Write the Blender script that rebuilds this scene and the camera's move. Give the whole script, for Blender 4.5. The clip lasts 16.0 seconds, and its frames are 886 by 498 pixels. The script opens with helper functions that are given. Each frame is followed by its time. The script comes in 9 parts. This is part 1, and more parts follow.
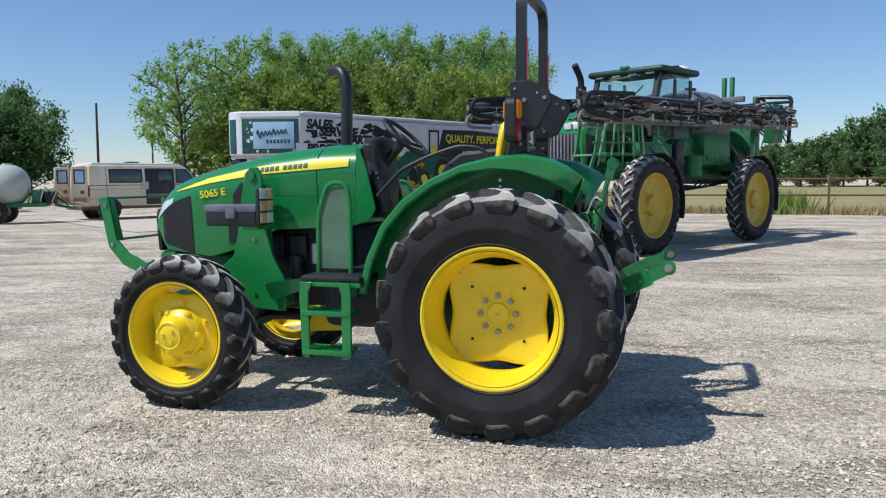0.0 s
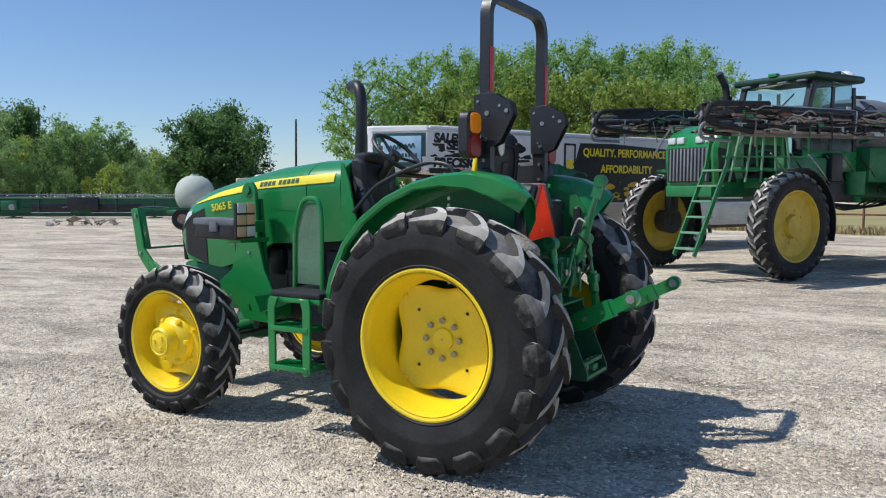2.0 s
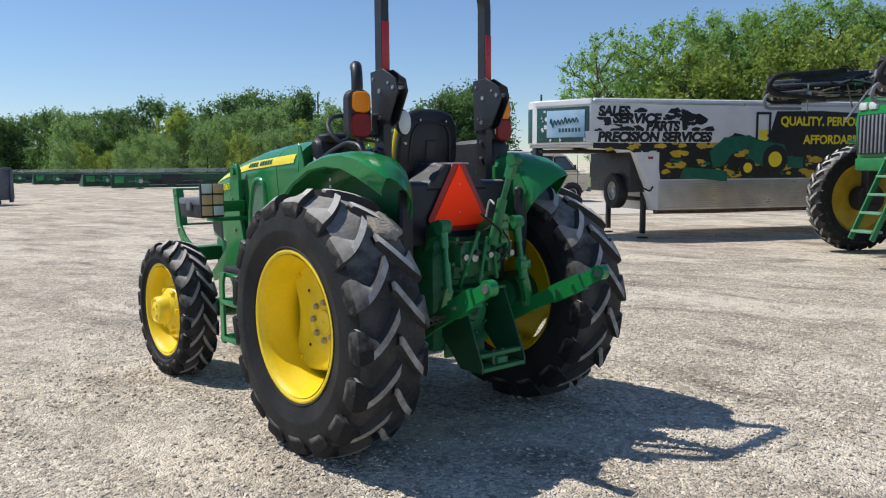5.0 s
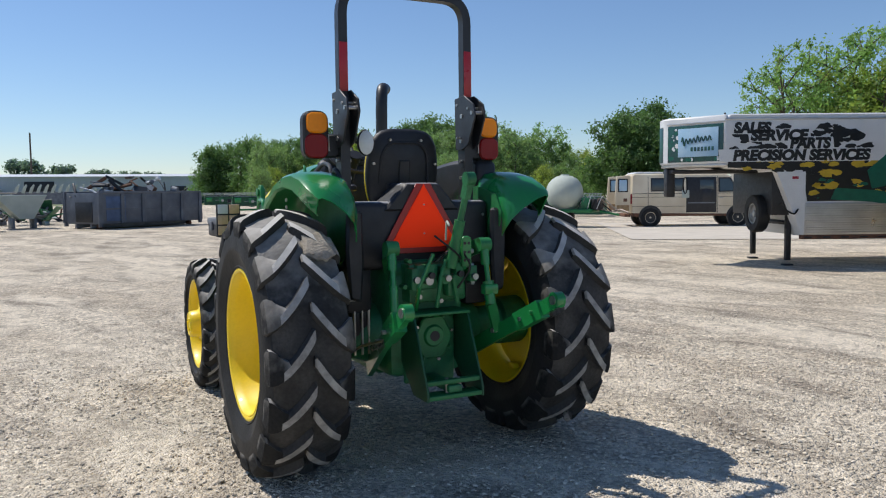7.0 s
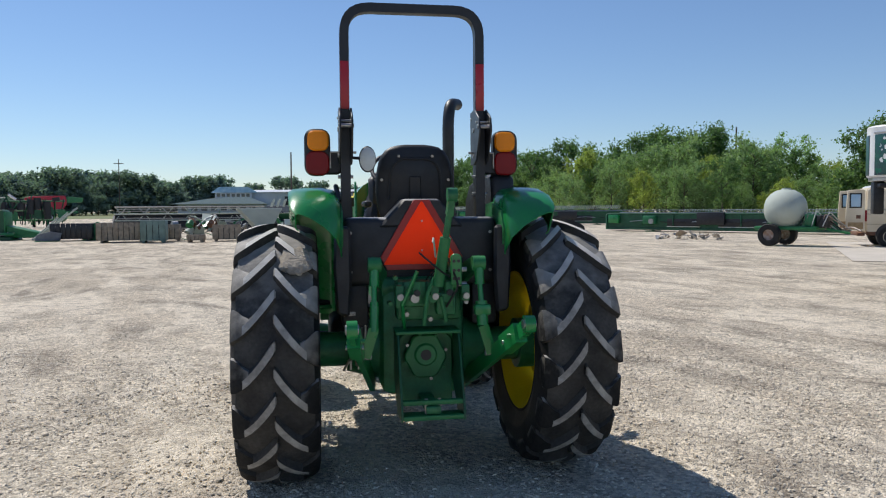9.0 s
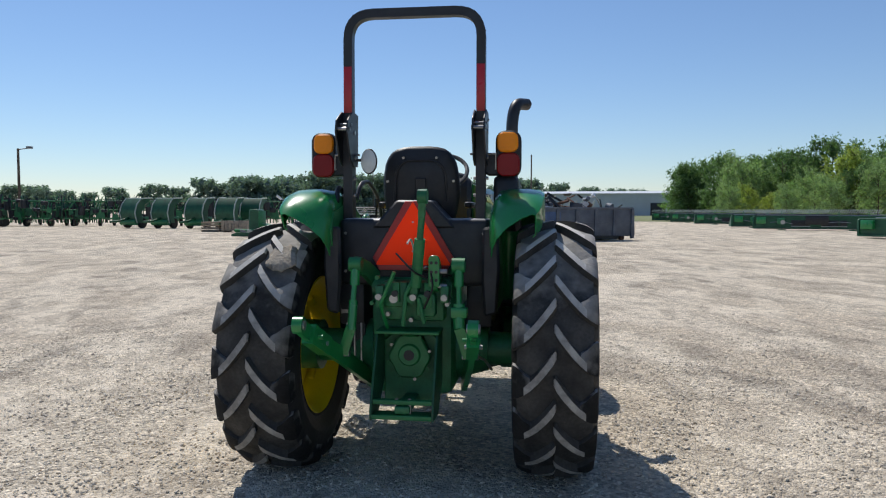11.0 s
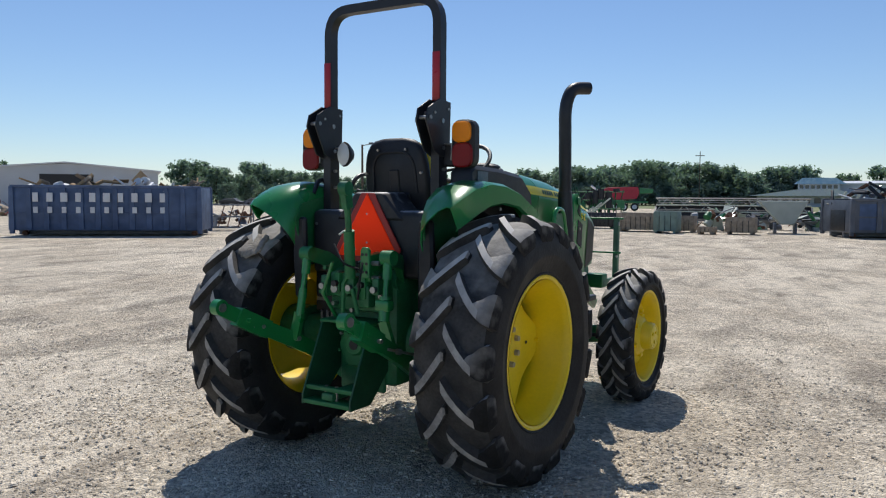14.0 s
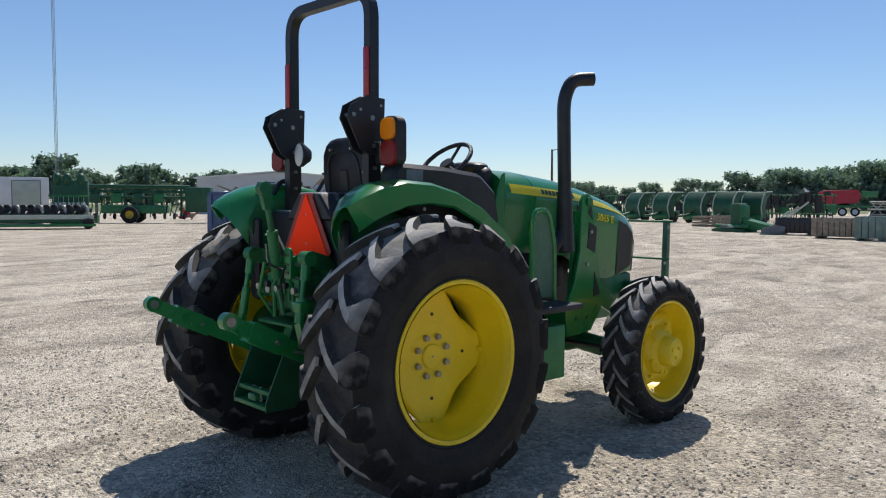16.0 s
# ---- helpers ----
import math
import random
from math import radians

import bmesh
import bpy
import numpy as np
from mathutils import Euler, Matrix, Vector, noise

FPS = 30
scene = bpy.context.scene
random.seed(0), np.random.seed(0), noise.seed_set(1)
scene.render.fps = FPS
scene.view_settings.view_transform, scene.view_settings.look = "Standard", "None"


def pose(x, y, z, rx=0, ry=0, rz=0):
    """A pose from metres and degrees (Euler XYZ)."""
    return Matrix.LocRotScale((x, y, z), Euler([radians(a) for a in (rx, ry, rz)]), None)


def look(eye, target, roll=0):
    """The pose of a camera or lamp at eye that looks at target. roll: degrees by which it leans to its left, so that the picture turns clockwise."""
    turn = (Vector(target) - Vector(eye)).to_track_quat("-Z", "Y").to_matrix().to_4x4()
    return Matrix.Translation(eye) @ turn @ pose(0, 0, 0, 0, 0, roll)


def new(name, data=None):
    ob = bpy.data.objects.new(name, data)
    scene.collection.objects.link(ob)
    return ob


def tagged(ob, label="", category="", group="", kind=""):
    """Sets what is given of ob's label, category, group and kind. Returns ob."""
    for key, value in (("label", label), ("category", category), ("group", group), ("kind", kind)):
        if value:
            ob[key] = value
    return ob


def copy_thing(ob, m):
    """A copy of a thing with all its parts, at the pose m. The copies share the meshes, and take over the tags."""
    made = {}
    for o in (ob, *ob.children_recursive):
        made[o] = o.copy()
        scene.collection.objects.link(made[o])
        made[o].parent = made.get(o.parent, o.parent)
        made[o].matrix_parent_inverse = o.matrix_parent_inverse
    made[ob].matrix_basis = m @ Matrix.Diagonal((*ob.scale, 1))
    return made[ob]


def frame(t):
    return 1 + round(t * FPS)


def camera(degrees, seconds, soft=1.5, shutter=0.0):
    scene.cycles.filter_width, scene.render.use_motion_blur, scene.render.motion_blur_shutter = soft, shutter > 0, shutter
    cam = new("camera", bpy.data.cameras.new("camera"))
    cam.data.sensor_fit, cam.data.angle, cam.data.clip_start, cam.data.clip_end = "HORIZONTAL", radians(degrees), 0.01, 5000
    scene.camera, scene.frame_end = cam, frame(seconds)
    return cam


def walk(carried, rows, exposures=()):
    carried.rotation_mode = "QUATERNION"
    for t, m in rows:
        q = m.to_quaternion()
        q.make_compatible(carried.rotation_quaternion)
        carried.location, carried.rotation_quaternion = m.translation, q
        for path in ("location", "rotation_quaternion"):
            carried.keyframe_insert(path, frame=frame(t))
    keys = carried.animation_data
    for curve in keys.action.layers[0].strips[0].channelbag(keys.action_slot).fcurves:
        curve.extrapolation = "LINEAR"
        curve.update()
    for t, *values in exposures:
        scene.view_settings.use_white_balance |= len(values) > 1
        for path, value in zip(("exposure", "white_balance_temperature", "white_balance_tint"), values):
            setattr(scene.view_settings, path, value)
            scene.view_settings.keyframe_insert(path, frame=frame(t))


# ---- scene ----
cam = camera(59.3, 16.0, 1.15)
PATH = [
    (0, (0.439, -0.204, 1.516), (0.304, 1.783, 1.334), -0.5),
    (0.5, (0.778, -0.13, 1.553), (0.531, 1.847, 1.373), -0.4),
    (1, (1.17, -0.058, 1.585), (0.805, 1.901, 1.415), -0.2),
    (1.5, (1.453, 0.088, 1.546), (0.97, 2.022, 1.389), 0.1),
    (2, (1.761, 0.26, 1.539), (1.154, 2.16, 1.391), 0.2),
    (2.5, (2.13, 0.435, 1.53), (1.403, 2.293, 1.384), 0.1),
    (3, (2.409, 0.612, 1.519), (1.568, 2.42, 1.369), 0.1),
    (3.5, (2.648, 0.84, 1.533), (1.701, 2.594, 1.375), -0.1),
    (4, (2.94, 1.011, 1.534), (1.9, 2.711, 1.364), -0.3),
    (4.2, (3.069, 1.071, 1.572), (1.996, 2.749, 1.39), -0.3),
    (6.3, (4.127, 1.914, 1.551), (2.74, 3.342, 1.364), -0.7),
    (6.5, (4.196, 2.03, 1.555), (2.771, 3.422, 1.377), -0.7),
    (7, (4.359, 2.292, 1.542), (2.83, 3.573, 1.393), -0.6),
    (7.5, (4.56, 2.563, 1.546), (2.938, 3.726, 1.418), -0.6),
    (8, (4.65, 2.867, 1.516), (2.945, 3.906, 1.399), -0.6),
    (8.5, (4.769, 3.172, 1.523), (2.993, 4.085, 1.41), -0.5),
    (9, (4.968, 3.471, 1.541), (3.128, 4.249, 1.434), -0.4),
    (9.5, (5.046, 3.792, 1.527), (3.153, 4.426, 1.416), -0.3),
    (9.7, (5.074, 3.935, 1.539), (3.161, 4.509, 1.429), -0.3),
    (11.8, (5.356, 5.414, 1.532), (3.359, 5.362, 1.424), 0.3),
    (12, (5.356, 5.56, 1.555), (3.362, 5.452, 1.443), 0.3),
    (12.5, (5.278, 5.891, 1.52), (3.296, 5.647, 1.407), 0.2),
    (13, (5.149, 6.226, 1.542), (3.188, 5.846, 1.424), 0.3),
    (13.5, (5.082, 6.578, 1.554), (3.151, 6.073, 1.43), 0.3),
    (14, (4.972, 6.916, 1.555), (3.081, 6.279, 1.426), 0.4),
    (14.5, (4.775, 7.229, 1.575), (2.931, 6.466, 1.445), 0.4),
    (15, (4.613, 7.562, 1.551), (2.822, 6.682, 1.422), 0.4),
    (15.5, (4.416, 7.872, 1.551), (2.684, 6.881, 1.428), 0.3),
    (16, (4.146, 8.162, 1.532), (2.478, 7.064, 1.414), 0.2),
]
walk(cam, [(t, look(eye, target, roll)) for t, eye, target, roll in PATH], [(0, -0.02, 6180, 10), (4, 0.05, 6400, 10), (9, -0.07, 6500, 10), (16, -0.12, 6500, 10)])

# ---- world, sun ----
world = bpy.data.worlds.new("sky")
scene.world = world
world.use_nodes = True
_wn = world.node_tree
_sky = _wn.nodes.new("ShaderNodeTexSky")
_sky.sky_type = "NISHITA"
_sky.sun_disc = False
_sky.sun_elevation, _sky.sun_rotation = radians(55.5), radians(247.5)
_sky.air_density, _sky.dust_density, _sky.ozone_density = 1.0, 0.05, 6.0
_tint = _wn.nodes.new("ShaderNodeMix")
_tint.data_type, _tint.blend_type = "RGBA", "MULTIPLY"
_tint.inputs[0].default_value, _tint.inputs[7].default_value = 1.0, (1.0, 1.0, 1.04, 1)
_wn.links.new(_sky.outputs[0], _tint.inputs[6])
_wn.links.new(_tint.outputs[2], _wn.nodes["Background"].inputs[0])
_wn.nodes["Background"].inputs[1].default_value = 0.109
sun = new("sun", bpy.data.lights.new("sun", "SUN"))
sun.data.energy, sun.data.angle, sun.data.color = 4.3, radians(0.53), (1.0, 0.95, 0.88)
sun.matrix_world = look((0, 0, 30), (0.523 * 10, 0.217 * 10, 30 - 8.24))


# ---- materials ----
def mat(name, col, rough=0.5, metal=0.0, var=0.12, scale=6.0, fine=60.0, bump=0.0, bscale=80.0, coat=0.0, col2=None, spec=0.5, island=0.0, obj=0.0):
    """A procedural surface: base colour varied at two scales, roughness wear and fine relief."""
    m = bpy.data.materials.new(name)
    m.use_nodes = True
    nt = m.node_tree
    b = nt.nodes["Principled BSDF"]
    tc = nt.nodes.new("ShaderNodeTexCoord")
    n1, n2 = nt.nodes.new("ShaderNodeTexNoise"), nt.nodes.new("ShaderNodeTexNoise")
    n1.inputs["Scale"].default_value, n1.inputs["Detail"].default_value = scale, 4
    n2.inputs["Scale"].default_value, n2.inputs["Detail"].default_value = fine, 3
    for n in (n1, n2):
        nt.links.new(tc.outputs["Object"], n.inputs["Vector"])
    r1 = nt.nodes.new("ShaderNodeMapRange")
    r1.inputs[1].default_value, r1.inputs[2].default_value = 0.3, 0.7
    nt.links.new(n1.outputs[0], r1.inputs[0])
    mx = nt.nodes.new("ShaderNodeMix")
    mx.data_type = "RGBA"
    c2 = col2 or tuple(c * (1 - 2 * var) for c in col)
    mx.inputs[6].default_value, mx.inputs[7].default_value = (*col, 1), (*c2, 1)
    nt.links.new(r1.outputs[0], mx.inputs[0])
    hs = nt.nodes.new("ShaderNodeHueSaturation")
    nt.links.new(mx.outputs[2], hs.inputs["Color"])
    r2 = nt.nodes.new("ShaderNodeMapRange")
    r2.inputs[3].default_value, r2.inputs[4].default_value = 1 - var * 1.5, 1 + var * 1.5
    nt.links.new(n2.outputs[0], r2.inputs[0])
    last = r2.outputs[0]
    for amount, kind in ((island, "ShaderNodeNewGeometry"), (obj, "ShaderNodeObjectInfo")):
        if amount:
            g = nt.nodes.new(kind)
            rr = nt.nodes.new("ShaderNodeMapRange")
            rr.inputs[3].default_value, rr.inputs[4].default_value = 1 - amount, 1 + amount
            nt.links.new(g.outputs["Random Per Island" if kind.endswith("Geometry") else "Random"], rr.inputs[0])
            mul = nt.nodes.new("ShaderNodeMath")
            mul.operation = "MULTIPLY"
            nt.links.new(last, mul.inputs[0])
            nt.links.new(rr.outputs[0], mul.inputs[1])
            last = mul.outputs[0]
    nt.links.new(last, hs.inputs["Value"])
    nt.links.new(hs.outputs[0], b.inputs["Base Color"])
    r3 = nt.nodes.new("ShaderNodeMapRange")
    r3.inputs[3].default_value, r3.inputs[4].default_value = max(0.02, rough - 0.12), min(1, rough + 0.12)
    nt.links.new(n1.outputs[0], r3.inputs[0])
    nt.links.new(r3.outputs[0], b.inputs["Roughness"])
    b.inputs["Metallic"].default_value = metal
    b.inputs["Specular IOR Level"].default_value = spec
    b.inputs["Coat Weight"].default_value = coat
    b.inputs["Coat Roughness"].default_value = 0.08
    if bump:
        n3 = nt.nodes.new("ShaderNodeTexNoise")
        n3.inputs["Scale"].default_value, n3.inputs["Detail"].default_value = bscale, 4
        nt.links.new(tc.outputs["Object"], n3.inputs["Vector"])
        bp = nt.nodes.new("ShaderNodeBump")
        bp.inputs["Strength"].default_value, bp.inputs["Distance"].default_value = bump, 0.02
        nt.links.new(n3.outputs[0], bp.inputs["Height"])
        nt.links.new(bp.outputs[0], b.inputs["Normal"])
    return m


GREEN = mat("tractor_green_paint", (0.013, 0.225, 0.054), 0.3, var=0.06, scale=3, coat=0.35)
GREEN_DULL = mat("dusty_green_paint", (0.020, 0.20, 0.060), 0.5, var=0.16, scale=7, bump=0.05)
DUSTY_GLINT_GREEN = mat("dusty_and_sun_glint_green_paint", (0.11, 0.22, 0.135), 0.7, var=0.18, scale=5)
CAST = mat("dark_green_cast_iron", (0.024, 0.20, 0.072), 0.45, var=0.2, scale=9, bump=0.15, bscale=120)
YELLOW = mat("yellow_wheel_paint", (0.90, 0.66, 0.010), 0.42, var=0.05, scale=4, coat=0.15)
YELLOW_OLD = mat("faded_yellow_paint", (0.62, 0.42, 0.03), 0.5, var=0.14, scale=5)
DECAL_Y = mat("yellow_decal", (0.88, 0.72, 0.03), 0.4, var=0.03)
RUBBER = mat("worn_black_rubber", (0.029, 0.029, 0.029), 0.6, var=0.24, scale=5, bump=0.12, bscale=50, spec=0.2)
BOLTMAT = mat("worn_bolt_steel", (0.45, 0.40, 0.30), 0.5, 0.3, var=0.15, scale=30)
LUGTOP = mat("scuffed_grey_lug_rubber", (0.40, 0.385, 0.355), 0.85, var=0.24, scale=9, bump=0.25, bscale=60)
TREAD = mat("dusty_tread_rubber", (0.062, 0.059, 0.054), 0.8, var=0.35, scale=6, bump=0.25, bscale=50)


def dust_and_lit_tops(m, dust, start, full):
    """Dust that has settled on the faces that look upwards, broken up by noise; also a sunlit console top."""
    nt = m.node_tree
    b = nt.nodes["Principled BSDF"]
    src = b.inputs["Base Color"].links[0].from_socket
    geo, sep = nt.nodes.new("ShaderNodeNewGeometry"), nt.nodes.new("ShaderNodeSeparateXYZ")
    nt.links.new(geo.outputs["Normal"], sep.inputs[0])
    n = nt.nodes.new("ShaderNodeTexNoise")
    n.inputs["Scale"].default_value, n.inputs["Detail"].default_value = 14, 5
    tc = nt.nodes.new("ShaderNodeTexCoord")
    nt.links.new(tc.outputs["Object"], n.inputs["Vector"])
    add = nt.nodes.new("ShaderNodeMath")
    add.operation = "MULTIPLY_ADD"
    nt.links.new(n.outputs[0], add.inputs[0])
    add.inputs[1].default_value = 0.7
    nt.links.new(sep.outputs[2], add.inputs[2])
    r = nt.nodes.new("ShaderNodeMapRange")
    r.inputs[1].default_value, r.inputs[2].default_value = start + 0.35, full + 0.35
    nt.links.new(add.outputs[0], r.inputs[0])
    mx = nt.nodes.new("ShaderNodeMix")
    mx.data_type = "RGBA"
    nt.links.new(r.outputs[0], mx.inputs[0])
    nt.links.new(src, mx.inputs[6])
    mx.inputs[7].default_value = (*dust, 1)
    nt.links.new(mx.outputs[2], b.inputs["Base Color"])
    return m


dust_and_lit_tops(TREAD, (0.30, 0.285, 0.26), 0.45, 1.0)
LUGEND = dust_and_lit_tops(mat("dusty_lug_shoulder", (0.024, 0.024, 0.023), 0.8, var=0.3, scale=6, bump=0.25, bscale=50, spec=0.2), (0.40, 0.375, 0.335), 0.05, 0.80)
FLANK = dust_and_lit_tops(mat("lug_flank_rubber", (0.062, 0.060, 0.056), 0.8, var=0.3, scale=6, bump=0.25, bscale=50), (0.34, 0.325, 0.30), 0.70, 1.0)
dust_and_lit_tops(LUGTOP, (0.58, 0.555, 0.51), 0.25, 0.85)
# paler console top: sun on it put into the colour, along with dust
CONSOLE = dust_and_lit_tops(mat("black_plastic_dusty_lit_top", (0.024, 0.025, 0.029), 0.5, var=0.2, scale=10, bump=0.1, bscale=200), (0.38, 0.38, 0.39), 0.75, 0.98)
BLACK = mat("matt_black_paint", (0.022, 0.023, 0.027), 0.42, var=0.2, scale=8, bump=0.05)
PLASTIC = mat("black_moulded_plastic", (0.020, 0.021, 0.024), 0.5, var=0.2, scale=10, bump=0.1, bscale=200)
DARK = mat("dark_grille_mesh", (0.02, 0.02, 0.022), 0.55, var=0.3, scale=60)
STEEL = mat("bare_galvanised_steel", (0.45, 0.45, 0.44), 0.38, 0.85, var=0.15, scale=20)
RUST = mat("rusty_steel", (0.22, 0.10, 0.055), 0.8, 0.1, var=0.25, scale=12, bump=0.2, col2=(0.09, 0.05, 0.035))
# fluorescent film returns more red than falls on it: glow put into base red
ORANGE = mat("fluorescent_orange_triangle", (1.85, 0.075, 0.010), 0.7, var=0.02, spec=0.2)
REDBORDER = mat("dark_red_reflective_border", (0.42, 0.020, 0.018), 0.35, var=0.06)
AMBER = mat("amber_lens", (1.0, 0.30, 0.006), 0.35, var=0.05, spec=0.3)
REDLENS = mat("red_lens", (0.24, 0.006, 0.008), 0.35, var=0.05, spec=0.3)
REDTAPE = mat("red_reflective_tape", (0.42, 0.02, 0.03), 0.3, var=0.08)
LAMPGLASS = mat("pale_lamp_lens", (0.62, 0.66, 0.66), 0.15, var=0.05, coat=0.6)
WHITE = mat("white_painted_sheet", (0.74, 0.75, 0.75), 0.4, var=0.07, scale=2)
DIRTYWHITE = mat("dirty_cream_van_paint", (0.78, 0.70, 0.54), 0.5, var=0.08, scale=0.9, col2=(0.58, 0.48, 0.33))
GLASS = mat("dark_window_glass", (0.05, 0.07, 0.075), 0.06, var=0.05, coat=0.5)
CABGLASS = mat("tinted_cab_glass", (0.55, 0.74, 0.74), 0.03, var=0.04, coat=0.3)
_cg = CABGLASS.node_tree.nodes["Principled BSDF"]
_cg.inputs["Transmission Weight"].default_value, _cg.inputs["IOR"].default_value = 0.92, 1.06
GREY = mat("grey_painted_steel", (0.20, 0.22, 0.24), 0.6, var=0.22, scale=3, bump=0.1, col2=(0.11, 0.12, 0.14))
BLUE = mat("faded_blue_container_paint", (0.085, 0.135, 0.25), 0.55, var=0.18, scale=2, col2=(0.05, 0.08, 0.15))
WOOD = mat("weathered_pallet_wood", (0.38, 0.31, 0.23), 0.8, var=0.2, scale=6, bump=0.2)
CARD = mat("brown_cardboard", (0.42, 0.28, 0.14), 0.8, var=0.15)
REDPAINT = mat("red_machine_paint", (0.40, 0.015, 0.04), 0.45, var=0.12)
ALU = mat("ribbed_aluminium_skirt", (0.62, 0.60, 0.57), 0.32, 0.75, var=0.1, scale=3)
BUILDING = mat("light_grey_metal_siding", (0.50, 0.53, 0.56), 0.6, var=0.06, scale=0.4)
ROOFWHITE = mat("white_metal_roof", (0.60, 0.62, 0.65), 0.5, var=0.04, scale=0.5)
BARK = mat("grey_brown_bark", (0.13, 0.10, 0.075), 0.9, var=0.25, scale=5, bump=0.5, bscale=15)
CONCRETE = mat("pale_concrete", (0.60, 0.54, 0.45), 0.85, var=0.08, scale=1.2, fine=40, bump=0.1)
MUD = mat("dried_grey_mud", (0.40, 0.35, 0.28), 0.95, var=0.2, scale=25, bump=0.6, bscale=60)
HEADGREEN = mat("dark_header_green", (0.012, 0.10, 0.042), 0.5, var=0.2, scale=3)
DRUM = mat("translucent_white_poly_tank", (0.46, 0.51, 0.45), 0.7, var=0.08, scale=2)
HOSE = mat("grey_hoses_and_pipes", (0.38, 0.28, 0.23), 0.5, var=0.3, scale=8)
NAVY = mat("navy_trailer_print", (0.02, 0.05, 0.07), 0.4, var=0.5, scale=3, col2=(0.01, 0.10, 0.07))
PALEBLUE = mat("pale_blue_sign_print", (0.45, 0.60, 0.72), 0.4, var=0.12, scale=1.5, col2=(0.22, 0.42, 0.60))
PRINTBLACK = mat("black_print", (0.014, 0.015, 0.016), 0.45, var=0.2)
PRINTGREEN = mat("green_print", (0.01, 0.14, 0.09), 0.4, var=0.15)


def leafy(name, a, b, rough=0.6):
    """Leaf surface: colour varies by leaf and by tree; light passes through a little."""
    m = mat(name, a, rough, var=0.15, scale=0.5, col2=b, island=0.48, obj=0.18, spec=0.25)
    bs = m.node_tree.nodes["Principled BSDF"]
    bs.inputs["Transmission Weight"].default_value = 0.0
    bs.inputs["Subsurface Weight"].default_value = 0.0
    nt = m.node_tree
    tr = nt.nodes.new("ShaderNodeBsdfTranslucent")
    tr.inputs[0].default_value = (a[0] * 1.2, a[1] * 1.45, a[2] * 0.8, 1)
    mixs = nt.nodes.new("ShaderNodeMixShader")
    mixs.inputs[0].default_value = 0.38
    out = nt.nodes["Material Output"]
    nt.links.new(bs.outputs[0], mixs.inputs[1])
    nt.links.new(tr.outputs[0], mixs.inputs[2])
    nt.links.new(mixs.outputs[0], out.inputs[0])
    return m


LEAF = leafy("mid_green_leaves", (0.28, 0.41, 0.15), (0.185, 0.29, 0.105))
LEAF_DARK = leafy("dark_green_leaves", (0.15, 0.235, 0.10), (0.10, 0.17, 0.072))
LEAF_OLIVE = leafy("yellow_green_leaves", (0.31, 0.37, 0.10), (0.20, 0.265, 0.07))
# distance haze is put into this pale blue-grey leaf colour
LEAF_FAR = leafy("haze_tinted_far_leaves", (0.20, 0.26, 0.24), (0.16, 0.215, 0.20), 0.9)


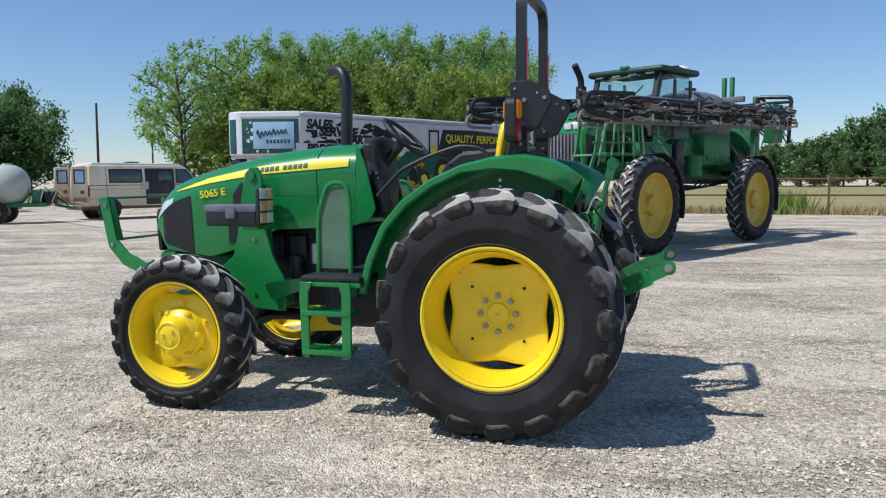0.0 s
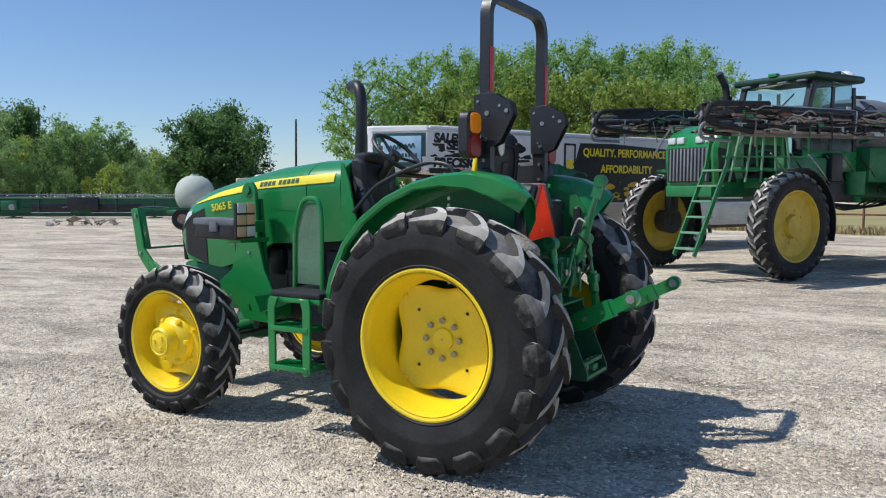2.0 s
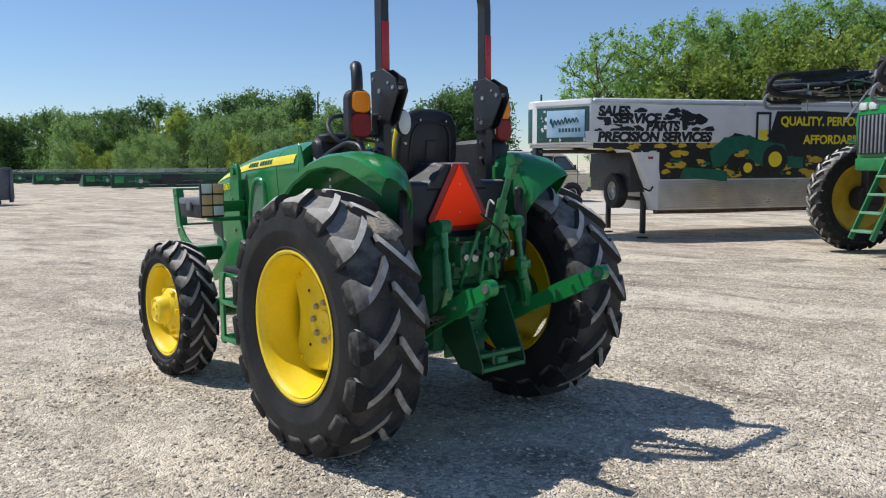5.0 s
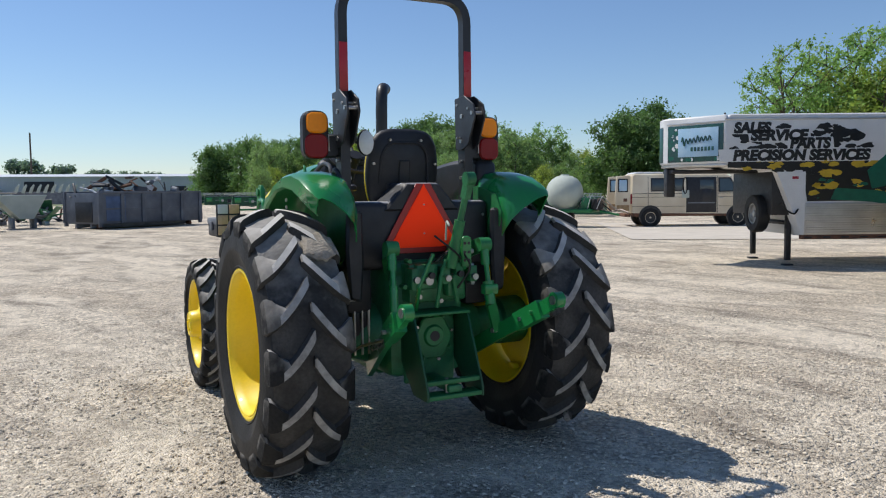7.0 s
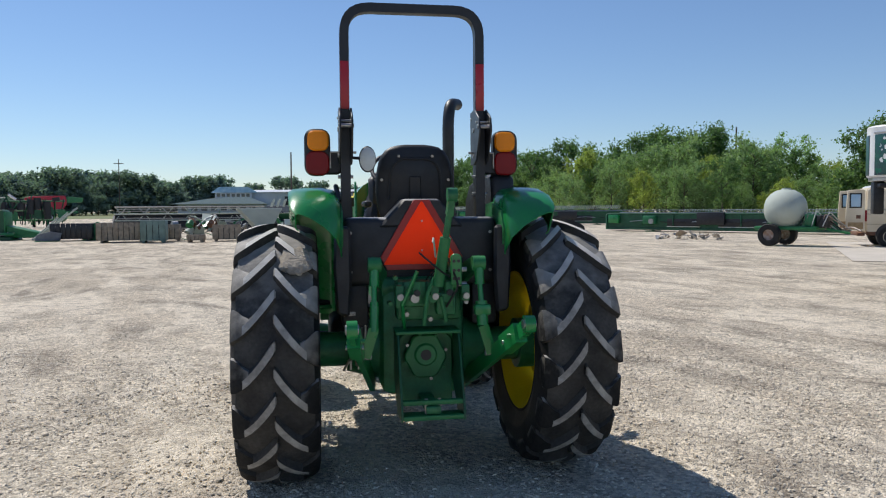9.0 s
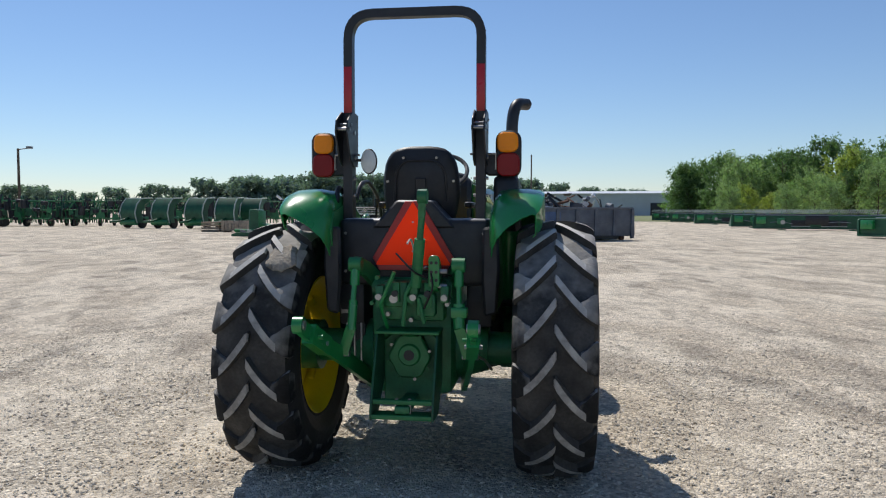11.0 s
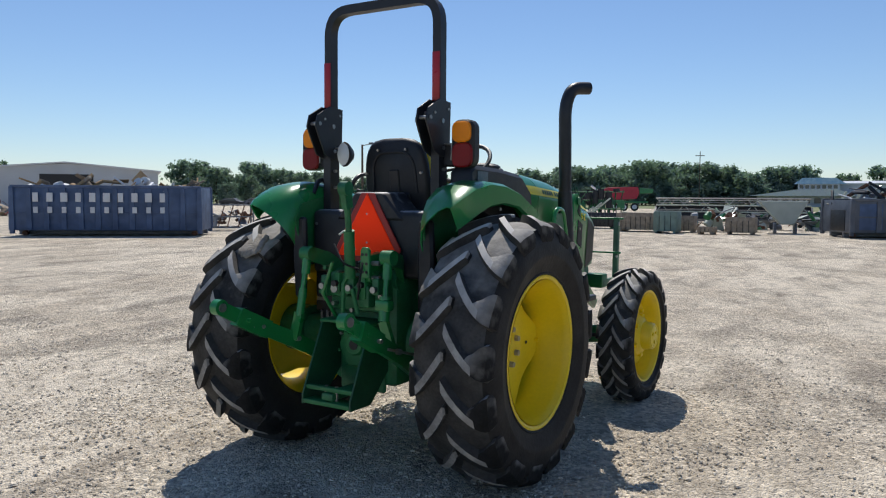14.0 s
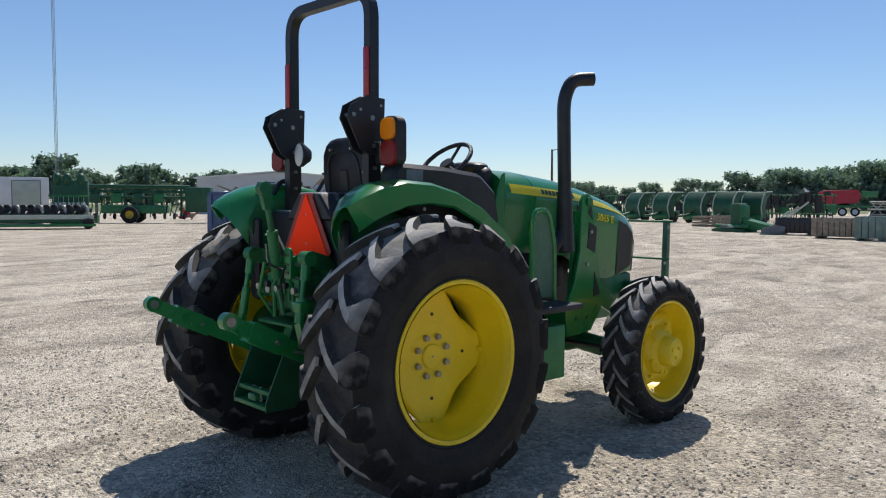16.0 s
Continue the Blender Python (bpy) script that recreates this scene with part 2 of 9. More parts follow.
def ground_material():
    """Crushed limestone yard: pale dust, tracks and loose stones at several sizes."""
    m = bpy.data.materials.new("crushed_limestone_yard")
    m.use_nodes = True
    nt = m.node_tree
    b = nt.nodes["Principled BSDF"]
    tc = nt.nodes.new("ShaderNodeTexCoord")

    def noise_tex(scale, detail=4, stretch=None, turn=70, twist=0.0):
        n = nt.nodes.new("ShaderNodeTexNoise")
        n.inputs["Scale"].default_value, n.inputs["Detail"].default_value = scale, detail
        n.inputs["Distortion"].default_value = twist
        if stretch:
            mp = nt.nodes.new("ShaderNodeMapping")
            mp.inputs["Scale"].default_value = stretch
            mp.inputs["Rotation"].default_value = (0, 0, radians(turn))
            nt.links.new(tc.outputs["Object"], mp.inputs[0])
            nt.links.new(mp.outputs[0], n.inputs["Vector"])
        else:
            nt.links.new(tc.outputs["Object"], n.inputs["Vector"])
        return n

    def mix(f, a, c):
        x = nt.nodes.new("ShaderNodeMix")
        x.data_type = "RGBA"
        for v, i in ((f, 0), (a, 6), (c, 7)):
            if isinstance(v, tuple):
                x.inputs[i].default_value = v
            elif isinstance(v, float):
                x.inputs[i].default_value = v
            else:
                nt.links.new(v, x.inputs[i])
        return x.outputs[2]

    def ramp(src, lo, hi):
        r = nt.nodes.new("ShaderNodeMapRange")
        r.inputs[1].default_value, r.inputs[2].default_value = lo, hi
        nt.links.new(src, r.inputs[0])
        return r.outputs[0]

    big, mid, fine = noise_tex(0.22, 3), noise_tex(1.6, 5), noise_tex(26, 4)
    tracks = noise_tex(1.0, 4, (0.07, 0.5, 1), 70, 0.9)
    cross = noise_tex(1.0, 4, (0.45, 0.10, 1), 28, 1.2)
    ruts = noise_tex(1.0, 4, (0.5, 1.6, 1), 52, 1.3)
    lumps = noise_tex(7.0, 5)
    vor = nt.nodes.new("ShaderNodeTexVoronoi")
    vor.inputs["Scale"].default_value = 34
    nt.links.new(tc.outputs["Object"], vor.inputs["Vector"])
    vor2 = nt.nodes.new("ShaderNodeTexVoronoi")
    vor2.inputs["Scale"].default_value = 80
    nt.links.new(tc.outputs["Object"], vor2.inputs["Vector"])
    c = mix(ramp(big.outputs[0], 0.35, 0.65), (0.56, 0.478, 0.365, 1), (0.64, 0.548, 0.422, 1))
    c = mix(ramp(tracks.outputs[0], 0.52, 0.62), c, (0.70, 0.615, 0.485, 1))
    c = mix(ramp(cross.outputs[0], 0.54, 0.64), c, (0.68, 0.595, 0.47, 1))
    patch = noise_tex(4.5, 5)
    lanes = []
    for turn, size, warp in ((76, 0.17, 6.0), (18, 0.12, 8.0)):
        wv = nt.nodes.new("ShaderNodeTexWave")
        wv.inputs["Scale"].default_value, wv.inputs["Distortion"].default_value = size, warp
        wv.inputs["Detail"].default_value, wv.inputs["Detail Scale"].default_value = 3, 0.35
        mp = nt.nodes.new("ShaderNodeMapping")
        mp.inputs["Rotation"].default_value = (0, 0, radians(turn))
        nt.links.new(tc.outputs["Object"], mp.inputs[0])
        nt.links.new(mp.outputs[0], wv.inputs["Vector"])
        both = nt.nodes.new("ShaderNodeMath")
        both.operation = "MULTIPLY"
        nt.links.new(ramp(wv.outputs["Fac"], 0.84, 1.0), both.inputs[0])
        nt.links.new(ramp(mid.outputs[0], 0.38, 0.66), both.inputs[1])
        lanes.append(both.outputs[0])
    c = mix(lanes[0], c, (0.72, 0.635, 0.505, 1))
    c = mix(lanes[1], c, (0.70, 0.615, 0.485, 1))
    dust = noise_tex(0.75, 7, (0.55, 1.25, 1), 66, 0.5)
    gravelly = noise_tex(1.3, 7, (0.6, 1.3, 1), 20, 0.6)
    dusty = ramp(dust.outputs[0], 0.49, 0.60)
    c = mix(ramp(gravelly.outputs[0], 0.50, 0.66), c, (0.35, 0.30, 0.235, 1))
    c = mix(dusty, c, (0.79, 0.695, 0.55, 1))
    c = mix(ramp(patch.outputs[0], 0.50, 0.72), c, (0.45, 0.39, 0.305, 1))
    c = mix(ramp(ruts.outputs[0], 0.58, 0.76), c, (0.46, 0.39, 0.30, 1))
    c = mix(ramp(mid.outputs[0], 0.58, 0.80), c, (0.53, 0.46, 0.36, 1))
    grain = nt.nodes.new("ShaderNodeMapRange")
    grain.inputs[3].default_value, grain.inputs[4].default_value = 0.56, 1.44
    nt.links.new(vor.outputs["Color"], grain.inputs[0])
    grain2 = nt.nodes.new("ShaderNodeMapRange")
    grain2.inputs[1].default_value, grain2.inputs[2].default_value = 0.3, 0.7
    grain2.inputs[3].default_value, grain2.inputs[4].default_value = 0.74, 1.22
    nt.links.new(fine.outputs[0], grain2.inputs[0])
    mul = nt.nodes.new("ShaderNodeMath")
    mul.operation = "MULTIPLY"
    nt.links.new(grain.outputs[0], mul.inputs[0])
    nt.links.new(grain2.outputs[0], mul.inputs[1])
    hs = nt.nodes.new("ShaderNodeHueSaturation")
    nt.links.new(c, hs.inputs["Color"])
    hs.inputs["Saturation"].default_value = 1.0
    soft_grain = nt.nodes.new("ShaderNodeMix")
    half = nt.nodes.new("ShaderNodeMath")
    half.operation = "MULTIPLY"
    half.inputs[1].default_value = 0.55
    nt.links.new(dusty, half.inputs[0])
    nt.links.new(half.outputs[0], soft_grain.inputs[0])
    nt.links.new(mul.outputs[0], soft_grain.inputs[2])
    soft_grain.inputs[3].default_value = 1.0
    nt.links.new(soft_grain.outputs[0], hs.inputs["Value"])
    nt.links.new(hs.outputs[0], b.inputs["Base Color"])
    b.inputs["Roughness"].default_value = 0.95
    b.inputs["Specular IOR Level"].default_value = 0.2
    add = nt.nodes.new("ShaderNodeMath")
    add.operation = "ADD"
    nt.links.new(vor.outputs["Distance"], add.inputs[0])
    nt.links.new(vor2.outputs["Distance"], add.inputs[1])
    bp = nt.nodes.new("ShaderNodeBump")
    bp.inputs["Strength"].default_value, bp.inputs["Distance"].default_value = 0.85, 0.020
    bp.invert = True
    nt.links.new(add.outputs[0], bp.inputs["Height"])
    bp2 = nt.nodes.new("ShaderNodeBump")
    bp2.inputs["Strength"].default_value, bp2.inputs["Distance"].default_value = 0.5, 0.04
    nt.links.new(lumps.outputs[0], bp2.inputs["Height"])
    bp3 = nt.nodes.new("ShaderNodeBump")
    bp3.inputs["Strength"].default_value, bp3.inputs["Distance"].default_value = 0.25, 0.06
    nt.links.new(ruts.outputs[0], bp3.inputs["Height"])
    nt.links.new(bp3.outputs[0], bp2.inputs["Normal"])
    nt.links.new(bp2.outputs[0], bp.inputs["Normal"])
    nt.links.new(bp.outputs[0], b.inputs["Normal"])
    return m


GROUND = ground_material()
STONE = mat("loose_limestone_chips", (0.68, 0.60, 0.48), 0.9, var=0.10, scale=30, island=0.38, spec=0.2)
DRYGRASS = mat("dry_tan_grass", (0.36, 0.29, 0.13), 0.9, var=0.15, scale=0.25, fine=9, bump=0.5, bscale=12, col2=(0.24, 0.23, 0.085))
VERGE = mat("green_far_verge", (0.13, 0.17, 0.06), 0.95, var=0.18, scale=0.08, fine=3, col2=(0.22, 0.22, 0.10))
BLADE = mat("dry_grass_blades", (0.42, 0.34, 0.16), 0.8, var=0.15, scale=3, island=0.35)


# ---- mesh helpers ----
def part(name, bm, material, parent=None, label="", smooth=35):
    """Links a bmesh as one mesh object under a thing or a part."""
    me = bpy.data.meshes.new(name)
    bmesh.ops.recalc_face_normals(bm, faces=bm.faces)
    bm.to_mesh(me)
    bm.free()
    for m in (material if isinstance(material, (list, tuple)) else [material]):
        me.materials.append(m)
    if smooth:
        me.shade_smooth()
        me.set_sharp_from_angle(angle=radians(smooth))
    ob = new(name, me)
    ob.parent = parent
    if label:
        ob["label"] = label
    return ob


def thing(name, m, label, category, group="", kind=""):
    ob = new(name)
    ob.empty_display_size = 0.2
    ob.matrix_world = m
    return tagged(ob, label, category, group, kind)


def box(x0, x1, y0, y1, z0, z1, bev=0.01, seg=2, bm=None, m=None):
    bm = bm or bmesh.new()
    tmp = bmesh.new()
    bmesh.ops.create_cube(tmp, size=1)
    for v in tmp.verts:
        v.co = Vector(((x0 + x1) / 2 + v.co.x * (x1 - x0), (y0 + y1) / 2 + v.co.y * (y1 - y0), (z0 + z1) / 2 + v.co.z * (z1 - z0)))
    if bev:
        bev = min(bev, 0.45 * min(abs(x1 - x0), abs(y1 - y0), abs(z1 - z0)))
        bmesh.ops.bevel(tmp, geom=tmp.edges[:], offset=bev, segments=seg, affect="EDGES", profile=0.5)
    return merge(bm, tmp, m)


def merge(bm, tmp, m=None, mi=0):
    """Adds tmp to bm, moved by m."""
    if m is not None:
        tmp.transform(m)
    idx = {}
    for v in tmp.verts:
        idx[v] = bm.verts.new(v.co)
    for f in tmp.faces:
        try:
            g = bm.faces.new([idx[v] for v in f.verts])
            g.material_index = mi or f.material_index
        except ValueError:
            pass
    tmp.free()
    return bm


def cyl(p0, p1, r0, r1=None, seg=16, bm=None, bev=0.0):
    """A round bar from p0 to p1, closed at both ends."""
    r1 = r0 if r1 is None else r1
    bm = bm or bmesh.new()
    p0, p1 = Vector(p0), Vector(p1)
    d = (p1 - p0).normalized()
    q = d.to_track_quat("Z", "Y")
    L = (p1 - p0).length
    rows = [(0, r0), (L, r1)]
    if bev:
        rows = [(0, r0 - bev), (bev, r0), (L - bev, r1), (L, r1 - bev)]
    rings = []
    for h, r in rows:
        rings.append([bm.verts.new(p0 + q @ Vector((r * math.cos(2 * math.pi * i / seg), r * math.sin(2 * math.pi * i / seg), h))) for i in range(seg)])
    for a, b in zip(rings, rings[1:]):
        for i in range(seg):
            bm.faces.new((a[i], a[(i + 1) % seg], b[(i + 1) % seg], b[i]))
    bm.faces.new(rings[0][::-1])
    bm.faces.new(rings[-1])
    return bm


def tube(pts, r, seg=10, bm=None, flat=None, bend=0, smooth_n=4):
    """A bar swept along a line of points; flat = (width, thickness) makes it rectangular; bend rounds the corners."""
    bm = bm or bmesh.new()
    P = [Vector(p) for p in pts]
    if bend:
        out = [P[0]]
        for a, b, c in zip(P, P[1:], P[2:]):
            k1, k2 = min(bend, (a - b).length * 0.45), min(bend, (c - b).length * 0.45)
            s, e = b + (a - b).normalized() * k1, b + (c - b).normalized() * k2
            for i in range(smooth_n + 1):
                u = i / smooth_n
                out.append(s * (1 - u) ** 2 + b * 2 * u * (1 - u) + e * u * u)
        out.append(P[-1])
        P = out
    R = r if isinstance(r, (list, tuple)) else [r] * len(P)
    rings = []
    side = None
    for i, p in enumerate(P):
        d = (P[min(i + 1, len(P) - 1)] - P[max(i - 1, 0)]).normalized()
        if side is None:
            side = d.orthogonal().normalized() if abs(d.z) > 0.95 or not flat else d.cross(Vector((0, 0, 1))).normalized()
            if flat and abs(d.z) > 0.95:
                side = Vector((1, 0, 0))
        side = (side - d * side.dot(d)).normalized()
        up = d.cross(side)
        if flat:
            w, h = flat[0] / 2, flat[1] / 2
            ring = [bm.verts.new(p + side * a + up * b) for a, b in ((-w, -h), (w, -h), (w, h), (-w, h))]
        else:
            ring = [bm.verts.new(p + (side * math.cos(2 * math.pi * k / seg) + up * math.sin(2 * math.pi * k / seg)) * R[min(i, len(R) - 1)]) for k in range(seg)]
        rings.append(ring)
    n = len(rings[0])
    for a, b in zip(rings, rings[1:]):
        for i in range(n):
            bm.faces.new((a[i], a[(i + 1) % n], b[(i + 1) % n], b[i]))
    bm.faces.new(rings[0][::-1])
    bm.faces.new(rings[-1])
    return bm


def plate(poly, axis, c0, c1, bm=None, bev=0.0):
    """A plate cut to a polygon and extruded along an axis from c0 to c1; the polygon is in the two other axes."""
    tmp = bmesh.new()

    def at(p, c):
        return {"x": (c, p[0], p[1]), "y": (p[0], c, p[1]), "z": (p[0], p[1], c)}[axis]
    a = [tmp.verts.new(at(p, c0)) for p in poly]
    b = [tmp.verts.new(at(p, c1)) for p in poly]
    n = len(poly)
    tmp.faces.new(a)
    tmp.faces.new(b[::-1])
    for i in range(n):
        tmp.faces.new((a[i], b[i], b[(i + 1) % n], a[(i + 1) % n]))
    if bev:
        bmesh.ops.recalc_face_normals(tmp, faces=tmp.faces)
        bmesh.ops.bevel(tmp, geom=tmp.edges[:], offset=bev, segments=1, affect="EDGES")
    return merge(bm or bmesh.new(), tmp)


def lathe(profile, seg=48, bm=None, closed=False):
    """A profile of (radius, x) turned round the x axis."""
    bm = bm or bmesh.new()
    rings = []
    for r, x in profile:
        rings.append([bm.verts.new((x, r * math.cos(2 * math.pi * i / seg), r * math.sin(2 * math.pi * i / seg))) for i in range(seg)])
    pairs = list(zip(rings, rings[1:])) + ([(rings[-1], rings[0])] if closed else [])
    for a, b in pairs:
        for i in range(seg):
            bm.faces.new((a[i], a[(i + 1) % seg], b[(i + 1) % seg], b[i]))
    if not closed:
        for ring, r in ((rings[0], profile[0][0]), (rings[-1], profile[-1][0])):
            if r < 0.02:
                bm.faces.new(ring)
    return bm


def text_part(name, body, size, parent, m, material, depth=0.004, squeeze=1.0, shear=0.0, bold=0.018):
    """Raised lettering in the built-in font."""
    cu = bpy.data.curves.new(name, "FONT")
    cu.body, cu.size, cu.extrude, cu.align_x, cu.align_y, cu.shear = body, size, depth / 2, "CENTER", "CENTER", shear
    cu.offset = size * bold
    tmp = bpy.data.objects.new(name, cu)
    scene.collection.objects.link(tmp)
    me = bpy.data.meshes.new_from_object(tmp.evaluated_get(bpy.context.evaluated_depsgraph_get()))
    bpy.data.objects.remove(tmp)
    bpy.data.curves.remove(cu)
    me.transform(m @ Matrix.Diagonal((squeeze, 1, 1, 1)))
    me.materials.clear()
    me.materials.append(material)
    ob = new(name, me)
    ob.parent = parent
    return ob


# ---- tyre and wheel ----
def shoulder(u, crown, q):
    """Radius of the tread floor across the tyre; u runs from 0 in the middle to 1 at the shoulder."""
    return crown - 0.042 * q * max(0, u) ** 2.4


def tyre_mesh(R, W, rim_r, lug_h):
    """Carcass of a farm tyre round the x axis."""
    h = W / 2
    crown = R - lug_h
    q = R / 0.73
    mid = rim_r + (crown - rim_r) * 0.42
    prof = [(rim_r - 0.005, -h * 0.74), (rim_r + 0.012, -h * 0.83), (rim_r + 0.024, -h * 0.865), (rim_r + 0.030, -h * 0.885), (rim_r + 0.036, -h * 0.865), (mid - 0.01, -h * 0.985), (mid, -h * 1.0), (mid + 0.01, -h * 0.993),
            (crown - 0.115 * q, -h * 1.0), (crown - 0.075 * q, -h * 0.955), (shoulder(0.86, crown, q), -h * 0.86), (shoulder(0.5, crown, q), -h * 0.5), (crown, 0)]
    bm = lathe(prof + [(r, -x) for r, x in prof[-2::-1]], 84)
    for f in bm.faces:
        if abs(f.calc_center_median().x) < h * 0.9 and f.calc_center_median().yz.length > crown - 0.07 * q:
            f.material_index = 1
    return bm


def lug_mesh(side, R, W, lug_h, lug_w, sweep, pitch):
    """One tread bar: a rounded nose in the middle of the tread, a tapering worn top, and a broad shelf that runs over the shoulder."""
    h = W / 2
    crown = R - lug_h
    q = R / 0.73
    bm = bmesh.new()
    rows = []
    for u in (-0.03, 0.0, 0.05, 0.2, 0.4, 0.58, 0.72, 0.84, 0.93, 0.99):
        uu = max(u, 0)
        ang = sweep * (1 - (1 - uu) ** 1.5)
        x = side * h * u * 0.965
        base = shoulder(uu, crown, q)
        top = base + lug_h * (0.55 if u < 0 else 0.9 if u < 0.03 else 1.0 if u < 0.9 else 0.92 if u < 0.95 else 0.72)
        wt = lug_w * (0.66 - 0.24 * uu) * (0.6 if u < 0 else 0.86 if u < 0.03 else 1)
        k = min(1, max(0, (uu - 0.50) / 0.5))
        flare = pitch * 0.50 * k * k * (3 - 2 * k)
        rows.append([(x, base - 0.012, ang - (wt + flare + lug_w * 0.34) / R), (x, top - lug_h * (0.5 - 0.15 * k), ang - (wt + flare + lug_w * 0.12) / R), (x, top, ang - wt / R), (x, top, ang + wt / R), (x, base - 0.012, ang + (wt + lug_w * 0.34) / R)])
    base, wt, flare = shoulder(1, crown, q), lug_w * 0.42, pitch * 0.50
    for x, hi, lo, w, fl in ((0.985, base - 0.006 * q, base - 0.018 * q, 1.0, 1.0), (0.990, base - 0.028 * q, base - 0.036 * q, 0.97, 0.94), (0.985, base - 0.052 * q, base - 0.056 * q, 0.9, 0.82), (0.970, base - 0.060 * q, base - 0.062 * q, 0.88, 0.80)):
        x *= side * h
        rows.append([(x * 0.97, lo - 0.01, sweep - (wt * w + flare * fl + lug_w * 0.2) / R), (x, lo, sweep - (wt * w + flare * fl) / R), (x, hi, sweep - wt * w / R), (x, hi, sweep + wt * w / R), (x * 0.97, lo - 0.01, sweep + (wt * w + lug_w * 0.2) / R)])
    vs = [[bm.verts.new((x, r * math.cos(a), r * math.sin(a))) for x, r, a in row] for row in rows]
    for j, (p, q2) in enumerate(zip(vs, vs[1:])):
        for i in range(4):
            f = bm.faces.new((p[i], p[i + 1], q2[i + 1], q2[i]))
            f.material_index = (1 if j < 6 else 3) if i == 2 else 3 if i == 1 and j > 4 else 2 if j < 9 else 0
    bm.faces.new(vs[0])
    bm.faces.new(vs[-1][::-1])
    return bm


def farm_tyre(parent, R, W, rim_r, lugs, lug_h, lug_w, sweep, label):
    """A tyre and its tread bars, which share one mesh for each side."""
    t = part("tyre", tyre_mesh(R, W, rim_r, lug_h), [RUBBER, TREAD], parent, label)
    for side in (-1, 1):
        first = None
        for k in range(lugs):
            if first is None:
                first = part("tread_lug", lug_mesh(side, R, W, lug_h, lug_w, sweep, 2 * math.pi * R / lugs), [RUBBER, LUGTOP, FLANK, LUGEND], parent, "", 28)
                ob = first
            else:
                ob = new("tread_lug", first.data)
                ob.parent = parent
            ob.matrix_basis = pose(0, 0, 0, 360 * (k + (0.5 if side > 0 else 0)) / lugs, 0, 0)
    return t


def rim_mesh(r, x_out, x_in, depth):
    """Outer barrel of a pressed steel rim; x_out is the outer face."""
    s = 1 if x_out > x_in else -1
    p = [(r + 0.012, x_out - s * 0.024), (r + 0.014, x_out - s * 0.010), (r + 0.010, x_out - s * 0.002), (r, x_out), (r - 0.012, x_out - s * 0.006), (r - 0.022, x_out - s * 0.026),
         (r - 0.03, x_out - s * 0.05), (r - 0.035, x_out - s * 0.10), (r - 0.06, x_out - s * 0.15), (r - 0.06, x_out - s * 0.24), (r - 0.03, x_in + s * 0.05), (r + 0.01, x_in), (r + 0.012, x_in + s * 0.01)]
    bm = lathe(p, 56)
    tmp = lathe([(a - 0.006, b) for a, b in p[4:]], 56)
    return merge(bm, tmp)


def disc_mesh(r_lobe, r_gap, x_face, thick, side, turn=0.3, hub=0.16, dish=0.05, fold=0.022):
    """Pressed wheel disc: four lobes that meet the rim, folded edges at the gaps between them."""
    bm = bmesh.new()
    seg = 96
    rows = []
    fr = [(0.0, 0.0), (hub * 0.5, 0.0), (hub * 0.92, 0.0), (hub, 0.004), (hub + 0.03, 0.002), (None, 0.4), (None, 0.7), (None, 0.88), (None, 0.95), (None, 1.0)]
    for back in (0, 1):
        for rr, t in fr:
            ring = []
            for i in range(seg):
                a = 2 * math.pi * i / seg
                b = a - turn - math.pi / 4
                side_r = r_gap / max(abs(math.cos(b)), abs(math.sin(b))) * (1 - 0.045 * max(0, math.cos(4 * b)) ** 2)
                edge = -math.log(math.exp(-70 * r_lobe) + math.exp(-70 * side_r)) / 70
                gap = min(1, max(0, (r_lobe - edge) / (r_lobe - r_gap)))
                if rr is None:
                    rad = hub + 0.03 + (edge - hub - 0.03) * t
                    off = dish * (t ** 1.6) + fold * gap * max(0, (t - 0.7) / 0.3) ** 2 - 0.014 * (1 - gap) * max(0, (t - 0.7) / 0.3)
                else:
                    rad, off = rr, -t
                x = x_face - side * (off + back * thick)
                ring.append(bm.verts.new((x, max(rad, 0.001) * math.cos(a), max(rad, 0.001) * math.sin(a))))
            rows.append(ring)
    n = len(fr)
    for base in (0, n):
        for a, b in zip(rows[base:base + n], rows[base + 1:base + n]):
            for i in range(seg):
                bm.faces.new((a[i], a[(i + 1) % seg], b[(i + 1) % seg], b[i]))
    a, b = rows[n - 1], rows[2 * n - 1]
    for i in range(seg):
        bm.faces.new((a[i], a[(i + 1) % seg], b[(i + 1) % seg], b[i]))
    return bm


# ---- the tractor ----
TRACTOR = pose(0.6525, 5.125, 0.0, 0, 0, 76.8)
tractor = thing("tractor", TRACTOR, "green open-station farm tractor with yellow wheels, parked on gravel", "tractor")


def hood_w(y):
    return float(np.interp(y, (1.1, 1.4, 2.0, 2.45, 2.7, 2.82), (0.300, 0.315, 0.315, 0.295, 0.255, 0.19)))


def hood_top(y):
    return float(np.interp(y, (1.1, 1.4, 1.8, 2.2, 2.5, 2.66, 2.76, 2.83), (1.765, 1.757, 1.715, 1.637, 1.560, 1.500, 1.43, 1.34)))


def hood_low(y):
    return float(np.interp(y, (1.1, 1.42, 1.75, 2.05, 2.3, 2.72, 2.83), (1.20, 1.175, 1.16, 1.02, 0.955, 1.0, 1.18)))


def hood_x(y, z):
    """Half width of the bonnet at a height."""
    w, t = hood_w(y), hood_top(y)
    s = t - 0.20
    base = w * (1 - 0.10 * max(0, (s - z)) / 0.5)
    if z <= s:
        return base
    k = min(1, (z - s) / (t - s))
    return w * max(0, 1 - k ** 2.3) ** (1 / 2.3)


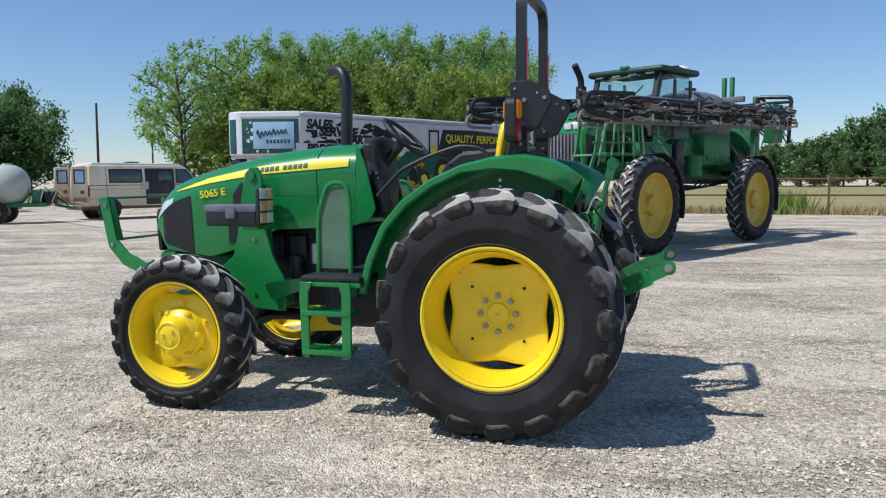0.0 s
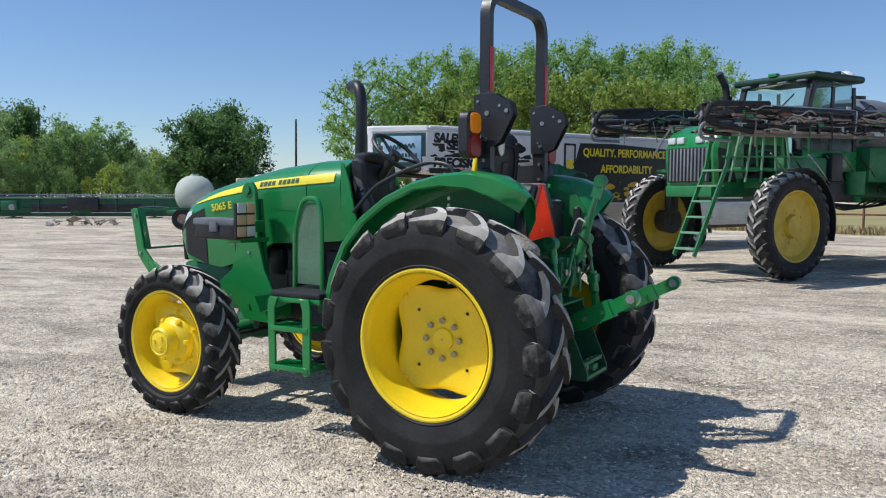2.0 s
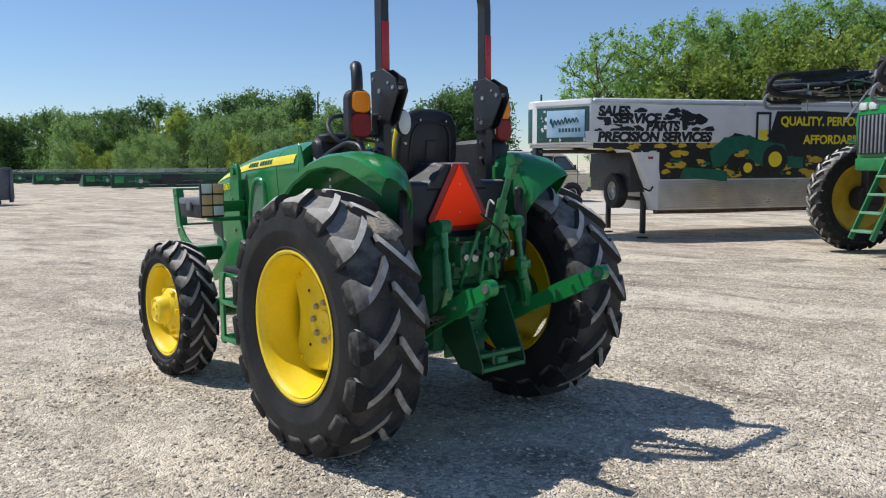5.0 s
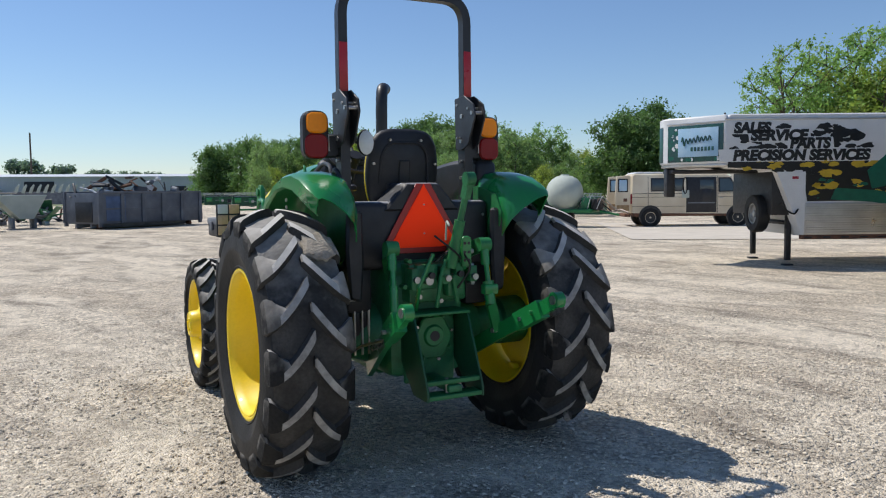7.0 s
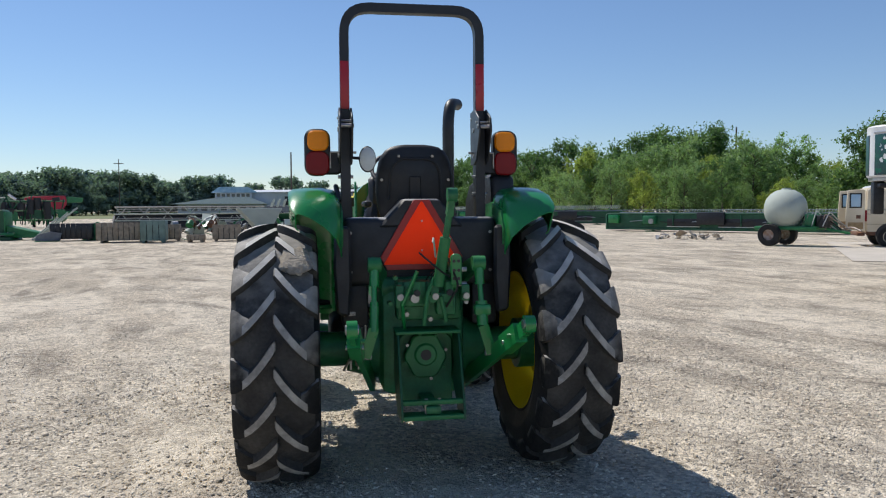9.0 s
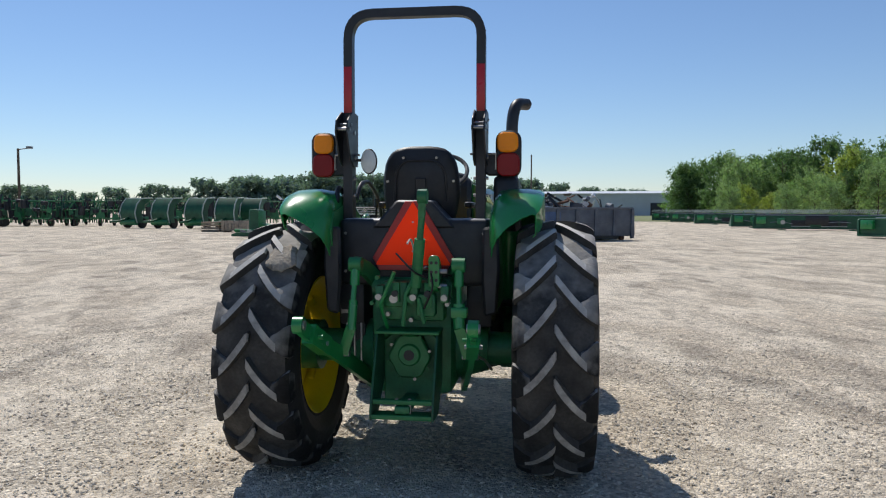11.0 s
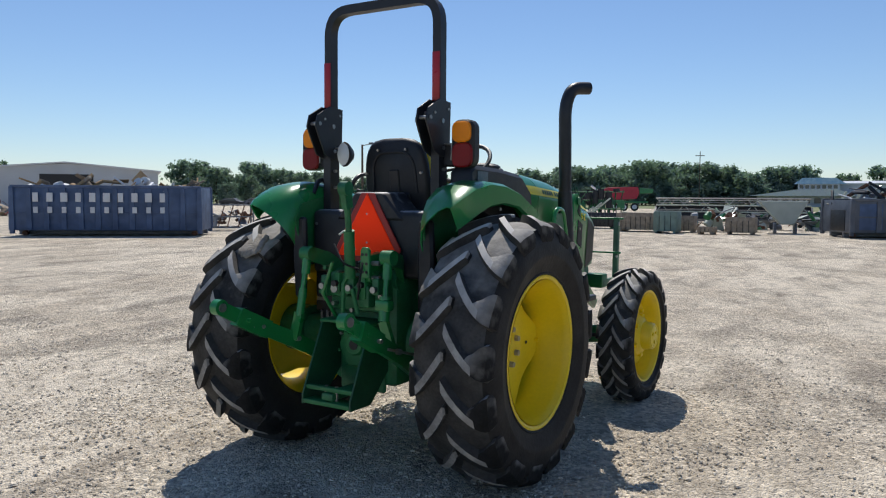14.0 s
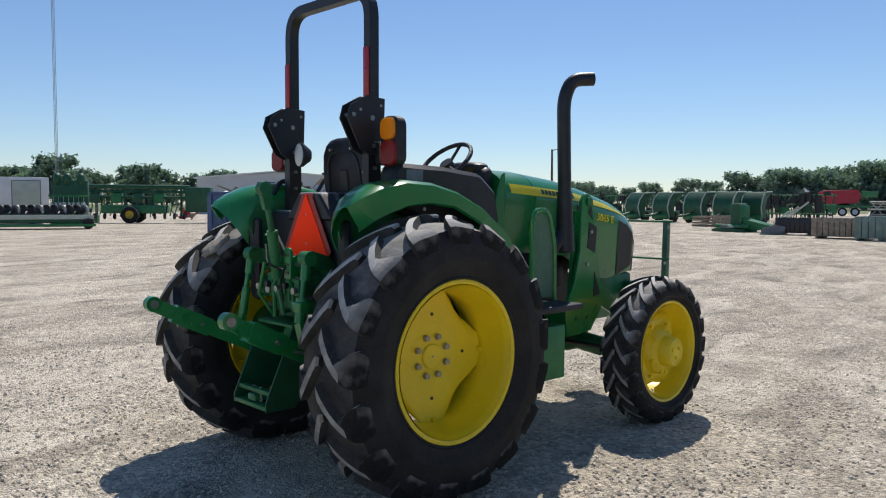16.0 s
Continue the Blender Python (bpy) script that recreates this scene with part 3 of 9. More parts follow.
def hood_loft(y0, y1, n, lift=0.0, zlo=None, zhi=None, both=True):
    """Skin of the bonnet between two stations, from its lower edge over the top."""
    bm = bmesh.new()
    rings = []
    for i in range(n + 1):
        y = y0 + (y1 - y0) * i / n
        lo, t = hood_low(y), hood_top(y)
        zs = [lo + (t - 0.20 - lo) * k / 4 for k in range(5)] + [t - 0.20 + 0.20 * math.sin(k / 8 * math.pi / 2) for k in range(1, 9)]
        half = [(hood_x(y, z) + lift, z + (lift if z > t - 0.1 else 0)) for z in zs]
        prof = [(x, z) for x, z in half] + [(-x, z) for x, z in half[-2::-1]]
        rings.append([bm.verts.new((x, y, z)) for x, z in prof])
    for a, b in zip(rings, rings[1:]):
        for i in range(len(a) - 1):
            bm.faces.new((a[i], a[i + 1], b[i + 1], b[i]))
    for r in (rings[0], rings[-1]):
        bm.faces.new(r)
    return bm


def side_band(y0, y1, lo, hi, side, n=24, lift=0.005):
    """A decal or panel that lies on the bonnet's side between two height curves."""
    bm = bmesh.new()
    rows = []
    for i in range(n + 1):
        y = y0 + (y1 - y0) * i / n
        a, b = lo(y), hi(y)
        rows.append([bm.verts.new((side * (hood_x(y, a + (b - a) * k / 4) + lift), y, a + (b - a) * k / 4)) for k in range(5)])
    for p, q in zip(rows, rows[1:]):
        for i in range(4):
            bm.faces.new((p[i], p[i + 1], q[i + 1], q[i]))
    return bm


bonnet = part("bonnet", hood_loft(1.42, 2.83, 34), GREEN, tractor)
part("rear_cowl", hood_loft(1.13, 1.412, 8), GREEN, tractor)
for s in (-1, 1):
    part("side_cowl", plate([(1.128, 1.735), (1.128, 1.20), (1.03, 1.23), (0.985, 1.31), (1.06, 1.62), (1.10, 1.72)], "x", s * 0.285, s * 0.300, bev=0.004), GREEN, tractor, "green side cowl behind the bonnet")
part("panel_seam", hood_loft(1.410, 1.422, 1, lift=-0.004), PLASTIC, tractor)
for s in (-1, 1):
    part("yellow_stripe", side_band(1.18, 2.60, lambda y: float(np.interp(y, (1.18, 1.86, 2.3, 2.6), (1.600, 1.552, 1.490, 1.430))),
                                    lambda y: float(np.interp(y, (1.18, 1.86, 2.3, 2.6), (1.664, 1.612, 1.530, 1.437))), s), DECAL_Y, bonnet, "yellow stripe decal along the bonnet")
    for k in range(9):
        a = 1.86 - 0.040 * (k + (0.6 if k > 3 else 0))
        part("lettering_bar", side_band(a - 0.030, a, lambda y: float(np.interp(y, (1.18, 1.86, 2.6), (1.618, 1.568, 1.44))), lambda y: float(np.interp(y, (1.18, 1.86, 2.6), (1.652, 1.600, 1.46))), s, 2, 0.008), HEADGREEN, bonnet, "dark lettering mark on the stripe")
    tm = Matrix.Translation((s * (hood_x(2.24, 1.42) + 0.004), 2.255, 1.418)) @ pose(0, 0, 0, 90, 0, 90 if s > 0 else -90) @ pose(0, 0, 0, 0, 0, 7 if s < 0 else -7)
    text_part("model_number", "5065 E", 0.075, bonnet, tm, DECAL_Y, 0.004, 1.05)
    part("side_grille", side_band(2.45, 2.74, lambda y: float(np.interp(y, (2.45, 2.74), (0.97, 1.05))), lambda y: float(np.interp(y, (2.45, 2.60, 2.74), (1.405, 1.36, 1.25))), s, 12, 0.004), DARK, bonnet, "black perforated grille side")
    part("headlight", side_band(2.62, 2.815, lambda y: float(np.interp(y, (2.62, 2.82), (1.352, 1.215))), lambda y: float(np.interp(y, (2.62, 2.82), (1.385, 1.325))), s, 10, 0.007), LAMPGLASS, bonnet, "swept-back clear headlight")
    for y0, lo, hi in ((2.00, 1.30, 1.505), (1.885, 1.30, 1.530)):
        part("vent", side_band(y0, y0 + 0.085, lambda y: lo + (y - y0) * 0.3, lambda y: hi - (y - y0) * 1.15, s, 6, 0.004), DARK, bonnet, "black slanted vent mesh")
    part("lower_vent", side_band(1.99, 2.14, lambda y: 1.05 + (2.14 - y) * 0.25, lambda y: 1.10 + (y - 1.99) * 1.05, s, 6, 0.004), DARK, bonnet, "black slanted vent mesh")
    part("crease", side_band(1.45, 1.75, lambda y: 1.405 + (y - 1.45) * 0.04, lambda y: 1.412 + (y - 1.45) * 0.04, s, 4, 0.006), GREEN, bonnet)
part("front_grille", plate([(-0.17, 0.98), (0.17, 0.98), (0.19, 1.22), (0.17, 1.30), (-0.17, 1.30), (-0.19, 1.22)], "y", 2.80, 2.838, bev=0.006), DARK, tractor, "black front grille")

# chassis, engine and axles
part("front_bolster", box(-0.17, 0.17, 1.95, 2.84, 0.62, 0.97, 0.03), CAST, tractor)
eng = box(-0.17, 0.17, 1.05, 2.0, 0.60, 1.20, 0.03)
for k in range(4):
    for x in (-0.1875, 0.1875):
        part("engine_cover", box(x - 0.0275, x + 0.0275, 1.2 + 0.18 * k, 1.33 + 0.18 * k, 0.92, 1.12, 0.02), PLASTIC, tractor)
part("engine_block", eng, PLASTIC, tractor)
part("oil_filter", cyl((-0.24, 1.62, 0.80), (-0.24, 1.62, 0.97), 0.048), BLACK, tractor)
part("fuel_filter", cyl((-0.25, 1.46, 0.92), (-0.25, 1.46, 1.06), 0.035), STEEL, tractor)
tr = box(-0.21, 0.21, -0.20, 1.08, 0.50, 1.06, 0.05)
part("transmission_housing", tr, CAST, tractor)
part("differential_housing", box(-0.24, 0.24, -0.26, 0.30, 0.48, 1.12, 0.06), CAST, tractor)
part("oil_pan", box(-0.15, 0.15, 0.2, 1.0, 0.40, 0.55, 0.05), CAST, tractor)
ax = cyl((-0.62, 0, 0.715), (0.62, 0, 0.715), 0.10, seg=24)
for s in (-1, 1):
    part("axle_trumpet", cyl((s * 0.20, 0, 0.715), (s * 0.42, 0, 0.715), 0.19, 0.13, 24), CAST, tractor)
    part("final_drive", cyl((s * 0.60, 0, 0.715), (s * 0.76, 0, 0.715), 0.15, 0.15, 24), CAST, tractor)
part("rear_axle_housing", ax, CAST, tractor)
fa = tube([(-0.70, 2.16, 0.50), (-0.35, 2.16, 0.46), (0, 2.16, 0.50), (0.35, 2.16, 0.46), (0.70, 2.16, 0.50)], 0.072, 14)
merge(fa, box(-0.16, 0.16, 2.02, 2.30, 0.40, 0.64, 0.06))
part("front_axle", fa, CAST, tractor)
part("drive_shaft", cyl((0.0, 1.0, 0.50), (0.0, 2.05, 0.50), 0.045), BLACK, tractor)
part("tie_rod", cyl((-0.62, 1.96, 0.50), (0.62, 1.96, 0.50), 0.016), BLACK, tractor)
part("steering_cylinder", cyl((-0.25, 1.97, 0.55), (0.22, 1.97, 0.55), 0.03), BLACK, tractor)

# wheels

def wheel(name, side, x, y, z, kind, spin):
    """A wheel with its tyre, rim, disc, hub and bolts; side is -1 for the tractor's left."""
    w = new(name)
    w.parent = tractor
    w.matrix_basis = pose(x, y, z, spin, 0, 0)
    if kind == "rear":
        farm_tyre(w, 0.742, 0.45, 0.40, 17, 0.042, 0.046, 0.30, "black farm tyre with worn sidewalls")
        xo = side * 0.195
        rim = part("rim", rim_mesh(0.408, xo, -xo, 0.1), YELLOW, w, "yellow pressed steel rim")
        xf = -side * 0.018
        turn = radians((45 if side < 0 else 90) - spin)
        d = part("disc", disc_mesh(0.372, 0.297, xf, 0.012, side, turn, 0.15, -0.012), YELLOW, w, "yellow lobed wheel disc", 60)
        part("hub_cap", cyl((xf - side * 0.01, 0, 0), (xf + side * 0.012, 0, 0), 0.066, seg=28, bev=0.005), YELLOW, d)
        part("hub_centre", cyl((xf, 0, 0), (xf + side * 0.0135, 0, 0), 0.006, seg=8), BOLTMAT, d)
        for k in range(8):
            a = turn + 2 * math.pi * (k + 0.5) / 8 + (0.39 if side < 0 else 0.0)
            part("wheel_bolt", cyl((xf - side * 0.005, 0.107 * math.cos(a), 0.107 * math.sin(a)), (xf + side * 0.022, 0.107 * math.cos(a), 0.107 * math.sin(a)), 0.0195, 0.017, 6), BOLTMAT, d, "worn steel wheel bolt")
        for k in range(4):
            a = turn + math.pi / 2 * k
            c, n = math.cos(a), math.sin(a)
            lug = box(xf - side * 0.035 - 0.02, xf - side * 0.035 + 0.02, 0.31, 0.355, -0.04, 0.04, 0.012)
            lug.transform(Matrix.Rotation(a, 4, "X"))
            part("rim_lug", lug, YELLOW, rim)
            part("rim_bolt", cyl((xf + side * 0.01, 0.335 * c, 0.335 * n), (xf + side * 0.034, 0.335 * c, 0.335 * n), 0.014, seg=6), YELLOW, rim)
            part("disc_hole", cyl((xf + side * 0.004, 0.222 * c, 0.222 * n), (xf + side * 0.0085, 0.222 * c, 0.222 * n), 0.009, seg=10), PLASTIC, d, "dark bolt hole")
        part("valve_stem", cyl((xo - side * 0.075, 0.0, 0.363), (xo - side * 0.06, 0.0, 0.363), 0.008, seg=8), BOLTMAT, rim)
    else:
        farm_tyre(w, 0.525, 0.275, 0.345, 20, 0.036, 0.036, 0.32, "black front farm tyre")
        xo = side * 0.115
        rim = part("rim", rim_mesh(0.350, xo, -xo, 0.1), YELLOW, w, "yellow pressed steel rim")
        xf = side * 0.015
        turn = radians(45 - spin)
        d = part("disc", disc_mesh(0.326, 0.258, xf, 0.01, side, turn, 0.17, 0.03, 0.012), YELLOW, w, "yellow lobed wheel disc", 60)
        hb = cyl((xf - side * 0.01, 0, 0), (xf + side * 0.045, 0, 0), 0.178, 0.160, 36, bev=0.008)
        cyl((xf + side * 0.040, 0, 0), (xf + side * 0.075, 0, 0), 0.150, 0.125, 36, bm=hb, bev=0.008)
        h = part("planetary_hub", hb, YELLOW, d, "yellow planetary hub", 50)
        part("hub_cover", cyl((xf + side * 0.06, 0, 0), (xf + side * 0.150, 0, 0), 0.112, 0.102, 36, bev=0.010), YELLOW, h, "", 50)
        part("cover_rim", lathe([(0.078, xf + side * 0.149), (0.082, xf + side * 0.154), (0.090, xf + side * 0.154), (0.094, xf + side * 0.149)], 32), YELLOW, h)
        for k in range(6):
            a = 2 * math.pi * (k + 0.5) / 6
            part("wheel_bolt", cyl((xf, 0.200 * math.cos(a), 0.200 * math.sin(a)), (xf + side * 0.028, 0.200 * math.cos(a), 0.200 * math.sin(a)), 0.016, 0.015, 6), YELLOW, d)
            knob = box(xf + side * 0.045 - 0.018, xf + side * 0.045 + 0.018, 0.135, 0.168, -0.018, 0.018, 0.008)
            knob.transform(Matrix.Rotation(a + 0.4, 4, "X"))
            part("hub_boss", knob, YELLOW, h)
        for a in (0.0, 2.1, 4.2):
            part("hub_screw", cyl((xf + side * 0.145, 0.045 * math.cos(a), 0.045 * math.sin(a)), (xf + side * 0.160, 0.045 * math.cos(a), 0.045 * math.sin(a)), 0.013, seg=6), YELLOW, d)
        for k in range(4):
            lug = box(xf - side * 0.045 - 0.02, xf - side * 0.045 + 0.02, 0.27, 0.31, -0.035, 0.035, 0.012)
            lug.transform(Matrix.Rotation(turn + math.pi / 2 * k, 4, "X"))
            part("rim_lug", lug, YELLOW, rim)
    return w


left_rear = wheel("rear_wheel", -1, -0.805, 0.02, 0.712, "rear", 20)
wheel("rear_wheel", 1, 0.805, 0.02, 0.732, "rear", 47)
wheel("front_wheel", -1, -0.785, 2.20, 0.495, "front", 8)
wheel("front_wheel", 1, 0.800, 2.175, 0.497, "front", 31)
for s in (-1, 1):
    kn = box(s * 0.68 - 0.05, s * 0.68 + 0.05, 2.08, 2.24, 0.40, 0.62, 0.03)
    part("steering_knuckle", kn, CAST, tractor)

# fenders
ARCH = [(0.93, 0.80), (0.875, 1.02), (0.78, 1.22), (0.645, 1.375), (0.47, 1.498), (0.27, 1.585), (0.08, 1.630), (-0.10, 1.640), (-0.26, 1.612), (-0.36, 1.572), (-0.42, 1.543), (-0.46, 1.515)]


def fender(side):
    bm = bmesh.new()
    rows = []
    P = [Vector((0, y, z)) for y, z in ARCH]
    for i, p in enumerate(P):
        d = (P[min(i + 1, len(P) - 1)] - P[max(i - 1, 0)]).normalized()
        n = Vector((0, d.z, -d.y))
        if n.dot(p - Vector((0, 0, 0.7))) < 0:
            n = -n
        rear = max(0.0, (-p.y + 0.05) / 0.6)
        lip = (0.045 if side < 0 else 0.085) + 0.065 * min(1, max(0, (0.25 - p.y) / 0.5))
        sec = [(0.722, -lip), (0.738, -lip + 0.010), (0.740, -0.008), (0.715, 0.008), (0.65, 0.012 + 0.01 * rear), (0.56, 0.012 + 0.015 * rear), (0.49, 0.0 + 0.01 * rear), (0.462, -0.03), (0.452, -0.08)]
        keep = float(np.interp(i, (6, 7, 8, 9, 10, 11), (1.0, 1.0, 0.99, 0.97, 0.93, 0.86)))
        drop = float(np.interp(i, (7, 8, 9, 10, 11), (0.0, 0.01, 0.04, 0.10, 0.18)))
        rows.append([bm.verts.new((side * (0.452 + (x - 0.452) * keep), (p + n * k).y + 0.45 * drop * ((0.745 - x) / 0.30) ** 1.3, (p + n * k).z - drop * ((0.745 - x) / 0.30) ** 1.3)) for x, k in sec])
    for a, b in zip(rows, rows[1:]):
        for i in range(len(a) - 1):
            bm.faces.new((a[i], a[i + 1], b[i + 1], b[i]))
    bmesh.ops.recalc_face_normals(bm, faces=bm.faces)
    bmesh.ops.solidify(bm, geom=bm.faces[:], thickness=0.006)
    f = part("fender", bm, GREEN, tractor, "rounded green rear fender", 50)
    part("fender_inner_panel", plate([(0.80, 0.92), (0.78, 1.1), (0.6, 1.32), (0.42, 1.46), (0.2, 1.55), (-0.05, 1.57), (-0.28, 1.52), (-0.34, 1.42), (-0.30, 1.30), (-0.2, 1.22), (0.05, 1.05), (0.3, 0.92)], "x", side * 0.445, side * 0.455), GREEN_DULL, f)
    part("fender_stiffener", tube([(side * 0.722, y, z - 0.01) for y, z in ARCH[:7]], 0.011, 8), GREEN, f)
    part("fender_skirt", plate([(side * 0.405, 1.44), (side * 0.490, 1.44), (side * 0.500, 1.22), (side * 0.485, 0.96), (side * 0.415, 0.94), (side * 0.400, 1.15)], "y", -0.310, -0.265, bev=0.014), CONSOLE, f, "black plastic panel inside the fender")
    for z in (1.50, 1.46):
        part("bolt", cyl((side * 0.735, 0.02, z), (side * 0.728, 0.02, z), 0.010, seg=8), STEEL, f)
    return f


for s in (-1, 1):
    fender(s)

# platform, seat, controls
part("floor_platform", box(-0.46, 0.46, 0.30, 1.12, 0.88, 0.92, 0.01), PLASTIC, tractor, "black rubber-matted operator floor")
con = box(-0.44, 0.44, -0.20, 0.10, 1.10, 1.485, 0.035, 3)
part("rear_console", con, CONSOLE, tractor, "black plastic console behind the seat")
part("console_hump", plate([(-0.245, 1.43), (-0.13, 1.555), (-0.10, 1.590), (0.10, 1.590), (0.13, 1.555), (0.245, 1.43)], "y", -0.212, 0.02, bev=0.012), CONSOLE, tractor)
for s in (-1, 1):
    part("console_leg", box(min(s * 0.30, s * 0.45), max(s * 0.30, s * 0.45), -0.16, 0.10, 0.86, 1.12, 0.02), PLASTIC, tractor)
    for z in (1.18, 1.40):
        part("console_bolt", cyl((s * 0.40, -0.205, z), (s * 0.40, -0.196, z), 0.009, seg=8), STEEL, tractor)
# slow-vehicle triangle
smv = part("warning_triangle_border", plate([(-0.045, 1.585), (0.045, 1.585), (0.235, 1.262), (0.195, 1.19), (-0.195, 1.19), (-0.235, 1.262)], "y", -0.222, -0.214, bev=0.002), REDBORDER, tractor, "dark red border of the slow-vehicle triangle")
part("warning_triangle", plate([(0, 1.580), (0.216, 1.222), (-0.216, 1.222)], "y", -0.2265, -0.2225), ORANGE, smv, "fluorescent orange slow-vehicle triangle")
for z in (1.30, 1.465):
    part("rivet", cyl((0.0, -0.230, z), (0.0, -0.226, z), 0.006, seg=8), STEEL, smv)


def blob(cx, cy, cz, sx, sy, sz, p=3.0, seg=20, rings=10):
    """A rounded cushion."""
    bm = bmesh.new()
    bmesh.ops.create_uvsphere(bm, u_segments=seg, v_segments=rings, radius=1)
    for v in bm.verts:
        c = [math.copysign(abs(a) ** (2 / p), a) for a in v.co]
        v.co = Vector((cx + c[0] * sx, cy + c[1] * sy, cz + c[2] * sz))
    return bm


clod = blob(0, 0, 0, 0.085, 0.020, 0.10, 2.4, 18, 10)
for v in clod.verts:
    v.co *= 1.0 + 0.35 * noise.noise(v.co * 30)
clod.transform(pose(0.105, 0, 0, -20) @ Matrix.Translation((0, -0.452, 0.553)) @ pose(0, 0, 0, -51))
part("mud_clod", clod, MUD, left_rear, "dried grey mud stuck between the lugs", 60)
SEAT = [(-0.17, 1.42), (-0.215, 1.52), (-0.235, 1.64), (-0.230, 1.75), (-0.212, 1.84), (-0.165, 1.905), (-0.08, 1.925), (0.08, 1.925), (0.165, 1.905), (0.212, 1.84), (0.230, 1.75), (0.235, 1.64), (0.215, 1.52), (0.17, 1.42)]
tilt = Matrix.Translation((0, 0.16, 1.45)) @ pose(0, 0, 0, 7, 0, 0) @ Matrix.Translation((0, -0.16, -1.45))
b1 = plate(SEAT, "y", 0.075, 0.135, bev=0.022)
b1.transform(tilt)
backrest = part("seat_backrest", b1, PLASTIC, tractor, "black moulded seat back shell", 60)
b2 = plate([(x * 0.93, 1.45 + (z - 1.45) * 0.96) for x, z in SEAT], "y", 0.138, 0.20, bev=0.025)
b2.transform(tilt)
part("backrest_cushion", b2, YELLOW, backrest, "yellow vinyl seat cushion", 60)
for pts in ([(-0.16, 1.60), (-0.15, 1.78), (-0.10, 1.845), (0.10, 1.845), (0.15, 1.78), (0.16, 1.60)],):
    b3 = tube([(x, 0.072, z) for x, z in pts], 0.008, 8, bend=0.05)
    b3.transform(tilt)
    part("shell_rib", b3, PLASTIC, backrest)
for x in (-0.03, 0.012):
    b3 = box(x, x + 0.014, 0.054, 0.062, 1.545, 1.60, 0.003)
    b3.transform(tilt)
    part("pocket_clip", b3, GREY, backrest)
b3 = plate([(-0.11, 1.50), (0.11, 1.50), (0.11, 1.60), (-0.11, 1.60)], "y", 0.060, 0.08, bev=0.006)
b3.transform(tilt)
part("backrest_pocket", b3, PLASTIC, backrest)
b3 = plate([(-0.035, 1.60), (0.035, 1.60), (0.035, 1.74), (-0.035, 1.74)], "y", 0.064, 0.08, bev=0.006)
b3.transform(tilt)
part("backrest_slot", b3, BLACK, backrest)
for x, z in ((-0.10, 1.86), (0.10, 1.86), (-0.2, 1.72), (0.2, 1.72), (-0.03, 1.55), (0.02, 1.55)):
    b3 = cyl((x, 0.056, z), (x, 0.08, z), 0.008, seg=8)
    b3.transform(tilt)
    part("seat_bolt", b3, STEEL, backrest)
part("seat_cushion", blob(0, 0.40, 1.36, 0.25, 0.26, 0.07), YELLOW, tractor, "yellow vinyl seat cushion")
part("seat_base", box(-0.15, 0.15, 0.18, 0.6, 0.92, 1.30, 0.03), PLASTIC, tractor)
for s in (-1, 1):
    part("armrest", box(s * 0.27 - 0.025, s * 0.27 + 0.025, 0.18, 0.48, 1.545, 1.585, 0.018), PLASTIC, tractor)
cowl = plate([(1.00, 1.30), (1.13, 1.22), (1.13, 1.765), (1.05, 1.775), (1.005, 1.72), (0.99, 1.5)], "x", -0.20, 0.20, bev=0.025)
part("dashboard", cowl, PLASTIC, tractor, "black instrument console")
part("instrument_hood", blob(0, 1.07, 1.765, 0.17, 0.08, 0.045), PLASTIC, tractor)
part("steering_column", cyl((0, 1.04, 1.60), (0, 0.89, 1.78), 0.035), BLACK, tractor)
sw = bmesh.new()
ang = pose(0, 0.87, 1.80, 42, 0, 0)
ring = [(0.19 * math.cos(2 * math.pi * k / 32), 0.19 * math.sin(2 * math.pi * k / 32), 0.0) for k in range(33)]
tube(ring, 0.015, 8, bm=sw)
for a in (90, 210, 330):
    tube([(0, 0, -0.03), (0.185 * math.cos(radians(a)), 0.185 * math.sin(radians(a)), 0)], 0.011, 6, bm=sw)
cyl((0, 0, -0.05), (0, 0, 0.0), 0.045, bm=sw)
sw.transform(ang)
part("steering_wheel", sw, PLASTIC, tractor, "black three-spoke steering wheel")
for s, y, z, ln in ((-1, 0.62, 1.30, 0.25), (-1, 0.4, 1.36, 0.2)):
    lv = tube([(s * 0.36, y, z), (s * 0.36, y + 0.03, z + ln)], 0.008, 6)
    cyl((s * 0.36, y + 0.03, z + ln - 0.01), (s * 0.36, y + 0.035, z + ln + 0.045), 0.018, bm=lv)
    part("control_lever", lv, PLASTIC, tractor)
for s in (-1, 1):
    part("side_console", box(min(s * 0.30, s * 0.45), max(s * 0.30, s * 0.45), 0.22, 0.62, 1.15, 1.40, 0.03), PLASTIC, tractor)
rc = part("control_console", plate([(-0.06, 1.50), (-0.06, 1.715), (-0.01, 1.745), (0.30, 1.735), (0.60, 1.705), (0.74, 1.60), (0.78, 1.40), (0.30, 1.40)], "x", 0.445, 0.585, bev=0.025), PLASTIC, tractor, "dark control console beside the seat")
part("console_label", box(0.586, 0.589, 0.02, 0.14, 1.62, 1.71, 0.001), GREY, rc, "pale worn label")
hs = tube([(-0.13, 1.13, 1.66), (-0.17, 1.06, 1.58), (-0.20, 0.98, 1.44), (-0.19, 0.95, 1.30)], 0.055, 10)
part("bellows_boot", hs, BLACK, tractor, "ribbed black bellows below the dashboard")
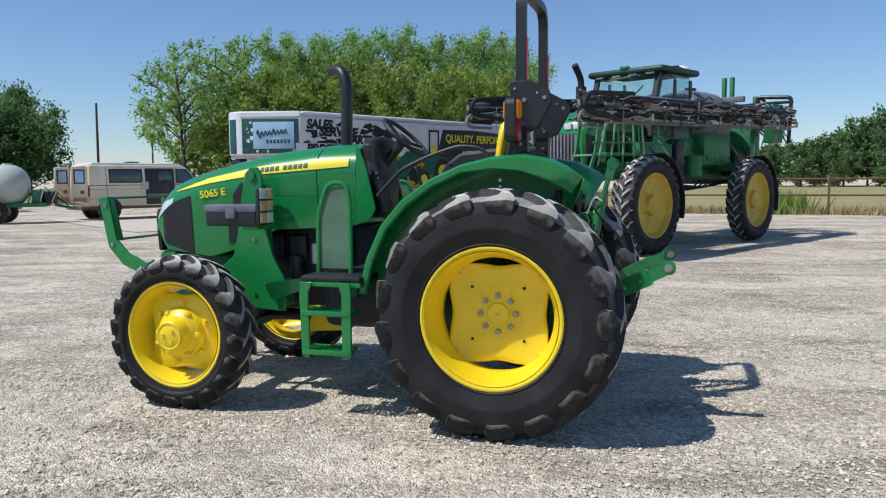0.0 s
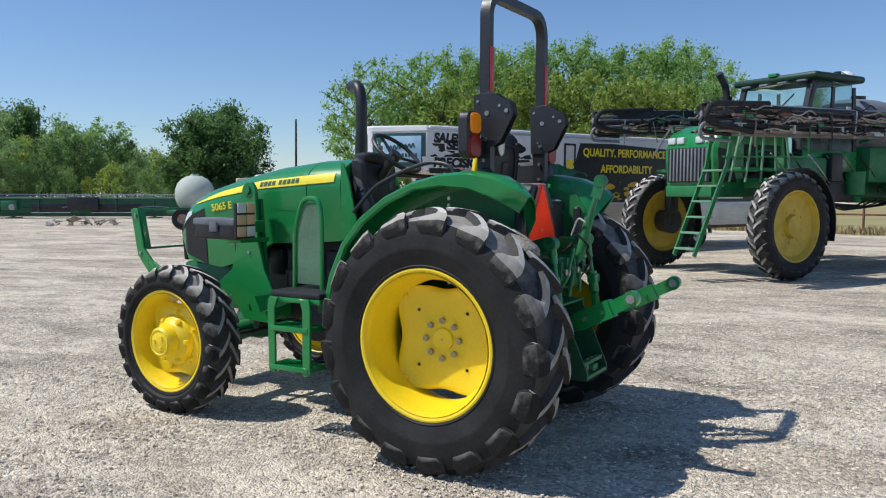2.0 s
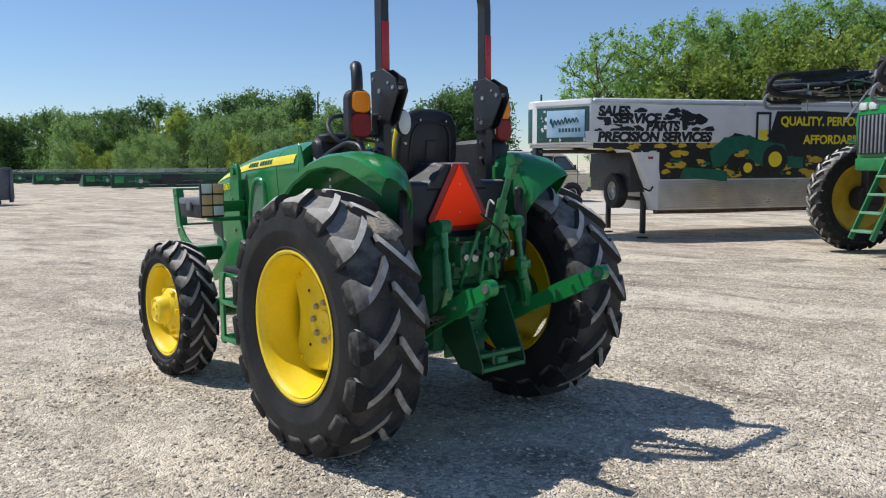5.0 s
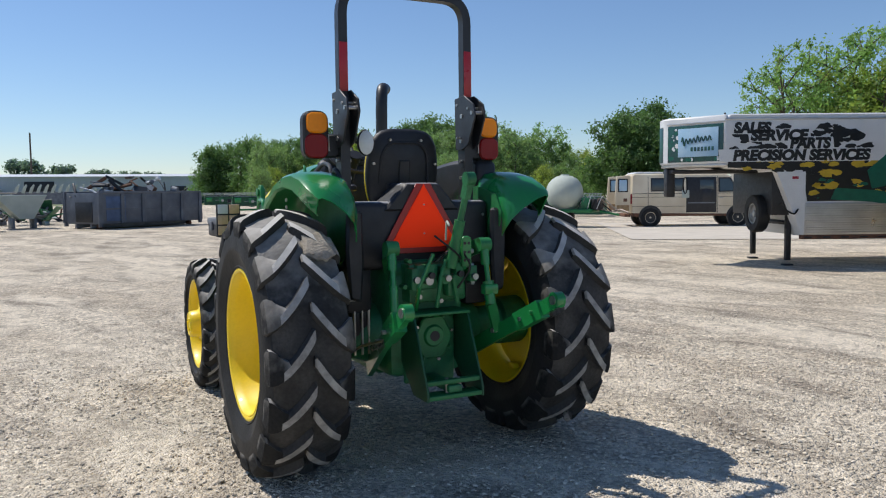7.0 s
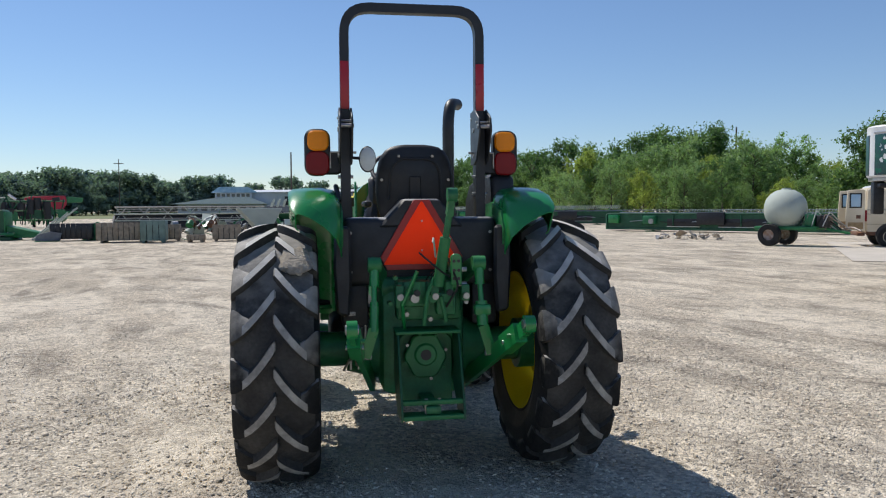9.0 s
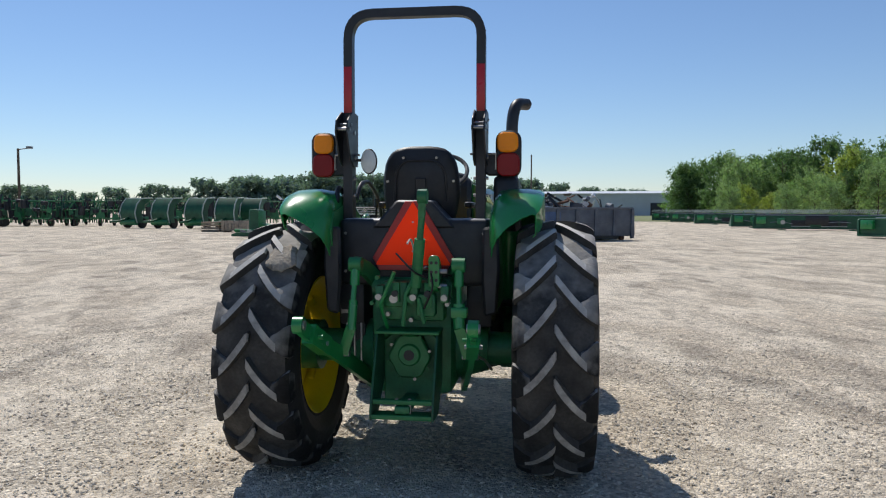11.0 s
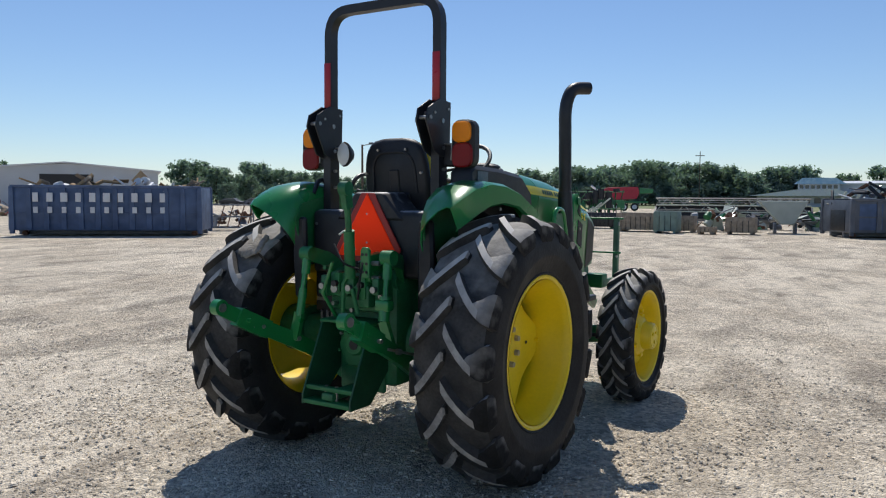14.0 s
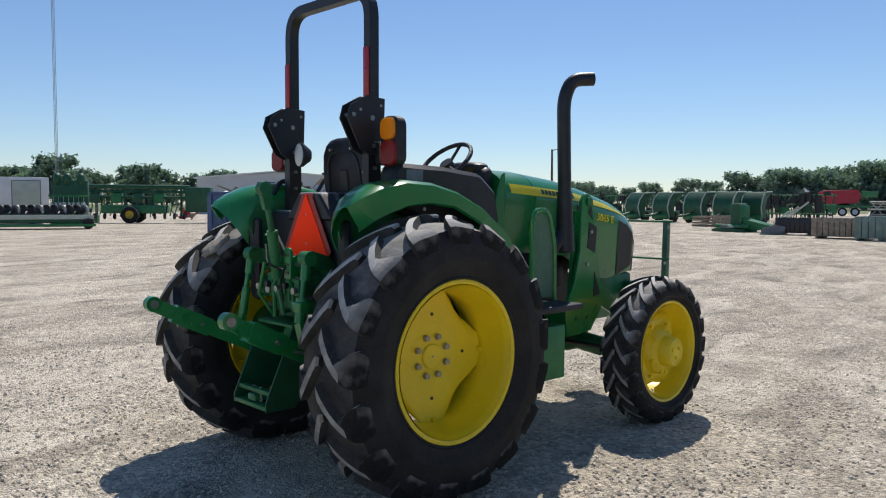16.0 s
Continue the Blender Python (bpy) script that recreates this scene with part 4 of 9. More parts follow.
for k in range(6):
    part("bellows_rib", cyl((-0.235, 1.005 - 0.012 * k, 1.55 - 0.03 * k), (-0.150, 1.005 - 0.012 * k, 1.56 - 0.03 * k), 0.008, seg=6), STEEL, tractor)


def rounded(cx, cz, w, hgt, r):
    """Outline of a rectangle with round corners."""
    return [(cx + sx * (w / 2 - r) + r * math.cos(radians(a)), cz + sz * (hgt / 2 - r) + r * math.sin(radians(a)))
            for sx, sz, a0 in ((1, 1, 0), (-1, 1, 90), (-1, -1, 180), (1, -1, 270)) for a in range(a0, a0 + 91, 18)]


part("grab_loop", tube([(-0.43, 0.92, 1.40), (-0.41, 0.76, 1.57), (-0.40, 0.56, 1.66), (-0.40, 0.36, 1.72), (-0.41, 0.20, 1.70), (-0.42, 0.14, 1.60)], 0.013, 10, bend=0.06), BLACK, tractor, "black grab loop on the fender")
part("grab_loop", tube([(-0.45, 0.02, 1.58), (-0.47, -0.04, 1.665), (-0.475, -0.10, 1.665), (-0.46, -0.16, 1.58)], 0.014, 10, bend=0.05), BLACK, tractor, "black grab loop on the fender")
# roll bar
RX = -0.022
for s in (-1, 1):
    part("lower_post", tube([(RX + s * 0.393, -0.045, 0.95), (RX + s * 0.393, -0.045, 2.08)], 0.03, flat=(0.055, 0.085)), BLACK, tractor, "black lower roll bar post")
    hinge = plate([(0.02, 2.10), (-0.10, 2.11), (-0.215, 2.05), (-0.235, 1.98), (-0.15, 1.82), (-0.08, 1.79), (0.01, 1.79)], "x", RX + s * 0.360 - 0.005, RX + s * 0.360 + 0.005, bev=0.002)
    plate([(0.02, 2.10), (-0.10, 2.11), (-0.215, 2.05), (-0.235, 1.98), (-0.15, 1.82), (-0.08, 1.79), (0.01, 1.79)], "x", RX + s * 0.426 - 0.005, RX + s * 0.426 + 0.005, bm=hinge, bev=0.002)
    hg = part("fold_hinge", hinge, BLACK, tractor, "black folding hinge plates")
    for y, z, r in ((-0.07, 1.99, 0.014), (-0.195, 2.0, 0.012), (-0.06, 1.84, 0.012), (-0.01, 2.06, 0.008), (-0.15, 2.03, 0.008), (-0.05, 1.72, 0.010), (-0.05, 1.62, 0.010)):
        part("hinge_bolt", cyl((RX + s * 0.350, y, z), (RX + s * 0.437, y, z), r, seg=10), STEEL, hg, "bright steel hinge bolt")
    part("latch_pin", tube([(RX + s * 0.33, -0.05, 1.86), (RX + s * 0.48, -0.05, 1.86), (RX + s * 0.48, -0.05, 1.77)], 0.007, 8), STEEL, hg, "steel latch pin")
    part("red_band", box(RX + s * 0.393 - 0.024, RX + s * 0.393 + 0.024, -0.0835, -0.0785, 2.105, 2.375, 0.001), REDTAPE, tractor, "faded red reflective band")
hoop = tube([(RX - 0.393, -0.045, 2.04), (RX - 0.393, -0.045, 2.683), (RX + 0.393, -0.045, 2.683), (RX + 0.393, -0.045, 2.04)], 0.03, flat=(0.052, 0.062), bend=0.15, smooth_n=7)
part("roll_bar", hoop, BLACK, tractor, "black folding roll bar hoop")
for s in (-1, 1):
    lx = RX + s * 0.552
    hb = plate(rounded(lx, 1.860, 0.148, 0.268, 0.052), "y", -0.055, 0.015, bev=0.010)
    tl = part("tail_light", hb, PLASTIC, tractor, "black tail light housing")
    part("amber_lens", plate(rounded(lx - s * 0.004, 1.926, 0.122, 0.116, 0.036), "y", -0.068, -0.04, bev=0.008), AMBER, tl, "amber turn signal lens")
    part("red_lens", plate(rounded(lx, 1.798, 0.132, 0.136, 0.040), "y", -0.066, -0.04, bev=0.008), REDLENS, tl, "dark red tail lens")
    part("lamp_housing", plate(rounded(lx - s * 0.065, 1.80, 0.15, 0.13, 0.03), "y", -0.045, 0.03, bev=0.010), PLASTIC, tl)
    part("front_amber_lens", box(lx - 0.045, lx + 0.045, 0.008, 0.026, 1.862, 1.968, 0.010, 3), AMBER, tl)
    part("light_bracket", box(min(s * 0.40, s * 0.50), max(s * 0.40, s * 0.50), -0.04, 0.0, 1.83, 1.865, 0.006), STEEL, tl)
wl = lathe([(0.001, 0.0), (0.055, 0.006), (0.062, 0.015), (0.058, 0.03), (0.03, 0.08), (0.001, 0.085)], 28)
OVAL = Matrix.Translation((-0.290, -0.085, 1.82)) @ Matrix.Diagonal((0.80, 1, 1.22, 1)) @ pose(0, 0, 0, 0, 0, 90)
wl.transform(OVAL)
lamp = part("work_lamp", wl, [PLASTIC], tractor, "oval rear work lamp")
ws = lathe([(0.001, -0.006), (0.04, -0.003), (0.056, 0.003), (0.050, 0.012), (0.001, 0.012)], 28)
ws.transform(Matrix.Translation((0, -0.003, 0)) @ OVAL)
part("lamp_lens", ws, LAMPGLASS, lamp, "frosted pale lens")
part("lamp_arm", tube([(-0.40, -0.045, 1.83), (-0.34, -0.02, 1.83), (-0.290, -0.02, 1.81)], 0.009, 8), BLACK, lamp)

# exhaust
ex = tube([(0.20, 1.30, 1.14), (0.42, 1.36, 1.16), (0.475, 1.53, 1.30), (0.47, 1.54, 1.60), (0.468, 1.52, 2.23), (0.495, 1.57, 2.365), (0.575, 1.70, 2.375)], 0.046, 18, bend=0.09, smooth_n=6)
part("exhaust_pipe", ex, BLACK, tractor, "black vertical exhaust stack with curved tip")
part("muffler_base", cyl((0.475, 1.545, 1.20), (0.47, 1.54, 1.62), 0.066, 0.050, 20, bev=0.01), BLACK, tractor)
part("exhaust_bracket", box(0.28, 0.46, 1.52, 1.56, 1.30, 1.34, 0.006), BLACK, tractor)

# loader mounting brackets
for s in (-1, 1):
    br = plate([(1.62, 0.60), (1.90, 0.62), (2.06, 0.82), (1.98, 1.10), (1.93, 1.42), (1.90, 1.56), (1.86, 1.60), (1.81, 1.60), (1.775, 1.55), (1.76, 1.20), (1.70, 0.98), (1.60, 0.80)], "x", s * 0.415, s * 0.445, bev=0.004)
    plate([(1.70, 0.62), (1.83, 0.62), (1.86, 1.48), (1.78, 1.48)], "x", s * 0.36, s * 0.385, bm=br, bev=0.003)
    box(min(s * 0.20, s * 0.43), max(s * 0.20, s * 0.43), 1.66, 1.92, 0.62, 0.80, 0.015, bm=br)
    lb = part("loader_bracket", br, GREEN, tractor, "green loader mounting bracket")
    part("bracket_gusset", plate([(1.93, 0.84), (2.30, 0.66), (2.36, 0.72), (1.96, 1.02)], "x", s * 0.40, s * 0.43, bev=0.004), GREEN, lb)
    part("bracket_hook", cyl((s * 0.40, 1.85, 1.545), (s * 0.46, 1.85, 1.545), 0.032, seg=16), GREEN_DULL, lb)
    for y, z in ((1.72, 0.72), (1.85, 0.72), (1.84, 1.1), (1.88, 1.33)):
        part("bracket_bolt", cyl((s * 0.44, y, z), (s * 0.456, y, z), 0.014, seg=6), STEEL if z > 1 else GREEN_DULL, lb)
    if s > 0:
        part("bracket_window", plate([(1.84, 1.22), (1.93, 1.18), (1.95, 1.36), (1.86, 1.40)], "x", 0.444, 0.449), DARK, lb)
        part("bracket_window", plate([(1.92, 0.86), (2.0, 0.88), (1.93, 1.04)], "x", 0.444, 0.449), DARK, lb)
        part("bracket_window", plate([(1.85, 1.46), (1.90, 1.42), (1.875, 1.54)], "x", 0.444, 0.449), DARK, lb)
# warning reflector panel and toolbox on the left bracket
rp = box(-0.825, -0.650, 1.575, 1.600, 1.222, 1.458, 0.006)
AMBERPALE = mat("amber_pale_lens", (0.62, 0.42, 0.24), 0.3)
pan = part("reflector_panel", rp, PLASTIC, tractor, "black framed panel of small reflectors")
for i in range(2):
    for j in range(3):
        part("reflector", box(-0.816 + 0.083 * i, -0.742 + 0.083 * i, 1.565, 1.577, 1.235 + 0.078 * j, 1.302 + 0.078 * j, 0.004), [LAMPGLASS, AMBERPALE, AMBERPALE][j if i else (j + 1) % 3], pan, "small framed reflector")
tb = part("toolbox", box(-0.815, -0.665, 1.602, 1.985, 1.214, 1.345, 0.02, 3), PLASTIC, tractor, "black plastic toolbox bolted to the bracket")
part("toolbox_lid", box(-0.820, -0.660, 1.602, 1.990, 1.305, 1.354, 0.012), GREY, tb, "grey steel toolbox lid")
part("toolbox_latch", box(-0.832, -0.815, 1.75, 1.82, 1.265, 1.33, 0.005), GREY, tb)
part("toolbox_arm", box(-0.70, -0.43, 1.66, 1.78, 1.185, 1.213, 0.006), GREEN, tractor, "green arm under the toolbox")
part("toolbox_arm", box(-0.665, -0.43, 1.70, 1.76, 1.25, 1.33, 0.006), GREEN, tractor, "green arm beside the toolbox")

# front guard
for s in (-1.04, 0.86):
    g = plate([(3.105, 1.395), (3.150, 1.395), (3.135, 0.80), (3.085, 0.80)], "x", s * 0.338, s * 0.392, bev=0.003) if s > 0 else plate([(3.095, 1.395), (3.145, 1.395), (3.175, 1.38), (3.10, 1.02), (2.98, 0.89), (2.80, 0.82), (2.76, 0.90), (2.93, 0.98), (3.03, 1.08)], "x", s * 0.372, s * 0.392, bev=0.003)
    if s < 0:
        plate([(3.09, 1.395), (3.10, 1.395), (3.03, 1.07), (3.015, 1.07)], "x", s * 0.33, s * 0.375, bm=g)
    else:
        box(0.30, 0.335, 2.75, 3.13, 0.79, 0.85, 0.01, bm=g)
    # right arm is paler: the sun's glint on it is put into its paint
    gp = part("guard_arm", g, GREEN if s < 0 else DUSTY_GLINT_GREEN, tractor, "green front guard arm" if s < 0 else "front guard arm in pale green for sun glint")
    for z in (1.34, 1.33, 1.04):
        part("guard_bolt", cyl((s * 0.39, 3.11 if z > 1.1 else 3.06, z), (s * 0.402, 3.11 if z > 1.1 else 3.06, z), 0.014, seg=8), STEEL, gp)
    part("guard_foot", box(min(s * 0.15, s * 0.385), max(s * 0.15, s * 0.385), 2.72, 2.86, 0.78, 0.90, 0.01), GREEN_DULL, gp)
for y, z in ((3.11, 1.385), (3.06, 1.075)):
    part("guard_crossbar", cyl((-0.38, y, z), (0.38, y, z), 0.009, seg=8), GREEN_DULL, tractor)

# steps, handrails and side boxes
for s in (-1, 1):
    st = part("step_frame", plate([(1.21, 0.87), (1.28, 0.87), (1.295, 0.845), (1.30, 0.80), (1.29, 0.40), (1.28, 0.385), (1.235, 0.385), (1.24, 0.80)], "x", s * 0.838, s * 0.818, bev=0.004), GREEN, tractor, "green step side frame") if s < 0 else None
    if s < 0:
        part("step_frame", plate([(0.955, 0.87), (1.04, 0.87), (1.01, 0.80), (1.012, 0.385), (0.975, 0.385), (0.95, 0.40), (0.945, 0.80)], "x", -0.838, -0.818, bev=0.004), GREEN, tractor, "green step side frame")
        for z in (0.655, 0.405):
            t = bmesh.new()
            for x in (-0.836, -0.668):
                box(x - 0.008, x + 0.008, 0.965, 1.285, z, z + 0.034, 0.004, bm=t)
            for y in (0.97, 1.28):
                box(-0.842, -0.66, y - 0.008, y + 0.008, z, z + 0.034, 0.004, bm=t)
            sp = part("step_tread", t, GREEN, tractor, "green step tread frame")
            for k in range(9):
                part("tread_slat", box(-0.832, -0.672, 0.995 + 0.032 * k, 1.006 + 0.032 * k, z + 0.016, z + 0.032, 0.002), GREEN, sp)
            for x in (-0.79, -0.75, -0.71):
                part("tread_bar", box(x - 0.005, x + 0.005, 0.976, 1.274, z + 0.012, z + 0.026, 0.002), GREEN, sp)
        part("platform_step", box(-0.80, -0.44, 0.90, 1.31, 0.865, 0.905, 0.012), PLASTIC, tractor, "black rubber platform step")
        part("platform_edge", box(-0.805, -0.44, 0.895, 1.315, 0.835, 0.866, 0.008), GREEN, tractor)
        part("step_brace", plate([(1.36, 0.86), (1.75, 0.80), (1.70, 0.68), (1.40, 0.78)], "x", -0.50, -0.47, bev=0.003), GREEN, tractor)
    hr = tube([(s * 0.60, 1.275, 0.90), (s * 0.60, 1.270, 1.28), (s * 0.60, 1.20, 1.49), (s * 0.60, 1.065, 1.49), (s * 0.60, 1.045, 1.36), (s * 0.60, 1.045, 0.90)], 0.016, 10, bend=0.06)
    h = part("handrail", hr, GREEN, tractor, "green looped handrail")
    part("handrail_plate", plate([(1.06, 0.93), (1.262, 0.93), (1.255, 1.28), (1.195, 1.46), (1.075, 1.46), (1.06, 1.34)], "x", s * 0.594, s * 0.600, bev=0.001), DUSTY_GLINT_GREEN, h, "dusty green infill plate")
    part("cab_floor_bracket", box(min(s * 0.22, s * 0.56), max(s * 0.22, s * 0.56), 1.02, 1.12, 0.74, 0.87, 0.01), CAST, tractor)
part("right_platform", box(0.44, 0.82, 0.80, 1.30, 0.865, 0.905, 0.012), PLASTIC, tractor, "black rubber platform step")
part("fuel_box", box(0.44, 0.82, 0.70, 1.115, 0.46, 0.79, 0.012), GREEN_DULL, tractor, "green steel side box")
part("fuel_tank", box(-0.50, -0.22, 0.60, 1.30, 0.52, 0.83, 0.06, 3), PLASTIC, tractor, "black plastic fuel tank")
part("fuel_tank_right", box(0.22, 0.46, 0.45, 1.0, 0.50, 0.84, 0.06, 3), PLASTIC, tractor)
# added yellow plate stands in for the far front wheel's disc seen below
part("yellow_wheel_stand_in", plate([(1.30, 0.42), (1.62, 0.40), (1.58, 0.52), (1.40, 0.55)], "x", -0.12, 0.16, bev=0.006), YELLOW, tractor, "yellow plate added for the far wheel disc")

# three-point hitch, drawbar frame, hydraulics
for s in (-1, 1):
    k = 0.42 if s > 0 else 0.437
    lk = tube([(s * 0.27, -0.02, 0.50), (s * 0.35, -0.42, 0.715), (s * (k - 0.02), -0.77, 0.885)], 0.03, flat=(0.032, 0.085))
    lower = part("lower_link", lk, GREEN, tractor, "green lower lift link")
    d = Vector((s * 0.02, -0.14, 0.08)).normalized()
    part("link_sleeve", tube([(s * (k - 0.04), -0.63, 0.815), (s * (k - 0.014), -0.83, 0.912)], 0.03, flat=(0.062, 0.100)), GREEN, lower)
    end = tube([(s * (k - 0.016), -0.81, 0.902), (s * k, -0.935, 0.968)], 0.03, flat=(0.028, 0.075))
    cyl((s * (k - 0.025), -0.94, 0.971), (s * (k + 0.025), -0.94, 0.971), 0.043, seg=20, bm=end)
    part("link_end", end, GREEN, lower)
    part("ball_socket", cyl((s * (k - 0.032), -0.94, 0.971), (s * (k + 0.032), -0.94, 0.971), 0.024, seg=16), STEEL, lower, "bright steel ball")
    for j in (0.25, 0.75):
        part("link_bolt", cyl((s * (k - 0.072), -0.63 - 0.2 * j, 0.815 + 0.097 * j), (s * (k + 0.02), -0.63 - 0.2 * j, 0.815 + 0.097 * j), 0.012, seg=8), STEEL if j < 0.5 else GREEN, lower)
    arm = tube([(s * 0.20, -0.16, 1.10), (s * 0.262, -0.28, 1.20), (s * 0.285, -0.40, 1.235)], 0.03, flat=(0.04, 0.085))
    cyl((s * 0.250, -0.41, 1.235), (s * 0.320, -0.41, 1.235), 0.040, seg=16, bm=arm)
    part("lift_arm", arm, GREEN_DULL, tractor, "green rockshaft lift arm")
    rod = tube([(s * 0.285, -0.415, 1.235), (s * 0.297, -0.47, 0.90)], 0.015, 10)
    cyl((s * 0.285, -0.412, 1.25), (s * 0.289, -0.428, 1.12), 0.026, bm=rod)
    blobs = [((s * 0.262, -0.41, 1.255), 0.020), ((s * 0.308, -0.41, 1.255), 0.020)]
    for c, r in blobs:
        cyl((c[0] - 0.012, c[1], c[2]), (c[0] + 0.012, c[1], c[2]), r, seg=14, bm=rod)
    if s > 0:
        cyl((s * 0.292, -0.447, 1.03), (s * 0.297, -0.468, 0.90), 0.033, 0.030, bm=rod)
        box(s * 0.295 - 0.045, s * 0.295 + 0.045, -0.49, -0.43, 0.955, 1.015, 0.012, bm=rod)
    else:
        cyl((s * 0.291, -0.445, 1.04), (s * 0.297, -0.468, 0.88), 0.024, bm=rod)
    tube([(s * 0.297, -0.47, 0.90), (s * 0.345, -0.46, 0.745)], 0.02, flat=(0.055, 0.028), bm=rod)
    part("lift_rod", rod, GREEN, tractor, "green lift rod with turnbuckle")
    part("lift_pin", cyl((s * 0.31, -0.455, 0.745), (s * 0.40, -0.455, 0.745), 0.016, seg=10), STEEL, tractor)
    part("sway_chain", tube([(s * 0.44, -0.06, 0.60), (s * 0.42, -0.30, 0.70), (s * 0.39, -0.56, 0.775)], 0.008, 6), STEEL, tractor, "steel stabiliser chain")
part("rockshaft", cyl((-0.23, -0.20, 1.09), (0.23, -0.20, 1.09), 0.06, seg=20), CAST, tractor)
valve = box(-0.16, 0.20, -0.36, -0.22, 0.92, 1.14, 0.02)
box(-0.13, 0.0, -0.40, -0.30, 1.0, 1.14, 0.015, bm=valve)
box(0.05, 0.16, -0.42, -0.30, 0.95, 1.08, 0.02, bm=valve)
part("hydraulic_housing", valve, CAST, tractor)
part("top_link_bracket", plate([(-0.22, 1.05), (-0.42, 1.10), (-0.44, 1.24), (-0.30, 1.26), (-0.22, 1.18)], "x", 0.125, 0.17, bev=0.004), GREEN, tractor)
for z in (1.12, 1.20):
    part("bracket_pin", cyl((0.12, -0.40, z), (0.22, -0.40, z), 0.014, seg=10), STEEL, tractor)
tl = tube([(0.055, -0.45, 1.12), (0.088, -0.50, 1.38)], 0.030, 14)
for k, (a, b, c) in enumerate((((0.02, -0.50, 1.355), (0.03, -0.45, 1.385), (0.05, -0.40, 1.27)), ((-0.05, -0.46, 1.30), (0.06, -0.52, 1.20), (0.13, -0.43, 1.16)), ((0.12, -0.40, 1.26), (0.16, -0.50, 1.12), (0.10, -0.44, 1.00)))):
    part("hitch_cable", tube([a, b, c], 0.006, 6, bend=0.04), (DRUM, RUBBER, RUBBER)[k], tractor, "thin cable at the hitch")
for k in range(9):
    u = k / 8
    c = Vector((-0.385, -0.38 - 0.34 * u, 0.70 + 0.11 * u + 0.03 * u * u))
    link = tube([(0.0, 0.024 * math.cos(radians(a)), 0.012 * math.sin(radians(a))) for a in range(0, 361, 45)], 0.0055, 6)
    link.transform(Matrix.Translation(c) @ pose(0, 0, 0, 162, 0, 0) @ pose(0, 0, 0, 0, 90 * (k % 2), 0) @ Matrix.Rotation(radians(90 * (k % 2)), 4, "Y"))
    part("chain_link", link, STEEL, tractor)
topl = part("top_link", tl, GREEN_DULL, tractor, "green top link stowed upright")
part("top_link_screw", tube([(0.087, -0.50, 1.37), (0.104, -0.535, 1.51)], 0.018, 10), CAST, topl)
te = tube([(0.103, -0.532, 1.50), (0.112, -0.56, 1.60)], 0.025, flat=(0.034, 0.055))
cyl((0.088, -0.562, 1.605), (0.138, -0.562, 1.605), 0.038, seg=16, bm=te)
part("top_link_end", te, CAST, topl)
part("lever_rod", tube([(-0.02, -0.42, 0.90), (0.0, -0.44, 1.08), (0.04, -0.42, 1.16)], 0.012, 8), GREEN_DULL, tractor)
part("lever_rod", tube([(0.10, -0.44, 0.92), (0.07, -0.45, 1.06)], 0.012, 8), GREEN_DULL, tractor)
for k, x in enumerate((-0.07, 0.03, 0.09)):
    part("hydraulic_coupler", cyl((x, -0.44, 1.05), (x, -0.35, 1.05), 0.024, seg=14), STEEL if k == 0 else GREEN_DULL, tractor, "hydraulic coupler")
for k in range(3):
    part("hydraulic_hose", tube([(0.0 + 0.02 * k, -0.30, 1.12), (0.03 + 0.03 * k, -0.40, 1.20 + 0.015 * k), (0.14, -0.34, 1.19 + 0.01 * k), (0.24, -0.24, 1.16)], 0.004, 6, bend=0.06), STEEL if k else RUBBER, tractor)
for x in (-0.163, 0.170):
    part("pto_guard_side", plate([(-0.24, 0.86), (-0.43, 0.86), (-0.60, 0.47), (-0.60, 0.42), (-0.42, 0.42), (-0.24, 0.60)], "x", x - 0.006, x + 0.006, bev=0.002), HEADGREEN, tractor, "green steel guard plate")
part("pto_guard_top", box(-0.175, 0.182, -0.44, -0.22, 0.855, 0.872, 0.006), GREEN_DULL, tractor)
part("drawbar_support", box(-0.157, 0.164, -0.60, -0.50, 0.425, 0.450, 0.005), GREEN_DULL, tractor)
part("drawbar_support", box(-0.157, 0.164, -0.575, -0.535, 0.50, 0.525, 0.005), GREEN_DULL, tractor)
part("drawbar", box(-0.035, 0.045, -0.59, 0.3, 0.455, 0.495, 0.008), CAST, tractor)
for x in (-0.03, 0.04):
    part("drawbar_pin", cyl((x, -0.55, 0.43), (x, -0.55, 0.53), 0.010, seg=8), STEEL, tractor)
ph = plate([((0.112 + 0.006 * math.cos(6 * a)) * math.cos(a), 0.715 + (0.125 + 0.006 * math.cos(6 * a)) * math.sin(a)) for a in [2 * math.pi * k / 48 for k in range(48)]], "y", -0.335, -0.26, bev=0.008)
part("pto_housing", ph, GREEN_DULL, tractor, "green lobed take-off cover")
part("pto_collar", cyl((0.0, -0.334, 0.725), (0.0, -0.352, 0.725), 0.064, 0.058, 28, bev=0.004), GREEN_DULL, tractor)
part("pto_shaft", cyl((0.0, -0.350, 0.725), (0.0, -0.3545, 0.725), 0.030, seg=20), PLASTIC, tractor, "dark take-off opening")
part("rear_cover", plate([(-0.155, 0.45), (0.16, 0.45), (0.165, 0.80), (0.10, 0.86), (-0.08, 0.86), (-0.16, 0.80)], "y", -0.275, -0.25, bev=0.008), CAST, tractor)
